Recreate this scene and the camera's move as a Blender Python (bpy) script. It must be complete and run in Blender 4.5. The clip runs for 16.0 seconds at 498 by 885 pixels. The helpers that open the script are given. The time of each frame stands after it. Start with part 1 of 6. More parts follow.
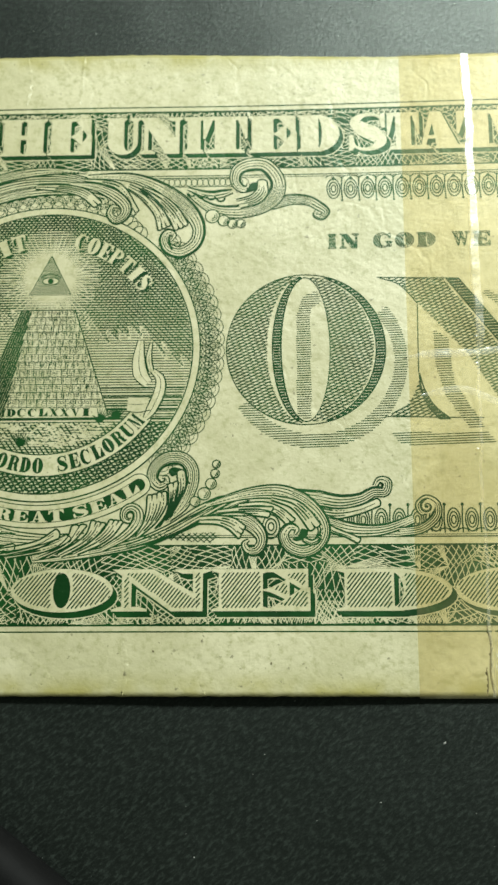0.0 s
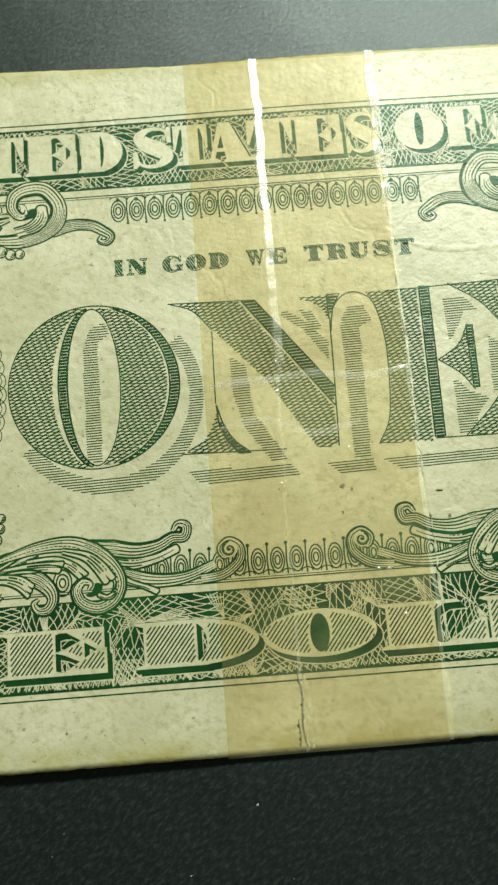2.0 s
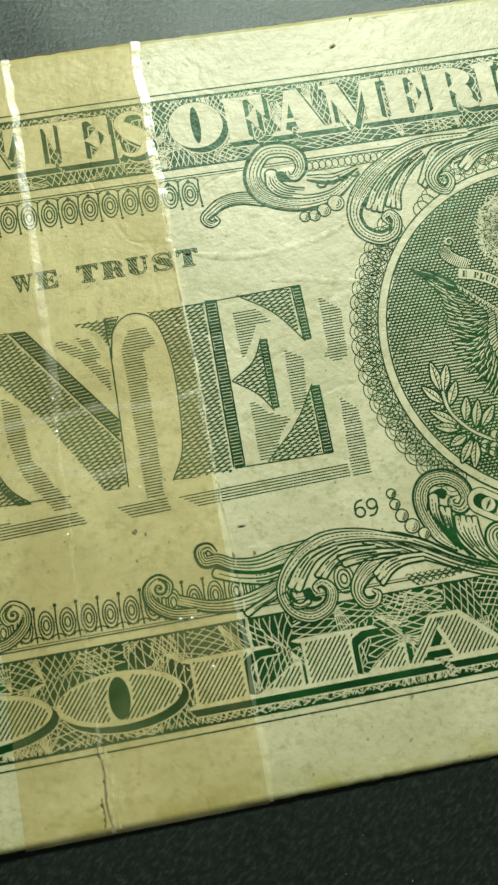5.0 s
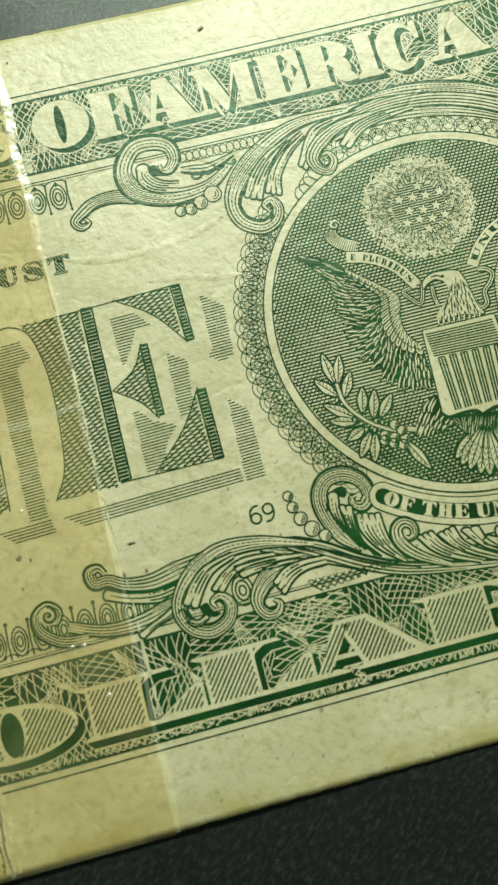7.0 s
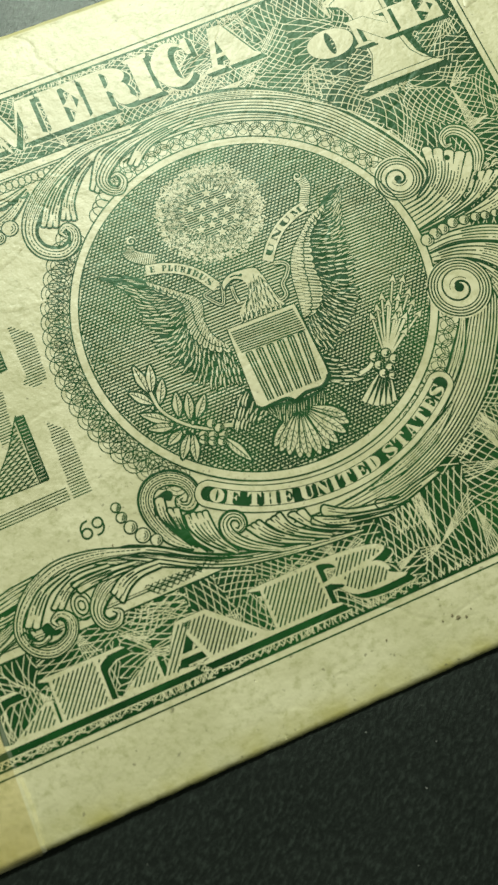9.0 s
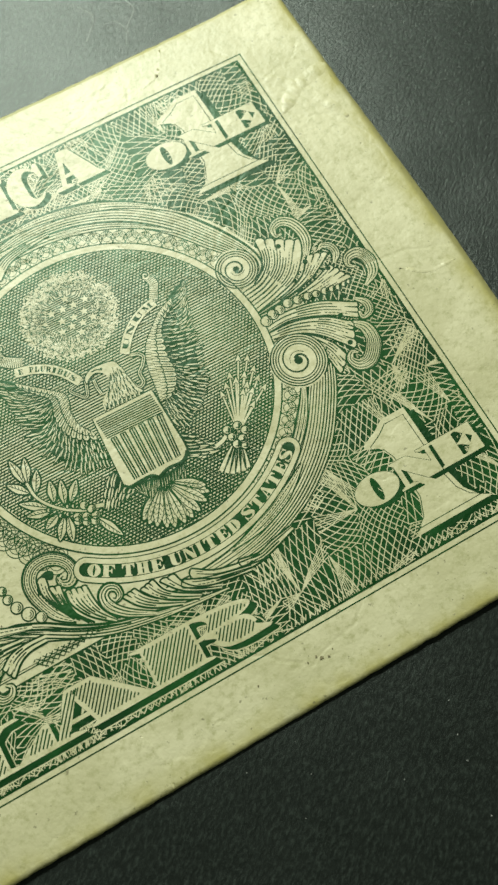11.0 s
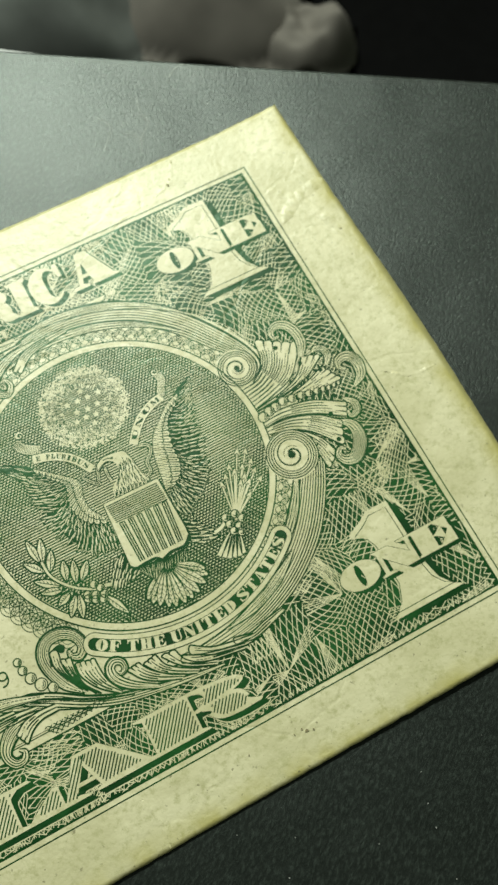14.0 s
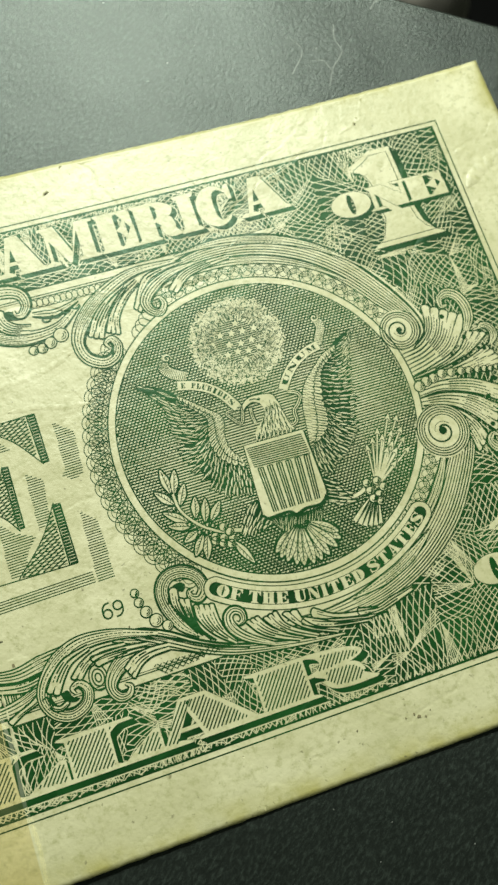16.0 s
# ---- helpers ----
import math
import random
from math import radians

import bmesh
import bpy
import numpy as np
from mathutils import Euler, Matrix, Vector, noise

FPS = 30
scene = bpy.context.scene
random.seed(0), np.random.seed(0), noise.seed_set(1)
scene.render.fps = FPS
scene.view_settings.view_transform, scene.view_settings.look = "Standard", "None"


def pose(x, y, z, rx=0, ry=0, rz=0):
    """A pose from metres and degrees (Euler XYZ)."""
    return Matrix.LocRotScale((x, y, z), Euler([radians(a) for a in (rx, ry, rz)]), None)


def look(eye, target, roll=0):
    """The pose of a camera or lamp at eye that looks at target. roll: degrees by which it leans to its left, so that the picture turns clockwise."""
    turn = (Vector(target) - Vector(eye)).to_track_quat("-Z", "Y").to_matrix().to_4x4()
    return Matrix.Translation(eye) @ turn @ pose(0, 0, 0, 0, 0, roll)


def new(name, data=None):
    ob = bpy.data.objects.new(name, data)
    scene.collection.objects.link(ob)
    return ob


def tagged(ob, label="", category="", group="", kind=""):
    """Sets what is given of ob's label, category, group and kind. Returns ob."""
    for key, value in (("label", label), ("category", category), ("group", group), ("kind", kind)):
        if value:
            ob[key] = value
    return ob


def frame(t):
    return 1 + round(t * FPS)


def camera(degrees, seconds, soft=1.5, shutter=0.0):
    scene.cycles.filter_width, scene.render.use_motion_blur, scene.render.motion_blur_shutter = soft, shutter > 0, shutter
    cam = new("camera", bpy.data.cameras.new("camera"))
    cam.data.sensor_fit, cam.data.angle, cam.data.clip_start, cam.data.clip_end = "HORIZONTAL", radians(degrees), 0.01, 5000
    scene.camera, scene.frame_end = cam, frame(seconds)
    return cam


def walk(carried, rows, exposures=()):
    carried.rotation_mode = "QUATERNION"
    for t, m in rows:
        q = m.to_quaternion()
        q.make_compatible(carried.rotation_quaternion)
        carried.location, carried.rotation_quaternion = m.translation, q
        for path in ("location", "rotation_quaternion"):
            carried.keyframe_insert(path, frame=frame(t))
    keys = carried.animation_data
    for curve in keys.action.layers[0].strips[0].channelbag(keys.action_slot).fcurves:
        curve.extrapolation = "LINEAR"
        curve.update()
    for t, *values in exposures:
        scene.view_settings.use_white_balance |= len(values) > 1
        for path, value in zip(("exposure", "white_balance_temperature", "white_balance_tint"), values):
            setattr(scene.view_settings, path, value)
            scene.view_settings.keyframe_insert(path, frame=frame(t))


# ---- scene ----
cam = camera(26.08, 16.0, soft=2.5)
cam.data.dof.use_dof = True
cam.data.dof.focus_distance = 0.0945
cam.data.dof.aperture_fstop = 96.0
PATH = [
    (0, -0.01814, -0.03561, 0.09990, 14.726, 2.477, 0.090),
    (0.5, -0.01473, -0.03494, 0.09899, 14.992, 2.423, -1.079),
    (1, -0.01118, -0.03420, 0.09772, 15.227, 2.292, -2.168),
    (1.5, -0.00720, -0.03241, 0.09527, 15.153, 1.498, -3.269),
    (2, -0.00505, -0.03029, 0.09349, 14.456, 0.098, -4.485),
    (2.5, -0.00263, -0.02938, 0.09131, 14.115, -0.888, -5.456),
    (3, -0.00089, -0.02821, 0.08968, 13.883, -1.812, -6.228),
    (3.5, 0.00068, -0.02832, 0.08979, 13.847, -2.818, -7.456),
    (4, 0.00334, -0.02865, 0.08800, 14.329, -2.524, -8.353),
    (4.2, 0.00414, -0.02733, 0.08727, 14.035, -2.969, -8.975),
    (6.3, 0.01440, -0.02318, 0.08418, 12.615, -1.168, -12.558),
    (6.5, 0.01538, -0.02341, 0.08316, 12.732, -1.037, -13.172),
    (7, 0.01817, -0.02408, 0.08223, 12.599, -0.683, -14.788),
    (7.5, 0.02050, -0.02616, 0.08205, 13.423, -0.425, -16.731),
    (8, 0.02259, -0.02802, 0.08225, 14.402, -0.335, -18.756),
    (8.5, 0.02521, -0.03031, 0.08241, 15.281, -0.502, -21.124),
    (9, 0.02815, -0.03105, 0.08353, 14.970, -0.273, -23.434),
    (9.5, 0.02969, -0.03453, 0.08409, 16.650, -0.300, -25.966),
    (10, 0.03084, -0.03586, 0.08541, 18.006, -0.448, -27.692),
    (10.2, 0.03132, -0.03655, 0.08674, 18.591, -0.430, -28.306),
    (12.3, 0.03868, -0.03869, 0.09792, 19.708, -0.165, -31.587),
    (12.5, 0.03861, -0.03928, 0.09860, 20.018, -0.252, -32.057),
    (13, 0.03817, -0.03933, 0.10072, 20.283, -0.554, -32.186),
    (13.5, 0.03705, -0.03703, 0.10205, 20.717, -1.485, -30.989),
    (14, 0.03397, -0.03418, 0.10329, 20.413, -2.028, -28.642),
    (14.5, 0.03045, -0.03176, 0.10354, 19.972, -3.534, -26.440),
    (15, 0.02665, -0.02897, 0.10278, 19.315, -4.693, -23.991),
    (15.5, 0.02336, -0.02651, 0.10072, 18.031, -5.723, -21.379),
    (16, 0.01996, -0.02505, 0.09775, 16.584, -6.646, -18.889),
]
walk(cam, [(t, pose(x, y, z, rx, ry, rz)) for t, x, y, z, rx, ry, rz in PATH],
     [(0, 0.26, 6300, 11), (2.0, 0.08, 6300, 11), (4.0, -0.12, 6400, 8), (6.5, -0.1, 6600, 5), (9.0, -0.1, 6700, 5), (12.5, 0.0, 6550, 8), (14.0, 0.06, 6550, 8), (16.0, 0.12, 6600, 6)])

# ---- light: one desk lamp beyond the note, and the dim room round it ----
world = bpy.data.worlds.new("dim_room")
scene.world = world
world.use_nodes = True
world.node_tree.nodes["Background"].inputs[0].default_value = (0.82, 1.0, 0.74, 1)
world.node_tree.nodes["Background"].inputs[1].default_value = 0.09
lamp_data = bpy.data.lights.new("desk_lamp_light", "AREA")
lamp_data.shape, lamp_data.size = "DISK", 0.07
lamp_data.energy, lamp_data.color = 1.8, (0.928, 1.0, 0.89)
lamp = new("desk_lamp_light", lamp_data)
lamp.matrix_world = look((0.088, 0.236, 0.252), (0.02, 0.01, 0))
scene.view_settings.exposure = 0.0


# ---- materials ----
class Nodes:
    """A short hand for building a node material; coordinates in millimetres."""

    def __init__(self, name, rough=0.5, spec=0.5):
        self.mat = bpy.data.materials.new(name)
        self.mat.use_nodes = True
        self.tree = self.mat.node_tree
        self.bsdf = self.tree.nodes["Principled BSDF"]
        self.bsdf.inputs["Roughness"].default_value = rough
        self.bsdf.inputs["Specular IOR Level"].default_value = spec
        self.mm = self.add("ShaderNodeVectorMath", self.add("ShaderNodeTexCoord").outputs["Object"], (1000, 1000, 1000), op="MULTIPLY").outputs[0]

    def add(self, kind, *values, op=None, **named):
        n = self.tree.nodes.new(kind)
        if op:
            n.operation = op
        for k, v in list(enumerate(values)) + list(named.items()):
            if v is None:
                continue
            if isinstance(v, bpy.types.NodeSocket):
                self.tree.links.new(v, n.inputs[k])
            else:
                n.inputs[k].default_value = v
        return n

    def math(self, op, a, b=0.0, c=0.0):
        return self.add("ShaderNodeMath", a, b, c, op=op).outputs[0]

    def noise(self, scale, detail=3.0, rough=0.55, coord=None):
        return self.add("ShaderNodeTexNoise", Vector=coord or self.mm, Scale=scale, Detail=detail, Roughness=rough).outputs["Fac"]

    def step(self, value, lo, hi):
        """Smooth 0 to 1 as value goes from lo to hi."""
        n = self.add("ShaderNodeMapRange", value, lo, hi, 0.0, 1.0)
        n.interpolation_type = "SMOOTHSTEP"
        return n.outputs[0]

    def mix(self, fac, a, b):
        n = self.tree.nodes.new("ShaderNodeMix")
        n.data_type = "RGBA"
        for k, v in ((0, fac), (6, a), (7, b)):
            if isinstance(v, bpy.types.NodeSocket):
                self.tree.links.new(v, n.inputs[k])
            else:
                n.inputs[k].default_value = v if k == 0 else (*v, 1)
        return n.outputs[2]

    def bump(self, height, metres, strength=1.0, under=None):
        return self.add("ShaderNodeBump", Strength=strength, Distance=metres, Height=height, Normal=under).outputs[0]

    def out(self, color=None, normal=None, rough=None):
        for key, v in (("Base Color", color), ("Normal", normal), ("Roughness", rough)):
            if v is not None:
                if isinstance(v, bpy.types.NodeSocket):
                    self.tree.links.new(v, self.bsdf.inputs[key])
                else:
                    self.bsdf.inputs[key].default_value = (*v, 1)
        return self.mat


def crumple(n):
    """The relief of old cotton paper: fibres, soft dents and a net of fine creases."""
    warp = n.add("ShaderNodeVectorMath", n.mm, n.add("ShaderNodeVectorMath", n.add("ShaderNodeTexNoise", Vector=n.mm, Scale=0.16, Detail=3.0).outputs["Color"], (9.0, 9.0, 0.0), op="MULTIPLY").outputs[0], op="ADD").outputs[0]
    cells = n.add("ShaderNodeTexVoronoi", Vector=warp, Scale=0.075)
    cells.feature = "DISTANCE_TO_EDGE"
    crease = n.step(cells.outputs["Distance"], 0.0, 0.035)
    a = n.bump(n.noise(0.3, 4.0), 0.00011)
    fine = n.add("ShaderNodeTexVoronoi", Vector=warp, Scale=0.19)
    fine.feature = "DISTANCE_TO_EDGE"
    b = n.bump(crease, 0.000015, 1.0, a)
    b = n.bump(n.step(fine.outputs["Distance"], 0.0, 0.05), 0.000004, 1.0, b)
    b = n.bump(n.noise(1.15, 3.0, 0.6), 0.000042, 1.0, b)
    return n.bump(n.noise(3.2, 4.0, 0.65), 0.000022, 1.0, b)


def make_paper():
    n = Nodes("banknote_paper", 0.46, 0.62)
    c = n.mix(n.step(n.noise(0.11, 4.0), 0.35, 0.68), (0.516, 0.482, 0.28), (0.625, 0.583, 0.372))
    c = n.mix(n.step(n.noise(1.3, 5.0, 0.7), 0.45, 0.75), c, (0.40, 0.382, 0.192))
    xyz = n.add("ShaderNodeSeparateXYZ", n.mm)
    ex, ey = n.math("SUBTRACT", 78.1, n.math("ABSOLUTE", xyz.outputs[0])), n.math("SUBTRACT", 33.2, n.math("ABSOLUTE", xyz.outputs[1]))
    edge = n.step(n.math("MINIMUM", ex, ey), 2.8, 0.0)
    c = n.mix(n.math("MULTIPLY", edge, n.step(n.noise(0.22, 3.0), 0.28, 0.66)), c, (0.38, 0.34, 0.1))
    c = n.mix(n.step(n.math("MINIMUM", ex, ey), 0.45, 0.0), c, (0.33, 0.30, 0.12))
    c = n.mix(n.math("MULTIPLY", n.step(n.noise(1.9, 3.0), 0.665, 0.73), 0.7), c, (0.17, 0.155, 0.08))
    return n.out(c, crumple(n))


def make_ink():
    n = Nodes("green_ink", 0.4, 0.32)
    n.bsdf.inputs["Specular Tint"].default_value = (0.72, 1.0, 0.76, 1)
    c = n.mix(n.step(n.noise(0.16, 4.0), 0.34, 0.7), (0.002, 0.031, 0.004), (0.008, 0.068, 0.011))
    c = n.mix(n.step(n.noise(4.5, 4.0, 0.7), 0.62, 0.9), c, (0.08, 0.15, 0.06))
    return n.out(c, crumple(n))


def make_card():
    """Black card with a felted face: short fibres that catch the light."""
    n = Nodes("black_card", 0.42, 0.42)
    lean = n.add("ShaderNodeVectorMath", n.add("ShaderNodeVectorRotate", n.mm, Angle=0.9).outputs[0], (2.2, 0.9, 1.0), op="MULTIPLY").outputs[0]
    n.bsdf.inputs["Specular Tint"].default_value = (0.9, 1.0, 0.93, 1)
    fibre = n.noise(1.5, 6.0, 0.72, lean)
    c = n.mix(n.noise(0.25, 4.0), (0.005, 0.0066, 0.0054), (0.010, 0.0125, 0.0105))
    c = n.mix(n.step(fibre, 0.44, 0.72), c, (0.032, 0.040, 0.034))
    c = n.mix(n.step(n.noise(2.2, 1.0), 0.80, 0.84), c, (0.20, 0.21, 0.19))
    normal = n.bump(fibre, 0.00006, 1.0, n.bump(n.noise(0.04, 2.0), 0.0012, 0.5))
    return n.out(c, normal, n.math("ADD", 0.335, n.math("MULTIPLY", n.noise(0.12, 3.0), 0.05)))


def make_plain(name, a, b, scale, rough=0.5, relief=0.0001, spec=0.5):
    n = Nodes(name, rough, spec)
    return n.out(n.mix(n.noise(scale, 4.0), a, b), n.bump(n.noise(scale * 4, 4.0), relief))


def make_tape(name, rough, relief_m, ior=1.48, haze=0.0, milk=(0.50, 0.462, 0.24), old=(0.82, 0.75, 0.585), fresh=(0.895, 0.84, 0.70)):
    """Clear film: it lets the light through with a yellow tint, scatters a little of it, and shines."""
    n = Nodes(name)
    tint = n.mix(n.step(n.noise(0.09, 3.0), 0.35, 0.65), old, fresh)
    clear = n.add("ShaderNodeBsdfTransparent", tint).outputs[0]
    dull = n.add("ShaderNodeBsdfDiffuse", (*milk, 1)).outputs[0]
    clear = n.add("ShaderNodeMixShader", n.math("MULTIPLY", n.step(n.noise(0.13, 4.0), 0.2, 0.75), haze), clear, dull).outputs[0]
    relief = n.bump(n.noise(0.6, 3.0), relief_m)
    shine = n.add("ShaderNodeBsdfGlossy", Color=(1, 1, 1, 1), Roughness=rough, Normal=relief).outputs[0]
    fres = n.add("ShaderNodeFresnel", IOR=ior)
    both = n.add("ShaderNodeMixShader", fres.outputs[0], clear, shine).outputs[0]
    n.tree.links.new(both, n.tree.nodes["Material Output"].inputs["Surface"])
    return n.mat


paper_mat, ink_mat, board_mat, tape_mat = make_paper(), make_ink(), make_card(), make_tape("yellowed_tape", 0.2, 0.00001, 1.14, 0.2)
fold_mat = make_tape("folded_tape", 0.27, 0.00006, 1.75, 0.25, (0.72, 0.7, 0.52), (0.96, 0.95, 0.9), (0.98, 0.97, 0.94))
crinkle_mat = make_tape("crinkled_tape", 0.2, 0.00005, 1.62, 0.3, (0.72, 0.7, 0.52), (0.96, 0.95, 0.9), (0.98, 0.97, 0.94))
table_mat = make_plain("dark_table", (0.003, 0.003, 0.003), (0.006, 0.006, 0.006), 0.2, 0.9, 0.00001, 0.05)
tissue_mat = make_plain("grey_tissue", (0.20, 0.185, 0.165), (0.28, 0.255, 0.225), 0.1, 0.9, 0.00001, 0.1)
film_mat = make_plain("grey_sheet", (0.10, 0.11, 0.10), (0.17, 0.18, 0.17), 0.1, 0.4, 0.00001, 0.3)
rubber_mat = make_plain("black_rubber", (0.004, 0.004, 0.004), (0.008, 0.008, 0.008), 1.0, 0.6, 0.00002, 0.08)
dust_mat = make_plain("pale_dust", (0.35, 0.35, 0.33), (0.6, 0.6, 0.56), 2.0, 0.8)
# brown of the flecks, and of the shade painted into the tear
dirt_groove_mat = make_plain("dirt_and_groove", (0.10, 0.085, 0.035), (0.28, 0.24, 0.12), 1.5, 0.6, 0.00004)
scuff_mat = make_plain("pale_scuff", (0.03, 0.034, 0.03), (0.34, 0.36, 0.33), 1.3, 0.5)


from mathutils.geometry import tessellate_polygon

# ---- drawing tools: flat artwork in millimetres, laid on the sagging note ----
INK, PAPER = 0, 1
STEP = 1.5e-6  # metres between two layers of print
HALF_X, HALF_Y = 78.0, 33.15


def sag(x, y):
    """Height of the note's upper face over the card, in millimetres."""
    h = 0.34 + 0.10 * np.sin(x * 0.115 + 0.6) + 0.07 * np.sin(x * 0.05 - y * 0.09) + 0.05 * np.sin(y * 0.16 + x * 0.03)
    h = h + 0.55 * np.exp(-((x + 22) / 17.0) ** 2) * np.clip((-y - 12) / 21.0, 0, 1) ** 2
    h = h + 0.3 * np.exp(-((x - 3) / 13.0) ** 2) * np.clip((y - 8) / 25.0, 0, 1) ** 2
    return h + 0.25 * np.clip((x - 58) / 20.0, 0, 1) ** 2



def trim(x, y):
    """The upper margin is cut a little askew: draws y in to the true edge."""
    top = np.interp(x, (-78, -33, -20, -8, 2, 12, 30, 54, 70, 78), (33.2, 33.25, 32.85, 32.3, 32.25, 32.35, 32.35, 32.1, 32.3, 32.75))
    return np.where(y > 27.3, 27.3 + (y - 27.3) * (top - 27.3) / (HALF_Y - 27.3), y)


def spline(pts, n=10):
    """A smooth curve through the points."""
    p = np.array(pts, float)
    p = np.vstack([2 * p[0] - p[1], p, 2 * p[-1] - p[-2]])
    t = np.linspace(0, 1, n, endpoint=False)[:, None]
    out = []
    for a, b, c, d in zip(p[:-3], p[1:-2], p[2:-1], p[3:]):
        out.append(0.5 * (2 * b + (c - a) * t + (2 * a - 5 * b + 4 * c - d) * t ** 2 + (3 * b - a - 3 * c + d) * t ** 3))
    return np.vstack(out + [p[-2:-1]])


def arc(cx, cy, rx, ry, a0, a1, n=40):
    a = np.radians(np.linspace(a0, a1, n))
    return np.c_[cx + rx * np.cos(a), cy + ry * np.sin(a)]


def normals(p):
    d = np.gradient(p, axis=0)
    d = d / (np.linalg.norm(d, axis=1)[:, None] + 1e-9)
    return np.c_[-d[:, 1], d[:, 0]]


def inside(p, polys):
    """Even-odd test of points against closed polygons."""
    hit = np.zeros(len(p), bool)
    x, y = p[:, 0], p[:, 1]
    for q in polys:
        for (x0, y0), (x1, y1) in zip(q, np.roll(q, -1, axis=0)):
            if y0 != y1:
                hit ^= ((y0 > y) != (y1 > y)) & (x < (x1 - x0) * (y - y0) / (y1 - y0) + x0)
    return hit


def runs(mask):
    """Starts and ends of the stretches of True."""
    m = np.r_[False, mask, False]
    return zip(np.where(m[1:] & ~m[:-1])[0], np.where(~m[1:] & m[:-1])[0])


class Art:
    """Printed artwork that becomes one mesh: triangles in millimetres, each with a layer and an ink."""

    def __init__(self):
        self.t, self.z, self.m, self.n = [], [], [], 0

    def add(self, tris, lv, ink):
        if len(tris):
            self.n += 1
            self.t.append(tris)
            self.z.append(np.full(len(tris), lv * STEP + (self.n % 9) * STEP / 12))
            self.m.append(np.full(len(tris), ink))

    def ribbon(self, p, w, lv=3, ink=INK):
        p = np.asarray(p, float)
        if len(p) < 2:
            return
        s = normals(p) * (np.broadcast_to(np.asarray(w, float), (len(p),)) / 2)[:, None]
        a, b = p + s, p - s
        self.add(np.concatenate([np.stack([a[:-1], b[:-1], b[1:]], 1), np.stack([a[:-1], b[1:], a[1:]], 1)]), lv, ink)

    def dashes(self, p, w, lv=3, on=0.55, off=0.3, ink=INK):
        p = np.asarray(p, float)
        s = np.r_[0, np.cumsum(np.linalg.norm(np.diff(p, axis=0), axis=1))]
        for a in np.arange(0, s[-1], on + off):
            q = np.linspace(a, min(a + on, s[-1]), 3)
            self.ribbon(np.c_[np.interp(q, s, p[:, 0]), np.interp(q, s, p[:, 1])], w, lv, ink)

    def fill(self, p, lv=2, ink=INK, holes=()):
        rings = [np.asarray(q, float) for q in (p, *holes)]
        flat = np.vstack(rings)
        tri = tessellate_polygon([[Vector((*v, 0)) for v in q] for q in rings])
        self.add(flat[np.array(tri, int).reshape(-1, 3)], lv, ink)

    def hatch(self, polys, angle, pitch, w, lv=3, ink=INK, wave=0.0, length=3.0, margin=0.0, drift=0.0, dash=0.0, keep=None):
        """Lines across a region; wave bends them, drift bunches them."""
        polys = [np.asarray(q, float) for q in polys]
        c, s = math.cos(math.radians(angle)), math.sin(math.radians(angle))
        turn = np.array([[c, s], [-s, c]])
        uv = np.vstack(polys) @ turn.T
        (u0, v0), (u1, v1) = uv.min(0) - 0.5, uv.max(0) + 0.5
        step = 0.12 if not wave else 0.3
        u = np.arange(u0, u1, step)
        lines = []
        for k, v in enumerate(np.arange(v0, v1, pitch)):
            y = np.full(len(u), v)
            if wave:
                y = y + wave * np.sin(u * 2 * math.pi / length + (drift * v)) + 0.45 * wave * np.sin(u * 2 * math.pi / length * 0.37 + v * 0.9 * drift)
            lines.append(np.c_[u, y] @ turn)
        if not lines:
            return
        spots = np.vstack(lines)
        mask = inside(spots, polys)
        if keep:
            mask &= keep(spots)
        mask = mask.reshape(len(lines), -1)
        cut = int(round(margin / step))
        for p, m in zip(lines, mask):
            for a, b in runs(m):
                a, b = a + cut, b - cut
                if b - a > 2:
                    if dash:
                        self.dashes(p[a:b:3], w, lv, dash, dash * 0.45, ink)
                    else:
                        self.ribbon(p[a:b] if wave else p[[a, b - 1]], w, lv, ink)

    def band(self, p, w, lines=3, lv=2, lw=0.115, edge=0.17, dash=False, back=PAPER, ends=True):
        """An engraved leaf or scroll: light fill, dark edges, fine lines that follow it."""
        p = np.asarray(p, float)
        w = np.interp(np.linspace(0, 1, len(p)), np.linspace(0, 1, len(w)), w) if np.ndim(w) else np.full(len(p), float(w))
        nn = normals(p)
        if back is not None:
            self.ribbon(p, w, lv, back)
        gap = w / (lines + 1)
        for j, f in enumerate(np.linspace(-0.5, 0.5, lines + 2)):
            q = p + nn * (w * f)[:, None]
            if abs(f) > 0.49:
                heavy = 0.85 + (0.55 * np.sin(np.linspace(0, math.pi, len(q))) if f > 0 else 0.0)
                self.ribbon(q, np.minimum(edge * heavy, 0.05 + w * 0.24), lv + 1)
                continue
            room = (gap > 0.16) | ((j % 2 == 0) & (gap > 0.085)) | ((j % 4 == 0) & (gap > 0.045))
            most = 0.52 * gap * np.where(gap > 0.16, 1, np.where(gap > 0.085, 2, 4))
            for u, v in runs(room):
                if v - u < 3:
                    continue
                if dash and j % 3 == 1:
                    self.dashes(q[u:v], lw * 0.8, lv + 1, 0.3, 0.1)
                else:
                    taper = np.clip(np.minimum(np.arange(v - u), np.arange(v - u)[::-1]) / 6.0, 0.35, 1)
                    self.ribbon(q[u:v], np.minimum(lw * taper * (1.2 if f < 0 else 0.9), most[u:v]), lv + 1)

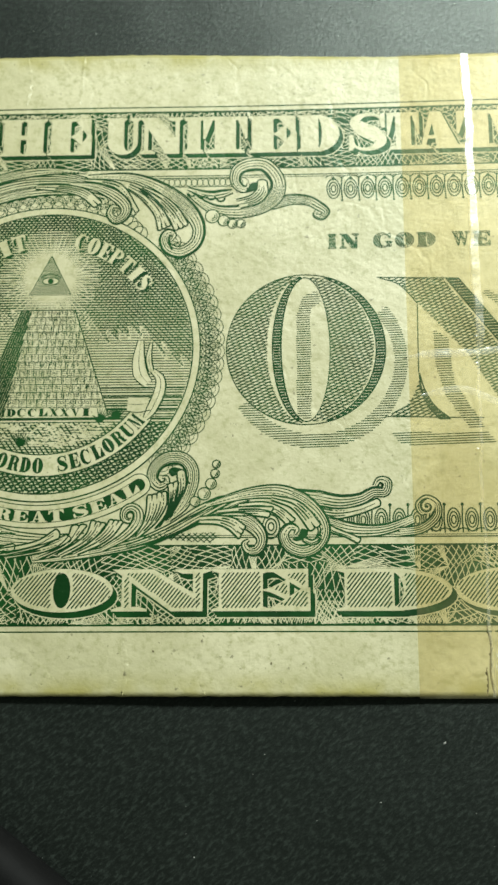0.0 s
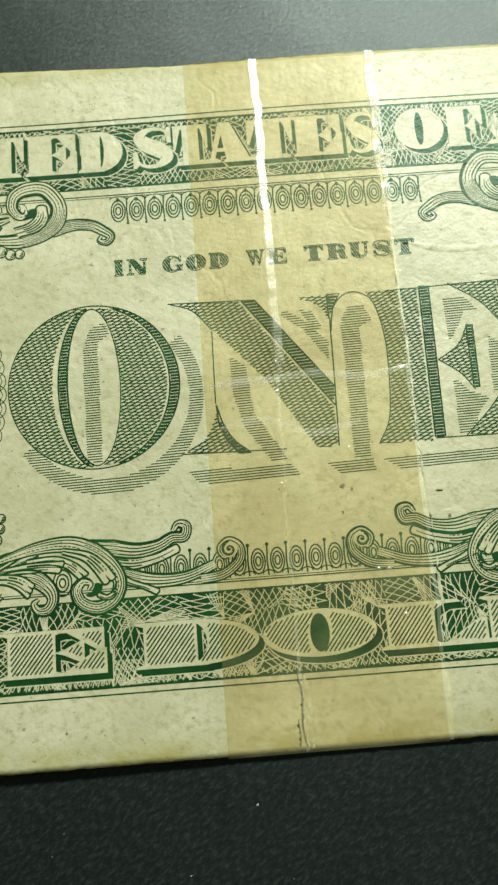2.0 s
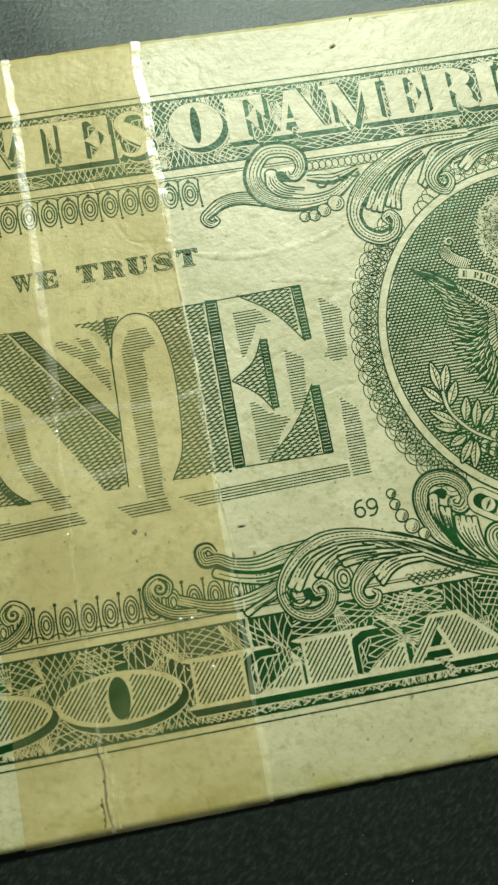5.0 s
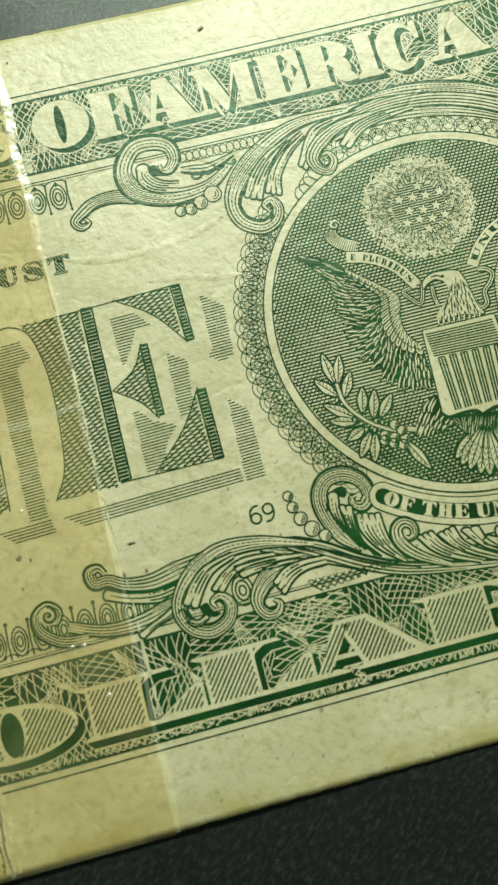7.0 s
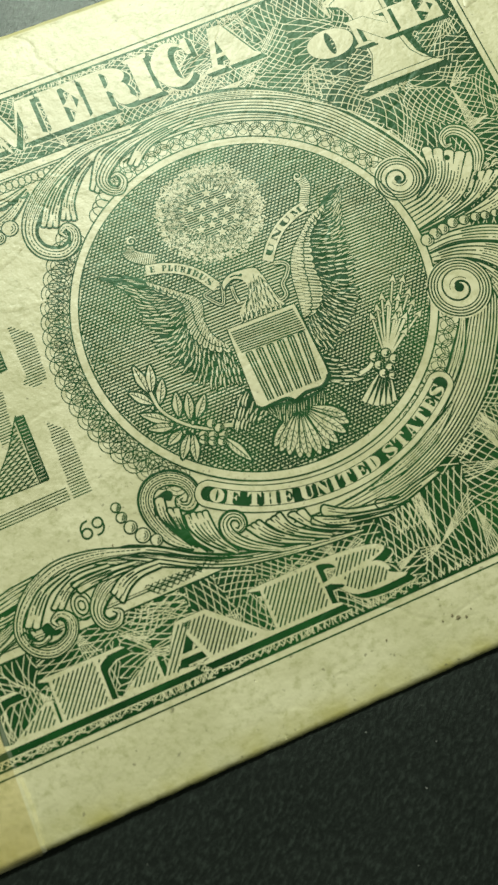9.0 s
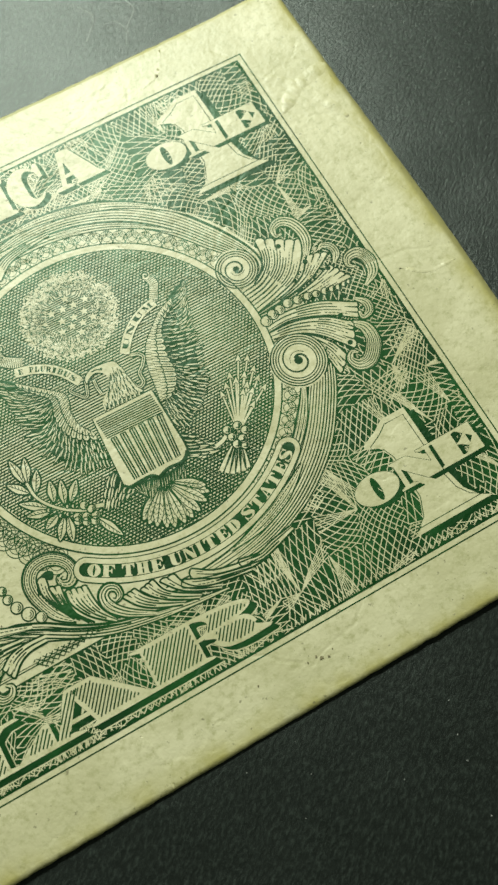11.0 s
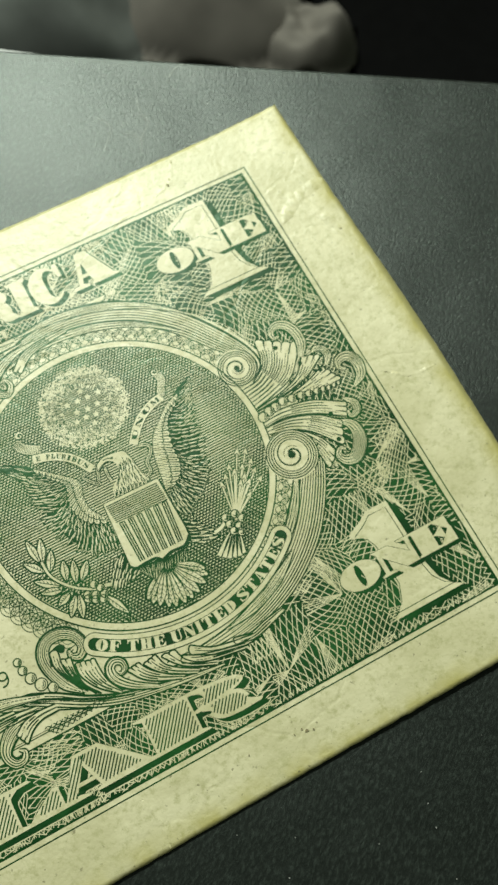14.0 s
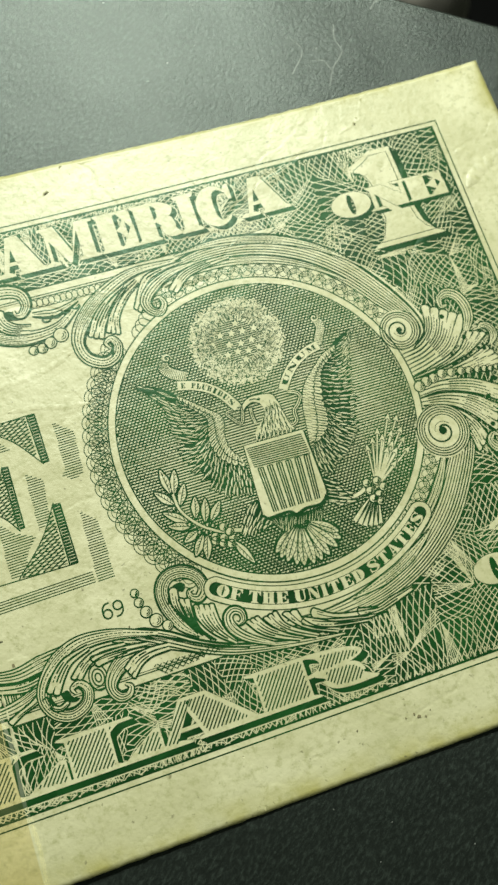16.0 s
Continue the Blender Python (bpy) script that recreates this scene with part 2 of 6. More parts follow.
    def sheaf(self, a, b, lobes=3, lv=8, dark=0.0, seed=1, pitch=0.3):
        """A leaf between two edge curves that run from its root to its tip: fine lines along it that thin out, and a scalloped tip."""
        rng = random.Random(seed)
        t = np.linspace(0, 1, 28)
        a, b = (np.c_[np.interp(t, np.linspace(0, 1, len(c)), c[:, 0]), np.interp(t, np.linspace(0, 1, len(c)), c[:, 1])] for c in (spline(a, 8), spline(b, 8)))
        along = lambda f: a * (1 - f) + b * f
        chord = b[-1] - a[-1]
        size = np.linalg.norm(chord)
        side = chord / (size + 1e-9)
        out = np.array((-side[1], side[0]))
        if out @ (along(0.5)[-1] - along(0.5)[-4]) < 0:
            out = -out
        tips = []
        for k in range(lobes):
            c = along((k + 0.5) / lobes)[-1]
            r = size / lobes / 2
            h = np.linspace(math.pi, 0, 11)[:, None]
            tips.append(c + side * np.cos(h) * r * 1.03 + out * np.sin(h) * r * rng.uniform(0.55, 0.95))
        tip = np.vstack(tips)
        self.ribbon(np.vstack([a, tip, b[::-1]]), 0.2, lv - 1)
        self.fill(np.vstack([a, tip, b[::-1]]), lv, PAPER)
        self.ribbon(tip, 0.13, lv + 3)
        for k in range(1, lobes):
            q = along(k / lobes)[-4:]
            self.ribbon(q, np.linspace(0.05, 0.17, len(q)), lv + 3)
        widest = np.linalg.norm(b - a, axis=1)
        lines = max(2, int((0.5 * widest.max() + 0.5 * widest.mean()) / pitch))
        gap = widest / (lines + 1)
        for j in range(1, lines + 1):
            f = j / (lines + 1)
            q = along(f)
            each = 4 if j % 4 == 0 else 2 if j % 2 == 0 else 1
            room = gap * each > 0.22
            most = np.clip(gap * np.where(gap > 0.22, 1, np.where(gap * 2 > 0.22, 2, 4)) * 0.6, 0.03, 1)
            room[27 - rng.randint(0, 5):] = False
            heavy = (1 + dark) * (1.25 - 0.5 * abs(f - 0.25))
            for u, v in runs(room):
                if v - u < 3:
                    continue
                w = np.minimum(0.14 * heavy * (1 - 0.6 * t[u:v] ** 1.5) * np.clip(0.55 + 1.8 * t[u:v], 0, 1), most[u:v])
                cut = u + int((v - u) * rng.uniform(0.5, 0.8))
                if j % 3 == 1 and v - cut > 4:
                    self.ribbon(q[u:cut], w[:cut - u], lv + 2)
                    self.dashes(q[cut:v], 0.09, lv + 2, 0.26, 0.12)
                else:
                    self.ribbon(q[u:v], w, lv + 2)
        for q in (a, b):
            self.ribbon(q, 0.14, lv + 3)

    def volute(self, cx, cy, r, turns, hand, lv=12, start=0.0, core=0.22):
        """A coiled end: close rings outside, a broad light curl inside and a dark eye."""
        self.disc(cx, cy, r, lv, PAPER, 40)

        def curl(r0, r1, n, a0, w0, w1, up):
            a = np.radians(a0 + hand * 360 * n * np.linspace(0, 1, int(44 * n) + 6))
            q = np.linspace(r0, r1, len(a))
            self.ribbon(np.c_[cx + q * np.cos(a), cy + q * np.sin(a)], np.linspace(w0, w1, len(a)), lv + up)

        if r > 1.3:
            curl(r, r * 0.6, max(1.0, 0.4 * r / 0.25), start, 0.15, 0.11, 1)
            curl(r * 0.6, r * 0.14, 1.1, start + hand * 360 * max(1.0, 0.4 * r / 0.25), 0.13, 0.24, 2)
            self.disc(cx, cy, r * 0.15, lv + 3, INK, 14)
            curl(r * 0.36, r * 0.28, 0.4, start + 90 * hand, 0.07, 0.05, 2)
        else:
            curl(r, r * 0.15, turns, start, 0.17, 0.13, 1)
            curl(r * 0.78, r * 0.3, max(0.7, turns - 0.6), start + 25 * hand, 0.07, 0.05, 2)
            self.disc(cx, cy, core, lv + 3, INK, 12)

    def ruled(self, a, b, n, w, lv=3, ink=INK, seed=1, bow=0.0, ragged=0.0):
        """Strokes from one curve across to another."""
        rng = random.Random(seed)
        a, b = np.asarray(a, float), np.asarray(b, float)
        for i in range(n):
            t = (i + 0.5) / n
            p = np.array([np.interp(t, np.linspace(0, 1, len(c)), c[:, k]) for c in (a, b) for k in (0, 1)]).reshape(2, 2)
            d = p[1] - p[0]
            p[1] = p[0] + d * (1 - ragged * rng.random())
            p[0] = p[0] + d * 0.3 * ragged * rng.random()
            mid = (p[0] + p[1]) / 2 + np.array([-d[1], d[0]]) * bow
            self.ribbon(spline([p[0], mid, p[1]], 4), np.linspace(w, w * 0.6, 9), lv, ink)

    def ball(self, x, y, r, lv=6):
        """A bead with its edge and shading."""
        self.disc(x, y, r, lv, PAPER)
        self.ribbon(arc(x, y, r, r, 0, 360, 18), 0.12, lv + 1)
        for k in (0.66, 0.36):
            self.ribbon(arc(x, y, r * k, r * k, -100, 40, 8), 0.1, lv + 1)

    def disc(self, cx, cy, r, lv=2, ink=INK, n=14):
        self.fill(arc(cx, cy, r, r, 0, 360, n)[:-1], lv, ink)

    def finish(self, name, parent, label="", mats=None):
        t, z, m = np.concatenate(self.t), np.concatenate(self.z), np.concatenate(self.m)
        while True:
            e = np.linalg.norm(t - np.roll(t, -1, axis=1), axis=2)
            big = e.max(1) > 2.6
            if not big.any():
                break
            k = e[big].argmax(1)
            b, r = t[big], np.arange(big.sum())
            p0, p1, p2 = b[r, k], b[r, (k + 1) % 3], b[r, (k + 2) % 3]
            mid = (p0 + p1) / 2
            t = np.concatenate([t[~big], np.stack([p0, mid, p2], 1), np.stack([mid, p1, p2], 1)])
            z = np.concatenate([z[~big], z[big], z[big]])
            m = np.concatenate([m[~big], m[big], m[big]])
        area = (t[:, 1, 0] - t[:, 0, 0]) * (t[:, 2, 1] - t[:, 0, 1]) - (t[:, 1, 1] - t[:, 0, 1]) * (t[:, 2, 0] - t[:, 0, 0])
        t[area < 0] = t[area < 0][:, ::-1]
        p = t.reshape(-1, 2)
        co = np.c_[p / 1000, sag(p[:, 0], p[:, 1]) / 1000 + np.repeat(z, 3) + 9e-6]
        return sheet(name, co, np.arange(len(co)).reshape(-1, 3), m, mats or (ink_mat, paper_mat), parent, label)


def sheet(name, co, tri, slots, mats, parent=None, label=""):
    """A mesh object from arrays of points and triangles."""
    me = bpy.data.meshes.new(name)
    me.vertices.add(len(co))
    me.vertices.foreach_set("co", np.asarray(co, np.float32).ravel())
    me.loops.add(tri.size)
    me.loops.foreach_set("vertex_index", tri.astype(np.int32).ravel())
    me.polygons.add(len(tri))
    me.polygons.foreach_set("loop_start", np.arange(0, tri.size, 3, dtype=np.int32))
    for mat in mats:
        me.materials.append(mat)
    me.polygons.foreach_set("material_index", np.asarray(slots, np.int32))
    me.update(calc_edges=True)
    ob = new(name, me)
    ob.parent = parent
    return tagged(ob, label)


def bead(parent, x, y, r, lv):
    art = Art()
    art.ball(x, y, r, lv)
    art.finish("bead", parent)


def crease(name, pts, width, tall, parent, mat=None):
    """A sharp fold standing up from the paper like a low roof."""
    p = spline(pts, 14)
    p = np.c_[p[:, 0], trim(p[:, 0], p[:, 1])]
    n = normals(p)
    w = (width / 2 * np.clip(np.sin(np.linspace(0.12, math.pi - 0.12, len(p))) * 2, 0, 1))[:, None]
    jag = np.array([[0.3 * noise.noise((q[0] * 1.3, q[1] * 1.3, 5.0)) + 0.2 * noise.noise((q[0] * 4.0, q[1] * 4.0, 1.0))] for q in p])
    tall = tall * np.array([0.25 + abs(noise.noise((q[0] * 0.9, q[1] * 0.9, 9.0))) * 1.2 for q in p])
    mid = p + n * jag
    rows = [p - n * w, mid, p + n * w]
    z = [sag(r[:, 0], r[:, 1]) + h for r, h in zip(rows, (0.004, 0.004 + tall, 0.004))]
    co = np.vstack([np.c_[r, h] for r, h in zip(rows, z)]) / 1000
    k, i = len(p), np.arange(len(p) - 1)
    tri = np.concatenate([np.c_[i + o, i + o + 1, i + o + k + 1] for o in (0, k)] + [np.c_[i + o, i + o + k + 1, i + o + k] for o in (0, k)])[:, ::-1]
    return sheet(name, co, tri, np.zeros(len(tri)), (mat or paper_mat,), parent)


def mesh_part(name, bm, mat, parent=None, label="", smooth=False):
    me = bpy.data.meshes.new(name)
    bm.to_mesh(me)
    bm.free()
    me.materials.append(mat)
    if smooth:
        me.polygons.foreach_set("use_smooth", np.ones(len(me.polygons), bool))
    ob = new(name, me)
    ob.parent = parent
    return tagged(ob, label)


# ---- letters: a fat serif face drawn in a unit box ----
def box2(x0, y0, x1, y1):
    return [(x0, y0), (x1, y0), (x1, y1), (x0, y1)]


def stroke(p, w):
    """The outline of a curve with a changing width."""
    p = np.asarray(p, float)
    w = np.interp(np.linspace(0, 1, len(p)), np.linspace(0, 1, len(w)), w)[:, None] / 2
    n = normals(p)
    return np.vstack([p + n * w, (p - n * w)[::-1]])


def foot(x0, x1, y, up):
    """A bracketed serif."""
    d = 0.09 if up else -0.09
    return [(x0, y), (x1, y), (x1, y + d * 0.55), (x1 - 0.08, y + d * 1.2), (x0 + 0.08, y + d * 1.2), (x0, y + d * 0.55)]


def flag(x, y, d, s):
    """The wedge at the end of an arm: at x, from y towards d, s to its side."""
    return [(x, y), (x, y + d * 0.36), (x - s * 0.05, y + d * 0.36), (x - s * 0.12, y + d * 0.2), (x - s * 0.32, y + d * 0.08), (x - s * 0.32, y)]


def stem(x0, x1, lo=0, hi=1):
    return [box2(x0, lo, x1, hi), foot(x0 - 0.09, x1 + 0.09, 0, True), foot(x0 - 0.09, x1 + 0.09, 1, False)]


def bowl(x0, x1, y0, y1, fat, thin):
    out, inn = arc(x0, (y0 + y1) / 2, x1 - x0, (y1 - y0) / 2, 90, -90, 22), arc(x0, (y0 + y1) / 2, x1 - x0 - fat, (y1 - y0) / 2 - thin, -90, 90, 22)
    return np.vstack([out, inn])


def glyph(ch):
    """Polygons (outline, holes...) of a letter in the unit box."""
    one = lambda *q: [(list(map(tuple, p)),) for p in q]
    if ch == "I":
        return one(*stem(0.22, 0.78))
    if ch == "H":
        return one(*stem(0.09, 0.44), *stem(0.56, 0.91), box2(0.4, 0.45, 0.6, 0.55))
    if ch in "EFL":
        g = stem(0.1, 0.5)
        if ch in "EF":
            g += [box2(0.4, 0.91, 0.97, 1), flag(0.97, 1, -1, 1), box2(0.47, 0.46, 0.66, 0.54), [(0.62, 0.5), (0.74, 0.7), (0.78, 0.7), (0.78, 0.3), (0.74, 0.3)]]
        if ch in "EL":
            g += [box2(0.4, 0, 0.98, 0.09), flag(0.98, 0, 1, 1)]
        if ch == "L":
            g += [[(0.98, 0), (0.98, 0.62), (0.93, 0.62), (0.5, 0.0)]]
        return one(*g)
    if ch == "T":
        return one(box2(0.32, 0, 0.68, 1), foot(0.2, 0.8, 0, True), box2(0.02, 0.91, 0.98, 1), flag(0.98, 1, -1, 1), flag(0.02, 1, -1, -1))
    if ch == "U":
        return one(box2(0.08, 0.3, 0.46, 1), foot(0.0, 0.54, 1, False), box2(0.78, 0.3, 0.88, 1), foot(0.66, 1.0, 1, False),
                   np.vstack([arc(0.48, 0.32, 0.40, 0.33, 180, 360, 24), arc(0.62, 0.32, 0.16, 0.22, 360, 180, 18)]))
    if ch == "N":
        return one([(0.0, 1), (0.36, 1), (0.9, 0.0), (0.78, 0.0), (0.14, 0.9)], [(0.14, 0.9), (0.36, 1), (0.9, 0.22), (0.9, 0), (0.62, 0)],
                   box2(0.12, 0, 0.2, 0.9), box2(0.82, 0.1, 0.9, 1), foot(0.0, 0.34, 0, True), foot(0.66, 1.0, 1, False))
    if ch in "DPRB":
        g = stem(0.1, 0.46)
        if ch == "D":
            g.append(bowl(0.44, 1.0, 0, 1, 0.42, 0.08))
        else:
            g.append(bowl(0.44, 0.95, 0.44, 1, 0.3, 0.08))
        if ch == "R":
            g.append(stroke(spline([(0.55, 0.48), (0.74, 0.4), (0.8, 0.15), (1.0, 0.04)]), [0.1, 0.3, 0.28, 0.05]))
        if ch == "B":
            g.append(bowl(0.44, 1.0, 0, 0.54, 0.32, 0.08))
        return one(*g)
    if ch == "S":
        return one(stroke(spline([(0.88, 0.72), (0.72, 0.93), (0.42, 0.96), (0.17, 0.78), (0.36, 0.58), (0.66, 0.44), (0.84, 0.24), (0.58, 0.04), (0.26, 0.07), (0.08, 0.3)]),
                          [0.06, 0.07, 0.1, 0.24, 0.34, 0.36, 0.26, 0.1, 0.07, 0.06]), [(0.83, 0.62), (0.92, 0.62), (0.92, 1), (0.86, 1), (0.8, 0.9)], [(0.06, 0), (0.12, 0), (0.18, 0.1), (0.15, 0.4), (0.06, 0.4)])
    if ch == "A":
        return one([(0.42, 1), (0.56, 1), (0.98, 0), (0.56, 0)], [(0.42, 1), (0.5, 1), (0.24, 0), (0.15, 0)], box2(0.26, 0.26, 0.66, 0.34), foot(0.0, 0.38, 0, True), foot(0.46, 1.05, 0, True))
    if ch == "O":
        return [(arc(0.5, 0.5, 0.5, 0.52, 0, 360, 40)[:-1], arc(0.5, 0.5, 0.085, 0.42, 0, 360, 26)[:-1])]
    if ch in "CG":
        g = [stroke(arc(0.52, 0.5, 0.38, 0.46, 42, 318, 40), [0.05, 0.08, 0.2, 0.34, 0.34, 0.2, 0.08, 0.05]), [(0.82, 0.64), (0.9, 0.64), (0.9, 1), (0.84, 1), (0.76, 0.88)]]
        g += [[(0.62, 0.42), (1.0, 0.42), (1.0, 0.36), (0.94, 0.36), (0.94, 0.06), (0.7, 0.06), (0.7, 0.36), (0.62, 0.36)]] if ch == "G" else []
        return one(*g)
    if ch == "M":
        return one(box2(0.1, 0, 0.16, 1), foot(0.0, 0.27, 0, True), [(0.02, 1), (0.3, 1), (0.52, 0.25), (0.46, 0.0), (0.42, 0.0)], [(0.46, 0), (0.52, 0.2), (0.74, 1), (0.68, 1)],
                   box2(0.68, 0, 0.92, 1), foot(0.6, 1.0, 0, True), box2(0.0, 0.92, 0.3, 1), box2(0.68, 0.92, 1.0, 1))
    if ch == "W":
        return one([(0.04, 1), (0.24, 1), (0.38, 0.2), (0.32, 0)], [(0.32, 0), (0.38, 0.1), (0.52, 1), (0.47, 1)], [(0.4, 1), (0.58, 1), (0.72, 0.2), (0.66, 0)], [(0.66, 0), (0.72, 0.1), (0.9, 1), (0.84, 1)],
                   foot(0, 0.6, 1, False), foot(0.74, 1.0, 1, False))
    if ch == "V":
        return one([(0.05, 1), (0.42, 1), (0.6, 0.3), (0.52, 0)], [(0.5, 0), (0.58, 0), (0.88, 1), (0.8, 1)], foot(0, 0.5, 1, False), foot(0.66, 1, 1, False))
    if ch == "X":
        return one([(0.05, 1), (0.4, 1), (0.95, 0), (0.6, 0)], [(0.1, 0), (0.2, 0), (0.9, 1), (0.8, 1)], foot(0, 0.4, 0, True), foot(0.5, 1, 0, True), foot(0, 0.5, 1, False), foot(0.62, 1, 1, False))
    return []


def place(polys, put):
    return [[put(np.asarray(q, float)) for q in p] for p in polys]


def lettering(parent, text, put_for, lv, ink, shade=None):
    """Small letters, each a part: put_for(i) gives the map of each letter's unit box."""
    for i, ch in enumerate(text):
        art = Art()
        for p in place(glyph(ch), put_for(i)):
            if shade is not None:
                art.fill(p[0] + shade, lv - 2, 1 - ink, [q + shade for q in p[1:]])
            art.fill(p[0], lv, ink, p[1:])
        if art.n:
            art.finish("letter", parent)


def on_arc(cx, cy, r, h, a0, a1, n, inward=False, gap=0.14):
    """Boxes for n letters along an arc from angle a0 to a1; their feet on the side of the centre unless inward."""
    step = (a1 - a0) / n

    def put_for(i):
        def put(q):
            u = a0 + step * (i + gap / 2 + q[:, 0] * (1 - gap))
            rr = r + h * ((1 - q[:, 1]) if inward else q[:, 1])
            a = np.radians(u)
            return np.c_[cx + rr * np.cos(a), cy + rr * np.sin(a)]
        return put
    return put_for


def fat_glyph(ch):
    """The title bands' face: very fat stems, long wedge serifs, narrow counters."""
    one = lambda *q: [(list(map(tuple, p)),) for p in q]
    post = lambda x0, x1, a, b: [box2(x0, 0, x1, 1), foot(a, b, 0, True), foot(a, b, 1, False)]
    if ch == "T":
        return one(box2(0.26, 0, 0.74, 1), foot(0.06, 0.94, 0, True), box2(0, 0.9, 1, 1), [(0, 1), (0, 0.4), (0.05, 0.38), (0.22, 0.92)], [(1, 1), (1, 0.4), (0.95, 0.38), (0.78, 0.92)])
    if ch == "I":
        return one(*post(0.17, 0.83, 0.0, 1.0))
    if ch == "H":
        return one(*post(0.07, 0.44, 0.0, 0.5), *post(0.56, 0.93, 0.5, 1.0), box2(0.4, 0.44, 0.6, 0.56))
    if ch in "EFL":
        g = post(0.07, 0.52, 0.0, 0.6)
        if ch in "EF":
            g += [box2(0.4, 0.92, 0.98, 1), [(0.98, 1), (0.98, 0.52), (0.92, 0.5), (0.62, 0.93)], [(0.5, 0.5), (0.6, 0.56), (0.76, 0.74), (0.79, 0.74), (0.79, 0.26), (0.76, 0.26), (0.6, 0.44)]]
        if ch in "EL":
            g += [box2(0.4, 0, 1.0, 0.08), [(1.0, 0), (1.0, 0.55), (0.94, 0.57), (0.6, 0.07)]]
        if ch == "L":
            g += [[(0.5, 1), (0.74, 1), (0.78, 0.93), (0.62, 0.92), (0.53, 0.8), (0.5, 0.6)]]
        return one(*g)
    if ch == "U":
        return one(box2(0.07, 0.3, 0.53, 1), foot(0.0, 0.6, 1, False), box2(0.78, 0.3, 0.92, 1), foot(0.68, 1.0, 1, False), np.vstack([arc(0.495, 0.34, 0.425, 0.35, 180, 360, 24), arc(0.655, 0.34, 0.125, 0.25, 360, 180, 18)]))
    if ch == "N":
        return one([(0.0, 1), (0.42, 1), (0.92, 0.3), (0.92, 0), (0.6, 0), (0.1, 0.84)], box2(0.1, 0, 0.2, 0.9), box2(0.82, 0.1, 0.92, 1), foot(0.0, 0.36, 0, True), foot(0.64, 1.0, 1, False))
    if ch == "D":
        return one(*post(0.07, 0.5, 0.0, 0.58), bowl(0.46, 1.0, 0, 1, 0.42, 0.07))
    if ch == "S":
        return one(stroke(spline([(0.9, 0.76), (0.72, 0.94), (0.4, 0.95), (0.2, 0.77), (0.38, 0.58), (0.66, 0.43), (0.82, 0.24), (0.58, 0.05), (0.26, 0.07), (0.08, 0.28)]),
                          [0.06, 0.07, 0.11, 0.26, 0.37, 0.39, 0.28, 0.11, 0.07, 0.06]), [(0.84, 0.6), (0.93, 0.6), (0.93, 1), (0.86, 1), (0.78, 0.9)], [(0.04, 0), (0.12, 0), (0.2, 0.1), (0.14, 0.42), (0.04, 0.42)])
    if ch == "A":
        return one([(0.36, 1), (0.6, 1), (0.99, 0.04), (0.5, 0.04)], [(0.36, 1), (0.48, 1), (0.24, 0), (0.14, 0)], box2(0.24, 0.27, 0.66, 0.36), foot(0.0, 0.38, 0, True), foot(0.44, 1.05, 0, True))
    if ch == "R":
        return one(*post(0.07, 0.48, 0.0, 0.54), bowl(0.44, 0.96, 0.46, 1, 0.36, 0.07), stroke(spline([(0.55, 0.5), (0.72, 0.42), (0.8, 0.17), (1.02, 0.05)]), [0.1, 0.38, 0.34, 0.05]))
    if ch == "C":
        return one(stroke(arc(0.52, 0.5, 0.34, 0.46, 42, 318, 40), [0.05, 0.1, 0.28, 0.44, 0.44, 0.28, 0.1, 0.05]), [(0.82, 0.6), (0.92, 0.6), (0.92, 1), (0.84, 1), (0.74, 0.88)])
    return glyph(ch)


def big_letter(ch, x0, x1, y0, y1, hatched=False, depth=0.5):
    """One light letter of the title bands with its dark drop shade, which has a light edge of its own."""
    art = Art()
    for p in place(fat_glyph(ch), lambda q: np.c_[x0 + q[:, 0] * (x1 - x0), y0 + q[:, 1] * (y1 - y0)]):
        for k in (1.0, 0.66, 0.33):
            shift = np.array([depth * k * 0.8, -depth * k])
            if k == 1.0:
                art.ribbon(np.vstack([p[0], p[0][:1]]) + shift, 0.22, 7, PAPER)
            art.fill(p[0] + shift, 8 + (k < 0.9), INK, [q + shift for q in p[1:]])
        art.fill(p[0], 11, PAPER, p[1:])
        for q in p[1:]:
            art.fill(q, 10)
        for q in p:
            art.ribbon(np.vstack([q, q[:1]]), 0.05, 10)
        if hatched:
            art.hatch(p, 52, 0.3, 0.13, 13, margin=0.33)
    return art.finish("letter", note)


# ---- the banknote ----
note = tagged(new("banknote"), "worn green one dollar banknote lying on black card, taped across", "banknote")


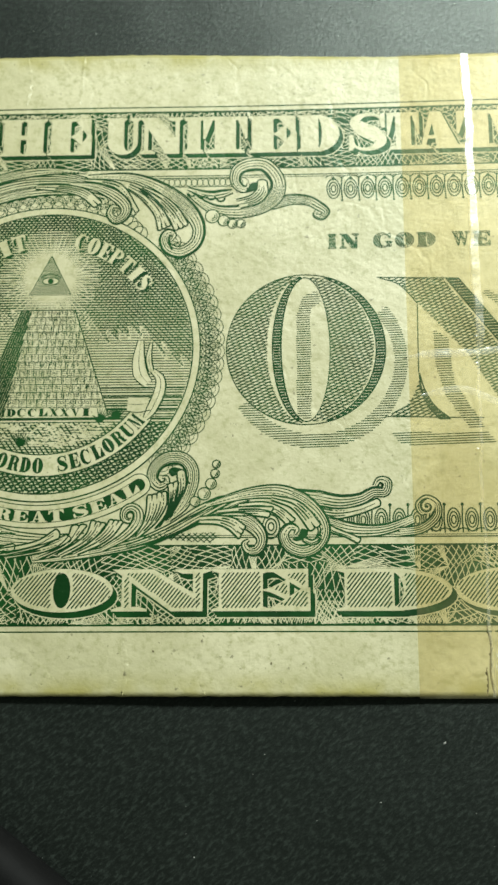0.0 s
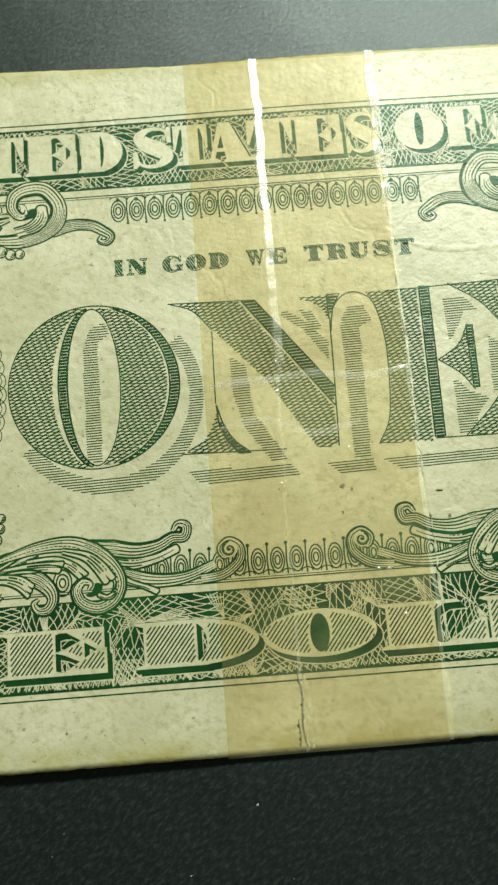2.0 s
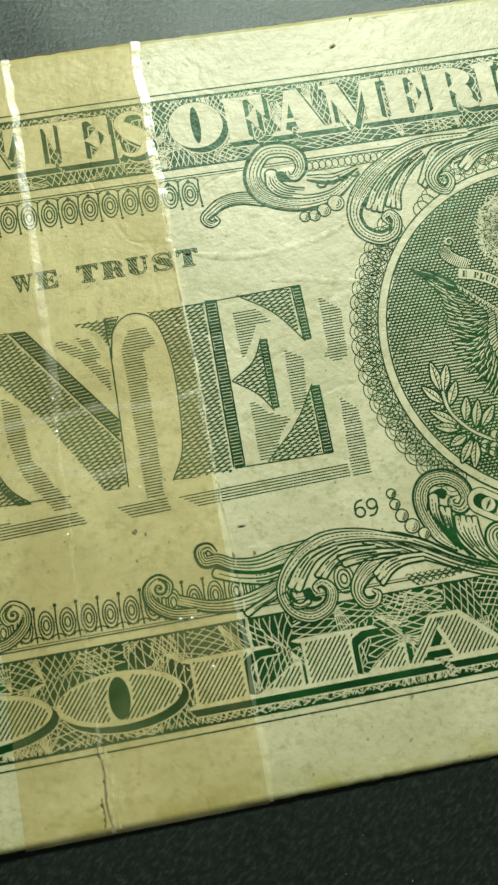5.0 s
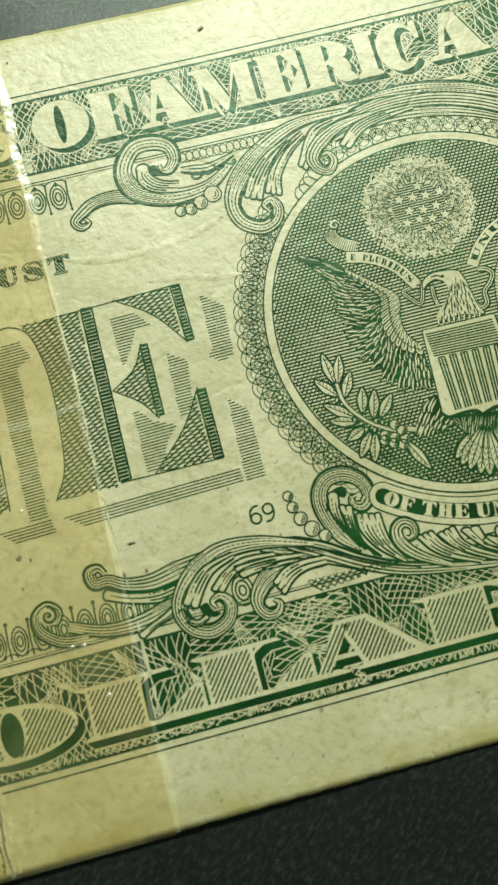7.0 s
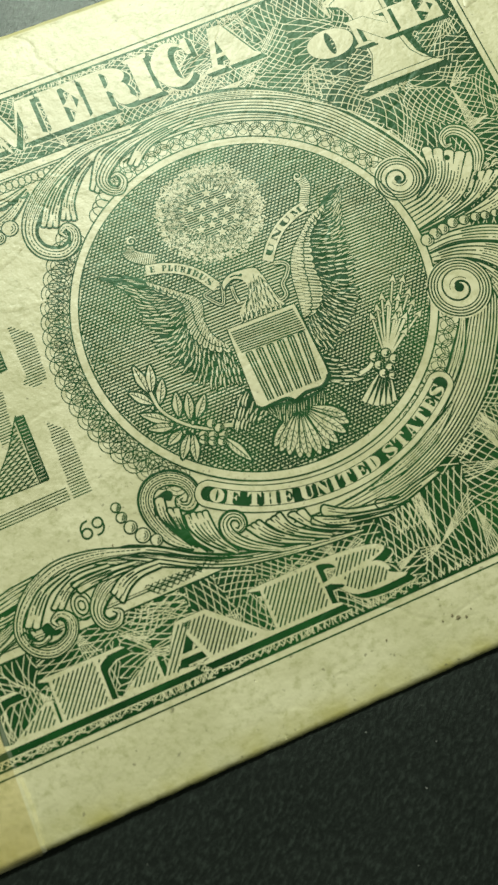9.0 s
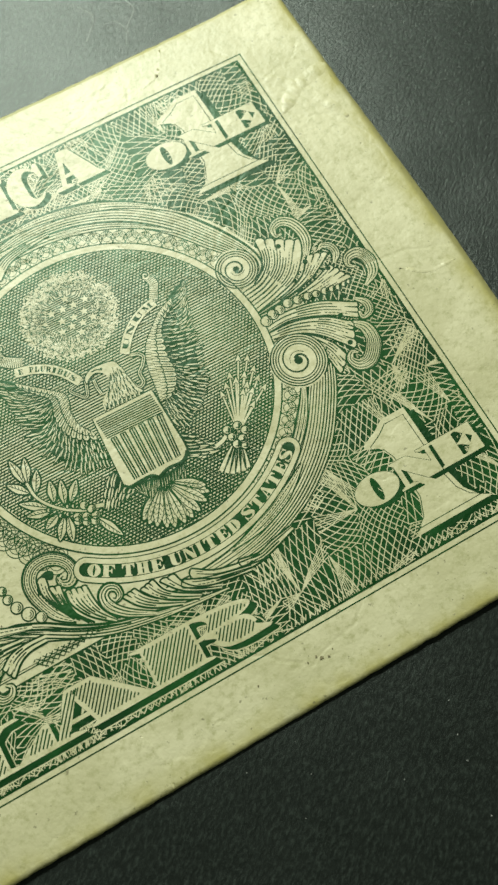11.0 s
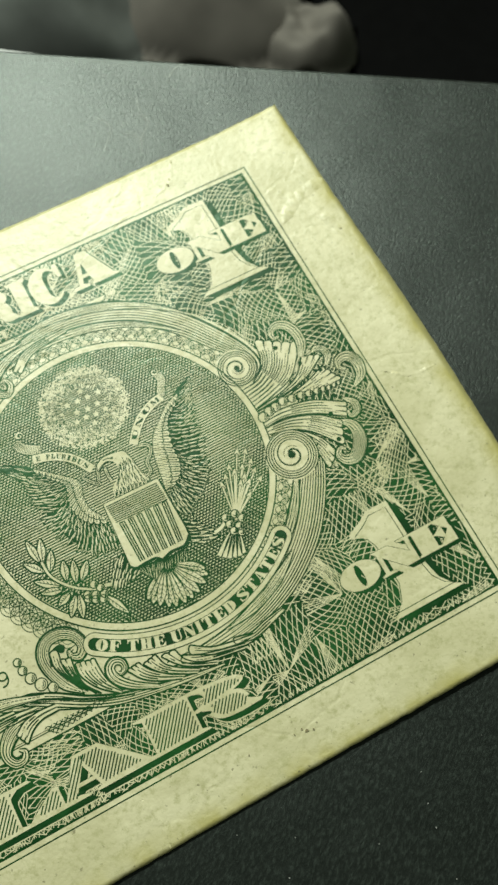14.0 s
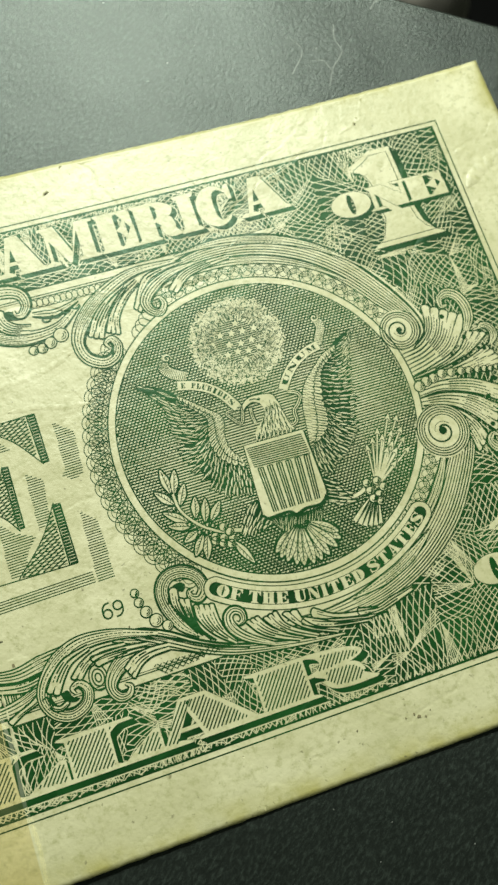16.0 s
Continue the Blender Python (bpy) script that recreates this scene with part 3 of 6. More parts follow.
def paper_sheet():
    """The paper: two faces and a worn, slightly ragged edge."""
    xs, ys = np.linspace(-HALF_X, HALF_X, 313), np.linspace(-HALF_Y, HALF_Y, 134)
    gx, gy = np.meshgrid(xs, ys)
    gy = trim(gx, gy)
    rag = np.array([[noise.noise((x * 0.9, y * 0.9, 3.0)) for x in xs] for y in (0.0, 40.0)]) * 0.09
    gy[0] += rag[0]
    gy[-1] += rag[1]
    side = np.array([[noise.noise((y * 0.8, x, 8.0)) for y in ys] for x in (0.0, 9.0)]) * 0.07
    gx[:, 0] += side[0]
    gx[:, -1] += side[1] + 0.45 * np.exp(-((ys - 2) / 16.0) ** 2)
    top = np.c_[gx.ravel(), gy.ravel(), sag(gx, gy).ravel()]
    low = top - (0, 0, 0.11)
    n, (r, c) = len(top), gx.shape
    i = np.arange(n).reshape(r, c)
    a, b, d, e = i[:-1, :-1].ravel(), i[:-1, 1:].ravel(), i[1:, 1:].ravel(), i[1:, :-1].ravel()
    tri = np.concatenate([np.c_[a, b, d], np.c_[a, d, e], np.c_[a, d, b] + n, np.c_[a, e, d] + n])
    rim = np.concatenate([i[0, :], i[1:, -1], i[-1, -2::-1], i[-2:0:-1, 0]])
    nxt = np.roll(rim, -1)
    tri = np.concatenate([tri, np.c_[rim, rim + n, nxt + n], np.c_[rim, nxt + n, nxt]])
    ob = sheet("paper", np.vstack([top, low]) / 1000, tri, np.zeros(len(tri)), (paper_mat,), note, "yellowed cotton paper with soft creases")
    ob.data.polygons.foreach_set("use_smooth", np.r_[np.ones(4 * len(a), bool), np.zeros(2 * len(rim), bool)])


paper_sheet()
# soft folds of the printed field and the borders
for pts, width, tall in (
        ([(12.6, 11.9), (16.5, 10.9), (20.5, 10.9), (24, 11.4), (27.0, 12.5)], 0.7, 0.06),
        ([(19.4, 8.2), (22, 8.0), (24.5, 7.3), (27.0, 7.0)], 0.6, 0.05),
        ([(-45.6, -27.4), (-43.4, -29.1), (-40.6, -31.5)], 0.9, 0.05),
        ([(71.2, 18.6), (73.6, 20.4), (76, 21.2), (78.0, 21.6)], 1.5, 0.2),
        ([(71.4, 23.4), (73.8, 21.0), (75.4, 18.2), (76.6, 15.0)], 1.2, 0.1),
        ([(-34, -28.2), (-33.6, -30.5), (-33.9, -33.0)], 0.4, 0.04),
        ([(-26.6, -28.0), (-27.0, -30.6), (-26.4, -33.0)], 0.4, 0.03),
        ([(-46, 27.3), (-45.6, 30.0), (-46.1, 33.0)], 0.4, 0.04)):
    crease("crease", pts, width, tall, note)
# worn ridges and the dog-eared corner
for pts, width, tall in (
        ([(-40.3, 27.4), (-40.0, 33.0)], 0.4, 0.05),
        ([(30.3, -28.0), (31.0, -30.4), (30.8, -33.0)], 0.4, 0.03),
        ([(72.0, -2.0), (74.2, -3.6), (77.2, -3.8)], 0.4, 0.04),
        ([(11.7, 28.87), (11.29, 18.92), (11.51, 10.21), (11.83, 0.4), (11.7, -7.01)], 0.3, 0.05),
        ([(11.72, -7.92), (12.08, -12.96), (12.15, -19.1), (12.22, -25.88)], 0.3, 0.05),
        ([(2.0, -11.4), (5.0, -10.4), (8.6, -11.4), (13.4, -12.0)], 0.7, 0.02),
        ([(-0.35, -26.9), (-0.1, -29.0), (-0.2, -31.2), (0.0, -33.0)], 0.5, 0.07),
        ([(26, 29), (29.5, 30.2), (31.2, 32.9)], 0.4, 0.03),
        ([(60, 28.2), (62.6, 29.6), (64.0, 32.6)], 0.4, 0.04)):
    crease("crease", pts, width, tall, note)
# the tear: its shaded groove is put in as thin dark strips
for pts, width in (([(-0.9, -26.8), (-0.6, -28.6), (-0.75, -31.0), (-0.5, -33.1)], 0.17), ([(-1.1, -30.6), (-1.0, -32.0), (-1.15, -33.1)], 0.12)):
    crease("tear", pts, width, 0.02, note, dirt_groove_mat)


def fleck(x, y, r, seed):
    """A small dark, dirty speck with a ragged outline."""
    rng = random.Random(seed)
    art = Art()
    art.fill([(x + r * rng.uniform(0.4, 1.3) * math.cos(a), y + r * rng.uniform(0.4, 1.3) * math.sin(a)) for a in np.linspace(0, 2 * math.pi, 10)[:-1]], 40)
    art.finish("fleck", note, "", (dirt_groove_mat,))


for seed, (x, y, r) in enumerate(((46.6, -29.9, 0.17), (46.25, -29.6, 0.12), (47.2, -30.1, 0.1), (47.8, -29.7, 0.07), (45.4, -29.7, 0.08), (4.6, -11.0, 0.22), (5.4, -11.3, 0.12), (13.7, -14.3, 0.2), (24.3, -14.2, 0.1), (40.8, -29.3, 0.1), (7.7, -18.4, 0.14), (4.4, -13.3, 0.12), (30.2, 13.0, 0.09), (12.4, 30.2, 0.12), (-20.4, -30.2, 0.12), (-31.2, -29.1, 0.1))):
    fleck(x, y, r, seed)


def frame_lines():
    art = Art()
    for x0, y0, x1, y1, w in ((-70.85, -27.36, 70.85, 26.95, 0.12), (-70.2, -26.75, 70.2, 26.35, 0.2)):
        for p in (((x0, y0), (x1, y0)), ((x1, y0), (x1, y1)), ((x1, y1), (x0, y1)), ((x0, y1), (x0, y0))):
            p = np.array(p, float)
            d = (p[1] - p[0]) / np.linalg.norm(p[1] - p[0]) * w / 2
            art.ribbon([p[0] - d, p[1] + d], w, 3)
    for s in (1, -1):
        for y, w in ((19.72, 0.13), (18.95, 0.1), (18.72, 0.06)):
            art.ribbon([(0, y), (s * 40, y)], w, 3)
        for y, w in ((-19.36, 0.13), (-18.62, 0.1), (-18.42, 0.06)):
            art.ribbon([(0, y), (s * 33, y)], w, 3)
    art.finish("border_line", note)


frame_lines()


def lattice(region, x0, x1, y0, y1, size, pitch=0.62, width=0.1, seed=1):
    """Dark ground under a web of fine light lines: uneven cells, each strung with two sets of crossing lines that bunch at its corners."""
    rng = random.Random(seed)
    region = [np.asarray(region, float)]
    art = Art()
    art.fill(region[0], 0, INK)
    count = 0

    def string(a, b, w, sway):
        nonlocal count
        d = b - a
        p = spline([a, (a + b) / 2 + np.array((-d[1], d[0])) * sway, b], max(3, int(np.linalg.norm(d) / 0.35)))
        for u, v in runs(inside(p, region)):
            if v - u > 1:
                count += 1
                art.ribbon(p[u:v], w, 1 + count % 5, PAPER)

    for size, pitch, share in ((size, pitch, 1.0), (size * 0.83, pitch * 0.9, 0.14)):
        cols, rows = max(2, round((x1 - x0) / size)), max(1, round((y1 - y0) / size))
        jig = lambda: rng.uniform(-0.33, 0.33) * size
        knots = [[np.array((x0 + (x1 - x0) * i / cols + jig(), y0 + (y1 - y0) * j / rows + (jig() if 0 < j < rows else 0.2 * jig()))) for i in range(cols + 1)] for j in range(rows + 1)]
        for i, j in ((i, j) for j in range(rows) for i in range(cols) if rng.random() < share):
            a, b, c, d = knots[j][i], knots[j][i + 1], knots[j + 1][i + 1], knots[j + 1][i]
            if rng.random() < 0.5:
                a, b, c, d = b, c, d, a
            n = max(4, int((np.linalg.norm(b - a) + np.linalg.norm(c - d)) / 2 / pitch))
            lean, sway = rng.uniform(0.35, 0.7), rng.uniform(-0.07, 0.07)
            for s in (1, -1):
                for k in range(-n, 2 * n):
                    u = (k + rng.uniform(-0.12, 0.12)) / n
                    v = u + s * lean
                    if max(u, v) < 0 or min(u, v) > 1:
                        continue
                    lo, hi = 0.0, 1.0
                    for e, g in ((0.0, 1), (1.0, -1)):
                        if (u - e) * g < 0:
                            lo = max(lo, (e - u) / (v - u))
                        if (v - e) * g < 0:
                            hi = min(hi, (e - u) / (v - u))
                    if hi - lo < 0.12:
                        continue
                    at = lambda f: (a + (b - a) * (u + (v - u) * f)) * (1 - f) + (d + (c - d) * (u + (v - u) * f)) * f
                    string(at(lo), at(hi), width * rng.uniform(0.85, 1.15), sway)
            if share == 1.0 and rng.random() < 0.5:
                m, e, g = rng.choice(((a, b, c), (b, c, d), (c, d, a), (d, a, b)))
                for k in range(6):
                    string(m, e + (g - e) * (k / 5 * 0.4), width * 0.85, 0.02)
    return art


def lattices():
    art = lattice(box2(-52, 19.78, 52, 26.3), -53, 53, 19.4, 26.6, 2.7, 0.5, 0.078, 3)
    art.hatch([np.array(box2(-52, 25.85, 52, 26.25))], 62, 0.42, 0.09, 7, PAPER)
    art.finish("top_band", note, "dark green band with a fine light net")
    art = lattice(box2(-44, -26.7, 44, -19.42), -45, 45, -26.9, -19.2, 2.9, 0.56, 0.082, 4)
    art.hatch([np.array(box2(-69.9, -26.55, 69.9, -26.05))], 64, 0.42, 0.075, 7, PAPER)
    art.hatch([np.array(box2(-69.9, -26.55, 69.9, -26.05))], 118, 0.63, 0.07, 8, PAPER)
    art.finish("bottom_band", note, "dark green band with a fine light net")
    for s in (1, -1):
        region = [(44 * s, -26.7), (70.1 * s, -26.7), (70.1 * s, 26.3), (50 * s, 26.3), (50 * s, 19.7), (44 * s, 16)]
        art = lattice(region, *sorted((42 * s, 72.4 * s)), -27, 26.8, 3.5, 0.6, 0.085, 7)
        art.finish("corner_ground", note, "dark green ground with a web of light lines")


lattices()

TITLE = (("T", -53.3, -48.7), ("H", -48.5, -43.6), ("E", -43.5, -38.9), ("U", -37.5, -33.8), ("N", -33.9, -29.4), ("I", -29.3, -27.2), ("T", -27.3, -22.7), ("E", -22.6, -17.6), ("D", -17.5, -13.2),
         ("S", -12.4, -8.2), ("T", -8.3, -5.0), ("A", -5.6, -0.9), ("T", -1.2, 3.2), ("E", 3.2, 8.0), ("S", 8.2, 11.6), ("O", 13.1, 17.9), ("F", 18.0, 21.8), ("A", 22.0, 26.9), ("M", 26.9, 32.5), ("E", 32.6, 36.4),
         ("R", 36.4, 40.8), ("I", 40.9, 43.1), ("C", 43.2, 47.2), ("A", 47.2, 52.3))
for ch, x0, x1 in TITLE:
    big_letter(ch, x0, x1, 21.5, 25.75)
for ch, x0, x1 in (("O", -44.7, -35.1), ("N", -35.2, -26.0), ("E", -25.9, -16.8), ("D", -14.4, -3.8), ("O", -3.5, 6.3), ("L", 6.5, 15.8), ("L", 15.4, 24.2), ("A", 22.6, 33.2), ("R", 32.6, 44.2)):
    big_letter(ch, x0, x1, -25.5, -21.6, True, 0.55)


# ---- scrollwork round the seals, the same on both sides of the note ----
SEAL_X, SEAL_Y = 42.6, 0.2


def flip(s):
    return lambda *pts: np.array(pts, float) * (s, 1)


def scrollwork(s):
    f = flip(s)
    cx, cy = SEAL_X * s, SEAL_Y
    ring = lambda r, a0, a1, n=60: arc(cx, cy, r * s, r, a0, a1, n)
    
    def leaf(art, pts, w, lines, lv=8, dash=False):
        art.band(spline(f(*pts), 9), w, int(lines * 1.4), lv, dash=dash)

    def coil(art, x, y, r, turns, hand, lv=21):
        c = f((x, y))[0]
        art.volute(c[0], c[1], r, turns, hand * s, lv, 90, 0.14)

    # light bed under everything, and the lace between the ring and the arch
    art = Art()
    art.fill(np.vstack([ring(19.6, 118, -110, 90)]), 4, PAPER)
    for k, (r, size) in enumerate(((15.9, 0.75), (16.6, 0.75))):
        for a in np.arange(-62 + 2.2 * k, 118, 4.4):
            x, y = cx + s * r * math.cos(math.radians(a)), cy + r * math.sin(math.radians(a))
            art.ribbon(arc(x, y, size, size, 0, 360, 16), 0.09, 5)
            art.ribbon(arc(x, y, size * 0.55, size * 0.55, 0, 360, 12), 0.07, 5)
    for k, (r, size) in enumerate(((15.85, 0.7), (16.3, 0.85), (16.75, 0.95))):
        for a in np.arange(137 + 2.2 * (k % 2), 227, 4.4):
            x, y = cx + s * r * math.cos(math.radians(a)), cy + r * math.sin(math.radians(a))
            art.ribbon(arc(x, y, size, size, 0, 360, 22), 0.08, 5)
            art.ribbon(arc(x, y, size * 0.62, size * 0.62, 0, 360, 16), 0.06, 5)
    art.finish("lace", note)

    # the arch over the seal and its volute
    art = Art()
    leaf(art, [(35.5, 16.9), (39, 18.0), (42.6, 18.5), (47, 18.1), (51.5, 16.3), (55.2, 13.3), (58, 9.6), (59.9, 6.6), (60.2, 4.8), (58.9, 3.5)],
         [0.8, 1.6, 2.2, 2.5, 2.6, 2.6, 2.4, 1.6, 1.1, 0.5], 12, 6)
    art.band(ring(17.25, 108, 44, 50), [0.3, 0.9, 1.0, 0.7, 0.3], 5, 8)
    art.band(ring(19.5, 100, 42, 50), [0.2, 0.9, 1.1, 0.7, 0.2], 5, 9, dash=True)
    art.volute(58.35 * s, 5.55, 2.15, 2.4, -s, 12, 60)
    art.finish("arch_scroll", note, "engraved arch with a coiled end")

    # the long lower crescent with its volute
    art = Art()
    leaf(art, [(38, -18.4), (42.6, -18.9), (47.5, -18.3), (52, -16.4), (56, -13.3), (59, -9.4), (60.7, -6.2), (60.6, -4.2), (59.4, -2.9)],
         [0.5, 1.4, 2.2, 2.6, 2.8, 2.7, 2.2, 1.5, 0.5], 14, 6)
    art.band(ring(17.3, -60, -28, 30), [0.2, 0.9, 1.0, 0.5], 5, 9)
    art.band(ring(18.35, -84, -52, 30), [0.2, 1.0, 1.1, 0.3], 5, 9, dash=True)
    art.volute(58.75 * s, -5.5, 2.75, 3.6, s, 13, -60)
    art.finish("crescent_scroll", note, "engraved crescent with a coiled end")

    # the leaf fans between the two volutes
    art = Art()
    art.sheaf(f(*[(57.71, 3.45), (59.65, 3.79), (61.04, 5.23), (61.38, 7.23)]), f(*[(57.74, 0.51), (60.4, 1.14), (63.02, 2.12), (65.51, 4.89)]), 5, 6, 0.2, 0)
    art.sheaf(f(*[(57.84, 0.45), (60.8, 0.9), (63.36, 1.77), (64.9, 3.42)]), f(*[(57.88, 0.28), (61.4, 0.55), (64.27, 1.24), (66.77, 2.63)]), 3, 6, 0.1, 1)
    art.sheaf(f(*[(57.85, 0.23), (61.46, 0.3), (64.3, 0.85), (66.09, 1.52)]), f(*[(57.93, 0.03), (61.58, -0.29), (64.48, -0.66), (67.41, -0.6)]), 4, 7, 0.0, 2)
    art.sheaf(f(*[(58.63, -2.75), (60.78, -3.65), (62.38, -5.44), (62.95, -7.13)]), f(*[(57.95, -2.78), (60.19, -3.95), (61.14, -6.14), (61.39, -8.46)]), 3, 7, 0.1, 3)
    art.sheaf(f(*[(57.47, -1.78), (60.45, -1.95), (63.2, -2.98), (65.01, -4.47)]), f(*[(57.81, -2.56), (59.91, -3.07), (61.84, -4.34), (63.87, -6.96)]), 3, 8, 0.0, 4)
    art.sheaf(f(*[(57.67, -0.75), (60.53, -0.69), (63.55, -1.29), (66.47, -3)]), f(*[(57.55, -1.76), (60.26, -1.7), (63.3, -2.82), (65.7, -4.45)]), 3, 8, 0.0, 5)
    for pts, w in (([(64.92, 3.56), (65.73, 4.91), (65.83, 6.24), (65.36, 7.43), (64.49, 7.95), (63.6, 7.62), (63.45, 6.78), (64.05, 6.74)], [0.7, 1.1, 1.2, 1.2, 1.1, 0.8, 0.5, 0.3]), ([(66.85, 1.53), (67.5, 2.36), (67.42, 3.24), (66.79, 3.69), (66.24, 3.47)], [0.4, 0.9, 0.9, 0.7, 0.3]),
                   ([(68.27, -1.99), (69.53, -1.09), (69.86, 0.22), (69.38, 1.34), (68.37, 1.4), (67.91, 0.76), (68.33, 0.21)], [0.4, 1.1, 1.4, 1.3, 1.0, 0.6, 0.3]), ([(66.57, -2.62), (67.32, -3.5), (67.16, -4.42), (66.32, -4.66), (66.27, -3.98)], [0.4, 0.9, 0.9, 0.6, 0.3]),
                   ([(64.74, -4.46), (65.91, -5.65), (65.82, -7.32), (64.62, -8.67), (63.45, -8.62), (63.01, -7.8), (63.5, -7.23), (63.99, -7.53)], [0.4, 1.2, 1.5, 1.5, 1.2, 0.8, 0.5, 0.3])):
        leaf(art, pts, w, 5, 11)
    for x, y in [(63.09, 5.7), (64.49, 2.98), (66.04, 1.33), (65.79, -1.87), (64.5, -3.53), (63.86, -6.31)]:
        c = f((x, y))[0]
        art.disc(c[0], c[1], 0.26, 14, INK, 10)
    fan = art.finish("leaf_fan", note, "fan of engraved acanthus leaves")
    for i, (x, y) in enumerate([(58.16, -0.61), (59.01, -0.31), (59.81, -0.2), (60.81, 0.02), (61.81, -0.13), (62.81, -0.27), (63.64, -0.47), (64.52, -0.61), (65.25, -0.74), (65.86, -0.88), (66.48, -0.87), (67.02, -0.89)]):
        c = f((x, y))[0]
        bead(fan, c[0], c[1], 0.56 - 0.028 * i, 15)

    # upper scroll by the lettered window
    art = Art()
    leaf(art, [(20.28, 15.64), (18.25, 16.13), (16.58, 15.98), (15.48, 15.36), (14.75, 14.74), (15.17, 14.14), (15.84, 14.36), (15.63, 14.84)], [1.2, 1.1, 1.0, 0.9, 0.7, 0.6, 0.4, 0.2], 4, 8)
    leaf(art, [(28.75, 17.02), (26.31, 15.26), (23.68, 14.86), (21.42, 15.41), (19.88, 16.5), (19.58, 18.3), (20.79, 20), (22.44, 20.17), (23.68, 19.54), (23.94, 18.32), (23.31, 17.43), (22.7, 17.5), (22.61, 18.06)], [0.5, 1.0, 1.4, 1.6, 1.6, 1.4, 1.4, 1.4, 1.2, 1.0, 0.8, 0.5, 0.2], 6, 10, dash=True)
    art.fill(spline(f(*[(21.66, 18.13), (21.74, 17.35), (22.34, 17.07), (23, 16.98), (22.64, 17.46), (22.31, 18.04), (21.66, 18.13)]), 5)[:-1], 14)
    art.sheaf(f(*[(23.4, 15.26), (21.52, 15.81), (20.63, 16.82), (20.68, 18.09)]), f(*[(23.85, 16.2), (22.5, 16.59), (21.74, 17.35), (21.66, 18.13)]), 1, 13, 0.1, 21)
    leaf(art, [(28.79, 17.5), (26.63, 16.78), (25.3, 16.9), (24.21, 17.16)], [0.3, 0.8, 0.8, 0.4], 3, 9)
    for i in range(4):
        c = f((25.4 + 1.0 * i, 16.35 + 0.2 * i))[0]
        art.ribbon(arc(c[0], c[1], 0.4, 0.3, 160, 380, 9), 0.2, 13)
    for (x, y), r in zip(((23.35, 13.55), (24.2, 13.55), (25.1, 13.9), (26.25, 14.4)), (0.45, 0.5, 0.58, 0.72)):
        c = f((x, y))[0]
        bead(note, c[0], c[1], r, 13)
    art.finish("upper_scroll", note, "engraved scroll with a coiled end")

    # acanthus that leans on the ring
    art = Art()
    leaf(art, [(39.14, 18.98), (35.13, 18.91), (32.49, 18.04), (30.05, 16.42), (28.32, 14.66), (27.61, 13.01), (28.02, 11.41), (29.4, 10.53), (30.63, 10.9), (31.12, 11.92), (30.71, 12.68), (30.09, 12.38), (30.36, 11.82)], [0.4, 0.9, 1.3, 1.7, 1.5, 1.2, 1.2, 1.2, 1.1, 0.9, 0.7, 0.4, 0.2], 6, 10, dash=True)
    art.sheaf(f(*[(33.31, 17.8), (31.28, 16.76), (29.73, 15.32), (28.78, 13.73)]), f(*[(33.81, 17.49), (32.03, 15.99), (30.68, 14.24), (30.12, 12.96)]), 3, 14, 0.5, 2)
    art.sheaf(f(*[(34.78, 18.08), (32.83, 17.01), (31.41, 15.37), (30.5, 13.59)]), f(*[(35.02, 17.56), (33.45, 16.28), (32.16, 14.6), (31.78, 13)]), 3, 16, 0.1, 3)
    art.fill(spline(f(*[(30.51, 12.31), (30.72, 11.72), (30.49, 10.94), (30.17, 10.83), (30.46, 11.48), (30.51, 12.31)]), 5)[:-1], 15)
    art.sheaf(f(*[(39.83, 18.77), (37.26, 18.55), (35.42, 17.89), (33.84, 15.29)]), f(*[(40.05, 18.37), (37.75, 17.73), (36.29, 16.85), (34.41, 14.58)]), 2, 17, 0.3, 4)
    leaf(art, [(40.9, 18.22), (38.27, 17.8), (36.29, 16.85), (35.12, 15.62), (35.28, 14.54), (36.12, 14.07), (36.75, 14.8), (36.49, 15.59), (35.89, 15.55)], [0.3, 0.8, 1.2, 1.1, 0.9, 0.8, 0.6, 0.4, 0.2], 5, 21)
    art.sheaf(f(*[(44.39, 18.16), (41.36, 18.09), (39.18, 17.52), (37.68, 16.22)]), f(*[(44.49, 17.69), (42.14, 17.4), (39.97, 16.85), (38.49, 15.64)]), 2, 15, 0.0, 5)
    for k in range(5):
        c = f((33.6 + 0.5 * k, 12.6 + 0.55 * k))[0]
        art.ribbon(arc(c[0], c[1], 0.8, 0.8, 0, 360, 14), 0.09, 9)
    art.finish("acanthus_leaf", note, "engraved acanthus leaf with a rolled tip")

    # lower scroll and its beads
    art = Art()
    leaf(art, [(30.05, -16.97), (28.75, -15.53), (27.97, -13.54), (27.96, -12), (28.81, -10.97), (30.24, -10.88), (31.4, -11.7), (31.71, -12.89), (31.07, -13.65), (30.4, -13.38), (30.35, -12.84), (30.78, -12.75)], [0.3, 1.0, 1.2, 1.2, 1.2, 1.2, 1.1, 1.0, 0.9, 0.6, 0.4, 0.2], 4, 10, dash=True)
    art.fill(spline(f(*[(28.34, -12.7), (28.96, -11.97), (29.74, -11.78), (30.17, -12.14), (29.82, -12.69), (29.13, -12.47), (28.21, -13.45), (28.34, -12.7)]), 5)[:-1], 13)
    art.sheaf(f(*[(29.97, -16.72), (29.01, -14.95), (28.49, -13.48), (28.57, -12.4)]), f(*[(30.33, -17), (29.62, -15.55), (29.22, -14.04), (29.37, -12.38)]), 1, 14, 0.2, 6)
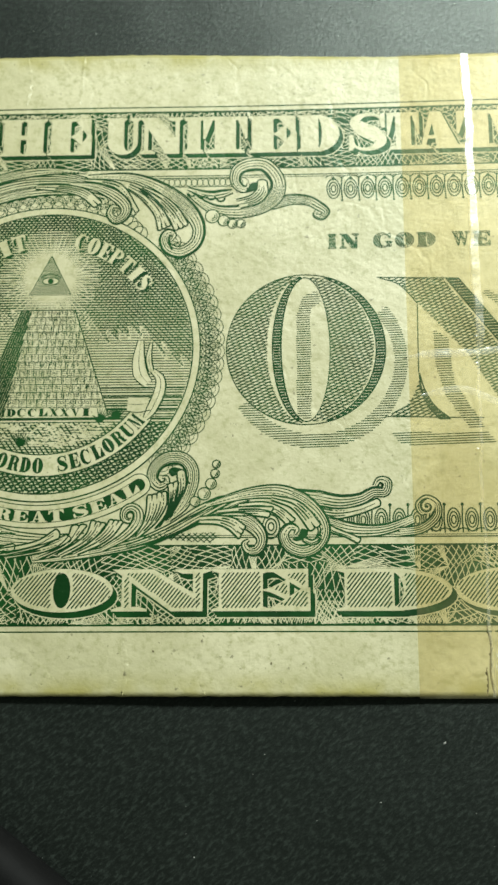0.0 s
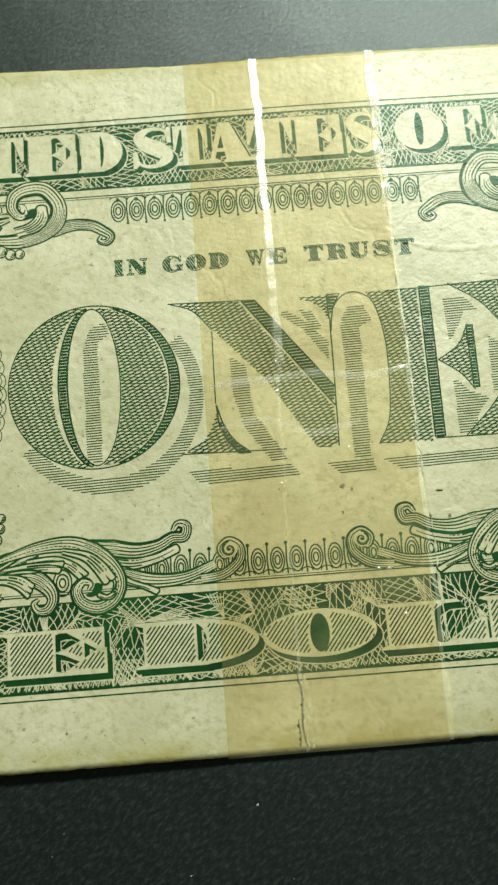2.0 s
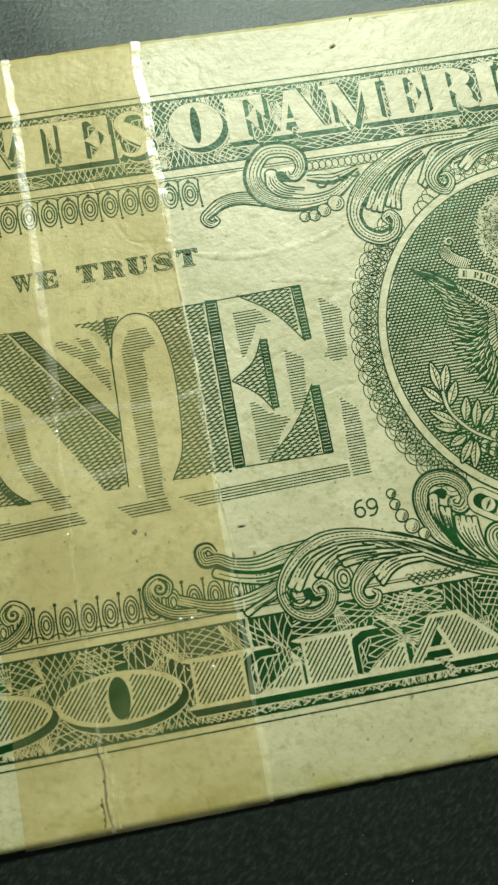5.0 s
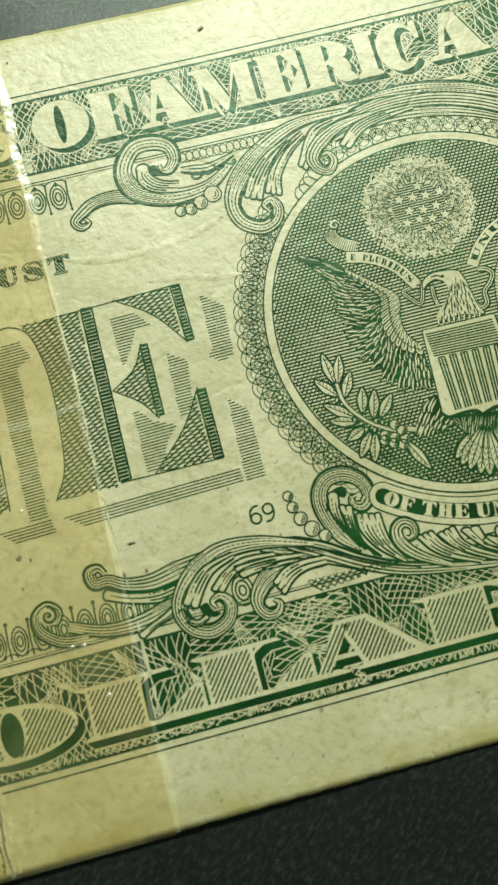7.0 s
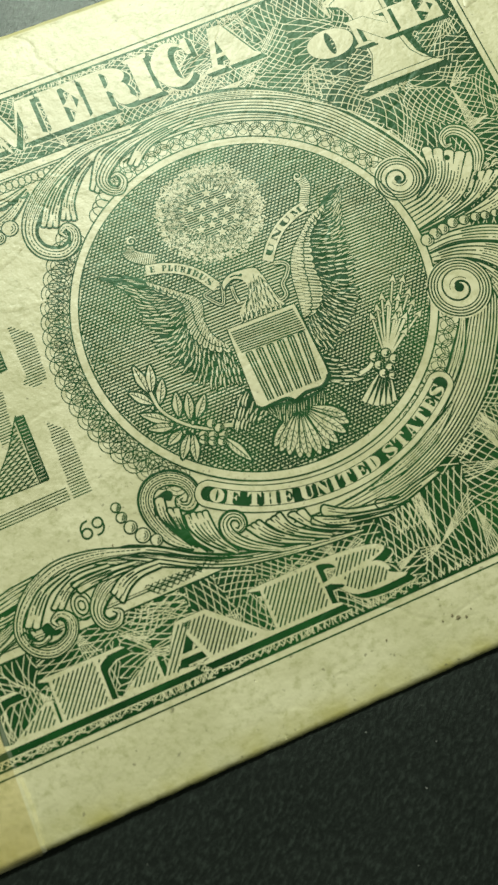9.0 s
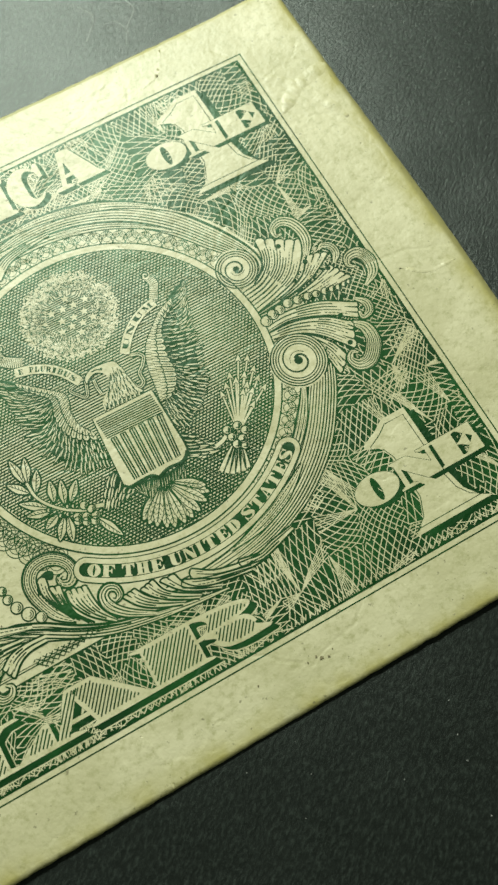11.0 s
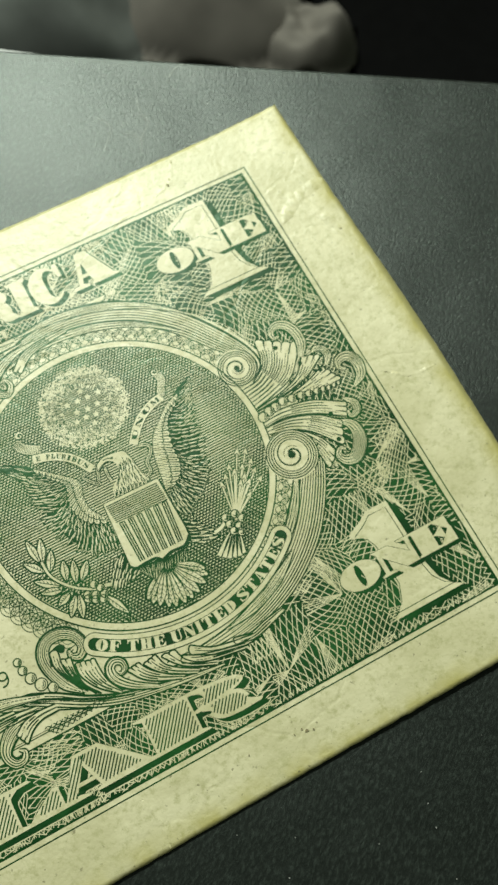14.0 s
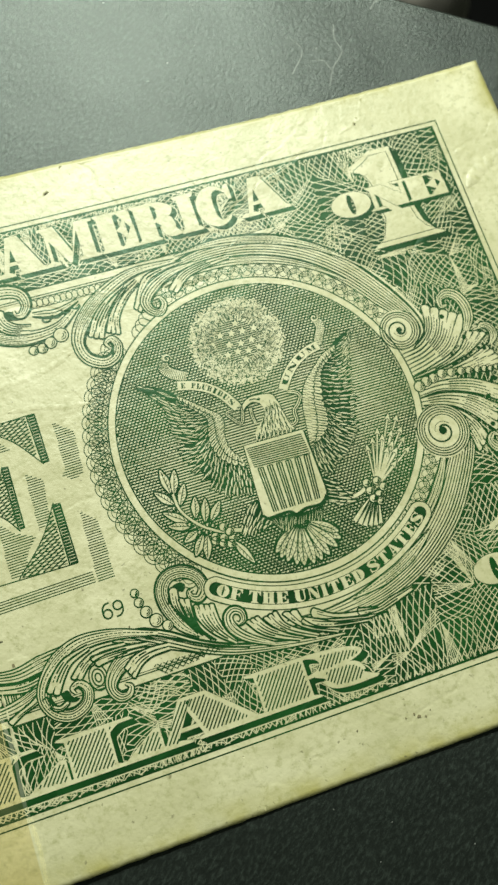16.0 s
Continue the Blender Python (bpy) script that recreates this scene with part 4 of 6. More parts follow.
    art.sheaf(f(*[(30.94, -17.6), (29.7, -15.59), (29.38, -14.12), (29.16, -13.3)]), f(*[(31.34, -17.79), (30.32, -16.39), (30.08, -14.96), (30.2, -13.6)]), 2, 15, 0.4, 7)
    art.sheaf(f(*[(32.91, -18.65), (31.25, -17.14), (30.33, -15.49), (30.3, -14.26)]), f(*[(33.22, -18.5), (32.48, -17.23), (32.22, -16.1), (32.15, -14.74)]), 4, 17, 0.1, 8)
    leaf(art, [(36.33, -19.75), (34.18, -18.46), (33.08, -17.22), (32.98, -16.16), (33.6, -15.69), (34.24, -16.01), (34.31, -16.7), (33.82, -17.02), (33.55, -16.74)], [0.4, 0.8, 1.0, 0.9, 0.8, 0.7, 0.6, 0.4, 0.2], 4, 20)
    art.sheaf(f(*[(38.6, -20.2), (36.55, -19.3), (35.26, -18.37), (34.4, -17.15)]), f(*[(39.13, -19.95), (37.27, -18.84), (36.3, -17.97), (35.68, -16.96)]), 3, 15, 0.1, 30)
    art.sheaf(f(*[(40.09, -20.42), (38, -19.4), (36.76, -18.34), (36.01, -17.32)]), f(*[(40.54, -20.13), (38.76, -19.06), (37.79, -18.18), (37.42, -17.08)]), 3, 16, 0.1, 31)
    art.sheaf(f(*[(42.16, -20.61), (39.99, -19.61), (38.88, -18.81), (37.83, -17.48)]), f(*[(42.39, -20.16), (40.58, -19.44), (39.61, -18.55), (39.27, -17.62)]), 2, 17, 0.1, 32)
    art.sheaf(f(*[(45.18, -20.54), (42.75, -20.13), (40.95, -19.71), (39.33, -18.93)]), f(*[(45.43, -20.05), (43.25, -19.55), (41.48, -19.05), (39.9, -18.39)]), 1, 18, 0.1, 33)
    art.sheaf(f(*[(47.2, -20.19), (44.73, -20.22), (42.49, -19.65), (40.63, -18.74)]), f(*[(46.59, -19.58), (44.66, -19.37), (42.4, -18.83), (40.79, -17.79)]), 1, 19, 0.1, 34)
    art.sheaf(f(*[(50.34, -19.11), (48.2, -19.74), (46.48, -20.1), (44.84, -19.81)]), f(*[(50.04, -18.7), (48.05, -19.04), (46.47, -19.42), (44.79, -19.12)]), 1, 20, 0.1, 35)
    for (x, y), r in zip(((25.6, -11.5), (25.72, -12.42), (26.1, -13.42), (26.75, -14.4), (27.6, -15.15)), (0.38, 0.42, 0.52, 0.6, 0.48)):
        c = f((x, y))[0]
        bead(note, c[0], c[1], r, 15)
    art.finish("lower_scroll", note, "engraved scroll with a row of beads")

    # the foliage along the lower edge of the window
    art = Art()
    leaf(art, [(20.41, -14.2), (18.13, -14.52), (15.96, -14.95), (13.88, -15.3), (11.97, -15), (10.73, -14.37), (9.69, -14.32), (9.47, -13.45), (10.15, -13.21), (10.62, -13.8)], [0.3, 1.0, 1.5, 1.3, 1.0, 0.9, 0.9, 0.9, 0.6, 0.4], 6, 8)
    art.sheaf(f(*[(16.34, -15.51), (14.16, -15.88), (12.23, -15.7), (10.56, -15.02)]), f(*[(15.75, -16.66), (14.11, -16.88), (12.03, -16.43), (10.29, -15.74)]), 1, 7, 0.0, 10)
    leaf(art, [(15.6, -17.06), (13.64, -17.79), (11.61, -18.06), (9.48, -17.86), (7.1, -16.97)], [1.3, 1.3, 1.1, 0.9, 0.8], 5, 7)
    art.sheaf(f(*[(15.66, -16.99), (14.19, -17.87), (13.06, -18.32), (12.12, -18.74)]), f(*[(15.71, -17.8), (14.61, -18.26), (13.47, -18.62), (12.44, -19.18)]), 1, 9, 0.0, 14)
    leaf(art, [(26.54, -15.53), (22.8, -14.46), (19.8, -14.29), (17.67, -15.19), (16.07, -16.49), (15.44, -17.98), (16.05, -19.39), (17.37, -20), (18.75, -19.5), (19.24, -18.41), (18.67, -17.62), (17.98, -17.86), (18.19, -18.36)], [0.4, 1.0, 1.4, 1.8, 1.3, 1.1, 1.1, 1.1, 1.0, 0.9, 0.7, 0.4, 0.2], 7, 12, dash=True)
    leaf(art, [(22.9, -14.51), (25.19, -15.22), (27.39, -16.38), (29.84, -17.86), (32.7, -19.09), (36.25, -19.92), (39.93, -20.54), (42.78, -20.86)], [0.2, 1.1, 1.3, 1.1, 1.0, 0.8, 0.5, 0.2], 5, 9)
    leaf(art, [(22.49, -14.81), (25, -15.67), (27.39, -16.83), (30.58, -18.37), (33.99, -19.47)], [0.5, 1.0, 1.0, 0.8, 0.3], 3, 8)
    art.sheaf(f(*[(20.3, -14.58), (18.15, -15.06), (16.82, -16.01), (15.84, -17.31)]), f(*[(20.38, -15.05), (18.63, -15.74), (17.69, -16.71), (16.91, -17.89)]), 2, 15, 0.4, 11)
    art.sheaf(f(*[(15.71, -17.8), (15.95, -18.49), (16.54, -18.92), (17.22, -18.69)]), f(*[(15.7, -18.76), (16.1, -19.23), (16.77, -19.34), (17.29, -19.06)]), 1, 18, 0.0, 15)
    art.fill(spline(f(*[(16.89, -17.97), (17.14, -18.66), (17.93, -18.99), (18.42, -18.79), (17.88, -18.53), (17.55, -17.82), (16.89, -17.97)]), 5)[:-1], 17)
    art.sheaf(f(*[(23.43, -15.37), (21, -15.24), (19.35, -15.87), (18.18, -16.86)]), f(*[(23.48, -15.97), (21.46, -15.96), (20.11, -16.32), (19.13, -17.23)]), 2, 17, 0.1, 12)
    art.sheaf(f(*[(25.5, -15.99), (23.33, -15.71), (21.77, -15.69), (20.29, -15.7)]), f(*[(25.33, -16.53), (23.52, -16.57), (22.19, -16.53), (20.89, -16.69)]), 2, 19, 0.1, 13)
    leaf(art, [(26.57, -16.9), (24.47, -16.72), (22.7, -17.09), (21.55, -18.08), (21.28, -19.02), (21.75, -19.82), (22.54, -19.84), (22.9, -19.24), (22.48, -18.85)], [0.4, 0.9, 1.5, 1.2, 0.9, 0.9, 0.7, 0.5, 0.2], 5, 21)
    art.sheaf(f(*[(27.11, -16.61), (25.33, -16.53), (23.91, -16.78), (22.9, -17.46)]), f(*[(27.13, -17.29), (25.53, -17.35), (24.4, -17.82), (23.52, -18.67)]), 3, 23, 0.2, 16)
    for k in (1.0, 0.66, 0.33):
        c = f((20.4, -17.6))[0]
        art.ribbon(arc(c[0], c[1], 0.8 * k, 1.15 * k, 0, 360, 20), 0.13, 15)
    art.hatch([f((25.2, -18.1), (31.4, -18.2), (34.4, -18.5), (26.0, -19.2))], 40, 0.36, 0.09, 11)
    art.hatch([f((25.2, -18.1), (31.4, -18.2), (34.4, -18.5), (26.0, -19.2))], -40, 0.36, 0.09, 11)
    leaf(art, [(8.4, -18.2), (6.4, -17.9), (5.0, -16.8), (4.9, -15.6), (5.8, -15.0), (6.6, -15.6), (6.3, -16.4), (5.7, -16.2)], [0.8, 0.8, 0.8, 0.7, 0.6, 0.5, 0.4, 0.2], 5, 10)
    coil(art, 5.8, -15.8, 0.7, 1.4, -1)
    art.finish("foliage", note, "engraved foliage with coiled tips")


for side in (1, -1):
    scrollwork(side)


def fringes():
    """The rows of loops over and under the lettered window."""
    art = Art()
    for i in range(-18, 19):
        x = i * 1.74
        for k in (1.0, 0.68, 0.36):
            if abs(x) < 15:
                art.ribbon(arc(x, 17.25, 0.66 * k, 1.1 * k, 0, 360, 20), 0.13, 3)
            elif abs(x) > 23.5:
                art.ribbon(arc(x + 0.58 * (k < 0.9) + 0.58 * (k < 0.5), 18.2, 0.62, 0.5, 0, 360, 16), 0.08, 3)
        if abs(x) < 14:
            art.ribbon([(x + 0.87, 18.6), (x + 0.8, 17.4), (x + 0.87, 16.1)], 0.14, 3)
            art.disc(x + 0.87, 15.95, 0.13, 3, INK, 8)
            art.ribbon(arc(x, 18.45, 0.8, 0.3, 0, 180, 9), 0.1, 3)
            for a in (-40, 0, 40):
                art.ribbon([(x, 18.6), (x + 0.5 * math.sin(math.radians(a)), 18.15)], 0.1, 3)
    for i in range(-9, 10):
        x = i * 1.68
        for k in (1.0, 0.68, 0.36):
            art.ribbon(arc(x, -17.05, 0.6 * k, 1.1 * k, 0, 360, 20), 0.13, 3)
        art.ribbon([(x + 0.84, -18.3), (x + 0.78, -17.0), (x + 0.84, -15.7)], 0.14, 3)
        art.disc(x + 0.84, -15.6, 0.17, 3, INK, 8)
        art.ribbon(arc(x + 0.84, -18.2, 0.5, 0.35, 0, 180, 9), 0.11, 3)
    art.finish("fringe", note, "row of engraved loops")


fringes()


def banner(s, text):
    """The pill-shaped label under a seal."""
    art = Art()
    cx = SEAL_X * s
    a0, a1 = (234, 311) if s > 0 else (230, 305)
    mid = arc(cx, SEAL_Y, 16.75, 16.75, a0, a1, 60)
    for w, lv, ink in ((2.3, 18, INK), (2.1, 19, PAPER), (1.24, 20, INK)):
        art.ribbon(mid, w, lv, ink)
        for a, h in ((a0, 180), (a1, 0)):
            c = (cx + 16.75 * math.cos(math.radians(a)), SEAL_Y + 16.75 * math.sin(math.radians(a)))
            art.fill(arc(c[0], c[1], w / 2, w / 2, a + h, a + h + 180, 14), lv, ink)
    plate = art.finish("banner", note, "dark label with light lettering")
    wide = np.cumsum([0.0] + [0.34 if ch == " " else 0.62 if ch == "I" else 1.0 for ch in text])
    wide = a0 + 0.2 + (a1 - a0 - 0.4) * wide / wide[-1]
    for i, ch in enumerate(text):
        lettering(plate, ch, lambda k: on_arc(cx, SEAL_Y, 16.2, 1.1, wide[i], wide[i + 1], 1, True, 0.1)(0), 22, PAPER)


banner(1, "OF THE UNITED STATES")
banner(-1, "THE GREAT SEAL")


def numeral(s, top):
    """A tall light 1 with the word ONE across it."""
    art = Art()
    y = (lambda v: v + 39.6) if top else (lambda v: v)
    x = lambda v: v if s > 0 else -126.2 + v
    shape = [(61.3, -22.4), (61.2, -17.6), (60.7, -16.5), (59.5, -16.0), (59.6, -15.6), (61.2, -14.9), (62.3, -14.2), (64.7, -14.2), (64.9, -21.4), (65.3, -23.3), (66.2, -24.5), (67.2, -25.1), (59.1, -25.1), (60.4, -24.3)]
    shape = np.array([(x(a), y(b)) for a, b in shape])
    for k in (1, 0.5):
        art.fill(shape + np.array((0.75, -0.6)) * k, 7 + (k < 1), INK)
    art.fill(shape, 10, PAPER)
    c = shape.mean(0)
    line = c + (shape - c) * (0.82, 0.9)
    art.ribbon(np.vstack([line, line[:1]]), 0.08, 11)
    for ch, x0, x1 in (("O", 56.4, 60.7), ("N", 60.4, 65.0), ("E", 64.7, 69.1)):
        for p in place(fat_glyph(ch), lambda q: np.c_[x(x0 + q[:, 0] * (x1 - x0)), y(-21.0 + 2.75 * q[:, 1])]):
            for k in (1, 0.5):
                d = np.array((0.4, -0.42)) * k
                art.fill(p[0] + d, 13 + (k < 1), INK, [q + d for q in p[1:]])
            for q in p:
                art.ribbon(np.vstack([q, q[:1]]), 0.09, 15)
            art.fill(p[0], 16, PAPER, p[1:])
    art.finish("numeral", note, "light figure one with a word across it")


for side in (1, -1):
    for high in (True, False):
        numeral(side, high)


# ---- the two round seals ----
def seal_ground(s):
    art = Art()
    cx = SEAL_X * s
    art.fill(arc(cx, SEAL_Y, 15.35, 15.35, 0, 360, 96)[:-1], 12, PAPER)
    art.ribbon(arc(cx, SEAL_Y, 15.3, 15.3, 0, 360, 120), 0.14, 13)
    art.ribbon(arc(cx, SEAL_Y, 14.55, 14.55, 0, 360, 120), 0.14, 13)
    return art, arc(cx, SEAL_Y, 14.5, 14.5, 0, 360, 72)[:-1], cx


GLOW = (42.35, 9.09)  # middle of the star cloud


def feather(art, root, tip, w, lv, light, bow=0.0):
    """One small feather: a dark blade with light barbs along it."""
    root, tip = np.asarray(root, float), np.asarray(tip, float)
    d = tip - root
    n = np.array((-d[1], d[0])) / (np.linalg.norm(d) + 1e-9)
    mid = root + d * 0.58 + n * bow
    art.fill(spline([root, mid + n * w * 0.5, tip, mid - n * w * 0.5, root], 4)[:-1], lv)
    k = -0.12
    art.ribbon(spline([root + d * 0.12, mid + n * w * k, tip - d * 0.12 + n * w * k * 0.3], 4), np.array((0.3, 0.6, 0.9, 1, 1, 1, 0.8, 0.6, 0.3)) * w * light * 0.9, lv + 1, PAPER)


def plumage(art, inner, outer, rows, seed):
    """Overlapping rows of feathers between two edges of a wing, that run from its tip to the body."""
    rng = random.Random(seed)
    t = np.linspace(0, 1, 60)
    inner, outer = (np.c_[np.interp(t, np.linspace(0, 1, len(c)), c[:, 0]), np.interp(t, np.linspace(0, 1, len(c)), c[:, 1])] for c in (spline(inner, 8), spline(outer, 8)))
    at = lambda c, u: np.array((np.interp(u, t, c[:, 0]), np.interp(u, t, c[:, 1])))
    spot = lambda u, f: at(inner, u) * (1 - f) + at(outer, u) * f
    art.fill(np.vstack([inner, (inner * 0.12 + outer * 0.88)[::-1]]), 17)
    for k, (f0, f1, count, w, light, lag) in enumerate(rows):
        for i in range(count):
            u = (i + rng.uniform(0.25, 0.75)) / count
            back = np.clip(u - lag * (1.2 - u), 0, 1)
            feather(art, spot(u, f0), spot(back, f1 + rng.uniform(-0.05, 0.06)), w * rng.uniform(0.85, 1.2), 18 + 2 * k + i % 2, light * rng.uniform(0.8, 1.15), rng.uniform(-0.08, 0.08))


def down(art, inner, outer, count, lv):
    """The light scalloped arm of a wing: rounded tufts that hang from its inner edge."""
    a, b = spline(inner, 8), spline(outer, 8)
    art.fill(np.vstack([a, b[::-1]]), lv, PAPER)
    art.ribbon(a, 0.09, lv + 1)
    k = np.linspace(0, 1, count + 1)
    on = lambda c, u: np.c_[np.interp(u, np.linspace(0, 1, len(c)), c[:, 0]), np.interp(u, np.linspace(0, 1, len(c)), c[:, 1])]
    p, q = on(a, k), on(b, k)
    for i in range(count):
        m, e = (q[i] + q[i + 1]) / 2, (q[i + 1] - q[i]) / 2
        d = (m - (p[i] + p[i + 1]) / 2)
        d = d / (np.linalg.norm(d) + 1e-9) * np.linalg.norm(e) * 1.1
        tip = np.array([m - e * math.cos(h) + d * math.sin(h) for h in np.linspace(0, math.pi, 9)])
        art.fill(np.vstack([tip, [m - d * 0.4]]), lv + 1, PAPER)
        art.ribbon(tip, 0.11, lv + 2)
        art.ribbon([q[i], q[i] * 0.3 + p[i] * 0.7], np.array((0.15, 0.05)), lv + 2)
        art.ribbon([m + d * 0.3, m * 0.3 + (p[i] + p[i + 1]) * 0.35], np.array((0.1, 0.05)), lv + 2)
        c = m * 0.5 + (p[i] + p[i + 1]) * 0.25
        art.ribbon([c + e * (0.1 - 1.1 * math.cos(h)) + d * math.sin(h) * 0.9 for h in np.linspace(0.2, math.pi - 0.2, 7)], 0.1, lv + 2)
        for k in (0.3, 0.75):
            c = p[i] * (1 - k) + p[i + 1] * k
            art.ribbon([c, c * 0.66 + m * 0.34], np.array((0.09, 0.04)), lv + 2)


def eagle_seal():
    art, field, cx = seal_ground(1)
    away = lambda p: np.hypot((p[:, 0] - GLOW[0]) / 3.5, (p[:, 1] - GLOW[1]) / 3.4)
    art.hatch([field], 0, 0.27, 0.15, 13, keep=lambda p: away(p) > 1)
    for grow, w in ((2.2, 0.045), (1.1, 0.075), (0.0, 0.115)):
        wave = lambda p: 0.35 * np.sin(p[:, 0] * 2.3 + p[:, 1]) + 0.3 * np.sin(p[:, 0] * 5.1)
        edge = lambda p: np.minimum.reduce([p[:, 1] - (SEAL_Y - 6.2 + 0.16 * (p[:, 0] - cx)), 4.6 + 0.3 * (p[:, 0] - cx) - p[:, 1], 13.6 - np.hypot(p[:, 0] - cx, p[:, 1] - SEAL_Y)]) + wave(p)
        art.hatch([field], 58, 0.31, w, 15, keep=lambda p: (edge(p) < grow) & (edge(p) >= (grow - 1.1 if w < 0.1 else -99)) & (away(p) > 1))
    art.hatch([field], -58, 0.38, 0.1, 16, keep=lambda p: p[:, 1] < -8.6 + 0.12 * (p[:, 0] - cx))
    art.finish("eagle_seal", note, "round engraved seal with a ruled ground")

    # cloud and stars
    art = Art()
    rng = random.Random(2)
    gx, gy = GLOW
    for i in range(3400):
        a, r = rng.uniform(0, 2 * math.pi), rng.uniform(2.9, 4.95)
        edge = 4.75 + 0.1 * math.sin(a * 9) + 0.08 * math.sin(a * 23)
        if r < edge and rng.random() > (r - 3.5) / 1.6:
            x, y, b = gx + r * math.cos(a), gy + r * 0.97 * math.sin(a), rng.uniform(0, 360)
            light = r > 3.6 or i % 3
            art.ribbon(arc(x, y, 0.1, 0.1, b, b + 200, 5), 0.1 if light else 0.035, 17 + i % 2, PAPER if light else INK)
    for i in range(60):
        if i % 5 == 4:
            continue
        a = 2 * math.pi * i / 60
        d = np.array((math.cos(a), math.sin(a)))
        art.ribbon([np.array((gx, gy)) + d * 2.25, np.array((gx, gy)) + d * (3.3 if i % 5 == 1 else 2.75 + 0.2 * (i % 2))], np.array((0.09, 0.05)), 19)
    art.hatch([arc(gx, gy, 2.3, 2.25, 0, 360, 30)[:-1]], 0, 0.22, 0.13, 18)
    for i in range(900):
        a, r = rng.uniform(0, 2 * math.pi), rng.uniform(2.4, 4.1)
        x, y, b = gx + r * math.cos(a), gy + r * 0.97 * math.sin(a), rng.uniform(0, 360)
        art.ribbon(arc(x, y, 0.12, 0.12, b, b + 170, 5), 0.045, 19)
    for x, y in [(42.77, 10.84), (44.4, 9.91), (43.2, 9.89), (42.09, 9.95), (43.78, 8.81), (40.95, 10.02), (42.65, 8.7), (44.25, 7.86), (41.49, 8.85), (43.15, 7.79), (42.09, 7.95), (41.04, 7.86), (42.61, 6.98)]:
        star = np.array([(x + (0.5 if k % 2 == 0 else 0.21) * math.sin(k * math.pi / 5 + 0.3), y + (0.5 if k % 2 == 0 else 0.21) * math.cos(k * math.pi / 5 + 0.3)) for k in range(10)])
        art.ribbon(np.vstack([star, star[:1]]), 0.18, 19)
        art.fill(star, 20, PAPER)
    art.finish("star_cloud", note, "round cloud with light stars")

    # wings, neck, tail and legs as plain feathered shapes
    art = Art()
    plumage(art, [(31.54, 7.29), (33.52, 6.33), (35.03, 5.02), (36.28, 3.72), (37.06, 2.77), (37.13, 1.76), (36.86, 0.59), (36.91, -0.79), (37.76, -2.21), (39.16, -2.88)], [(31.5, 7.19), (32.5, 6.13), (33.35, 4.74), (33.48, 3.13), (33.68, 1.34), (33.99, -1.22), (34.87, -3.46), (36.25, -5.17), (37.94, -5.71), (39.26, -5.86)],
            ((0.62, 1.08, 42, 0.38, 0.34, 0.12), (0.46, 0.84, 42, 0.36, 0.37, 0.1), (0.28, 0.64, 40, 0.36, 0.35, 0.08), (0.14, 0.46, 38, 0.36, 0.31, 0.07), (0.02, 0.3, 34, 0.36, 0.2, 0.06)), 1)
    plumage(art, [(53.54, 7.02), (52.15, 6.23), (50.64, 5.15), (49.36, 3.97), (48.57, 2.57), (48.11, 0.75), (48.09, -0.7), (47.61, -1.9), (46.64, -2.57), (45.89, -3.23)], [(53.53, 6.9), (52.64, 4.77), (51.99, 2.39), (51.75, 0.73), (50.98, -1.24), (50.43, -2.99), (49.48, -4.24), (48.15, -5.29), (46.61, -6.05), (45.65, -5.02)],
            ((0.62, 1.08, 42, 0.38, 0.34, 0.12), (0.46, 0.84, 42, 0.36, 0.37, 0.1), (0.28, 0.64, 40, 0.36, 0.35, 0.08), (0.14, 0.46, 38, 0.36, 0.31, 0.07), (0.02, 0.3, 34, 0.36, 0.2, 0.06)), 2)
    for blade in ([(31.45, 7.33), (32.84, 6.95), (34.4, 5.96), (35.63, 4.61), (36.5, 3.04), (35.21, 4.24), (33.31, 5.85), (31.45, 7.33)], [(53.7, 7.13), (53, 6.61), (51.82, 5.78), (50.61, 4.86), (49.37, 3.67), (50.21, 5.05), (51.69, 6.39), (53.7, 7.13)]):
        art.fill(spline(blade, 5)[:-1], 27)
    down(art, [(34.94, 5.41), (36.26, 4.25), (37.57, 3.09), (38.41, 2.29), (38.51, 1.37), (38.18, 0.29), (38.26, -1.11), (38.94, -2.22)], [(34.9, 5.2), (36.09, 3.87), (36.97, 2.81), (37.19, 1.9), (36.81, 0.61), (36.89, -0.83), (37.63, -2.14), (39.11, -2.97)], 19, 29)
    down(art, [(51.47, 5.95), (49.91, 5.32), (48.55, 4.19), (47.4, 3.15), (46.65, 1.93), (46.22, 0.5), (45.98, -1.11), (45.69, -2.79)], [(51.51, 5.81), (50.02, 4.66), (49.2, 3.87), (48.64, 2.72), (48.18, 1), (48.16, -0.56), (47.65, -1.81), (46.33, -2.88)], 19, 29)
    # head and ruffled neck
    art.fill(spline([(43.81, 2.9), (44.12, 2.11), (44.28, 0.87), (44.5, -0.44), (44.77, -1.09), (43.73, -0.93), (42.88, -0.74), (41.89, -0.83), (40.99, -0.85), (41.23, -0.11), (42.09, 0.61), (42.6, 1.46), (42.43, 2.23), (41.81, 2.59), (41.07, 2.37), (40.64, 2.01), (40.73, 2.66), (41.49, 3.16), (42.51, 3.19), (43.81, 2.9)], 5)[:-1] + (0.1, -0.1), 29)
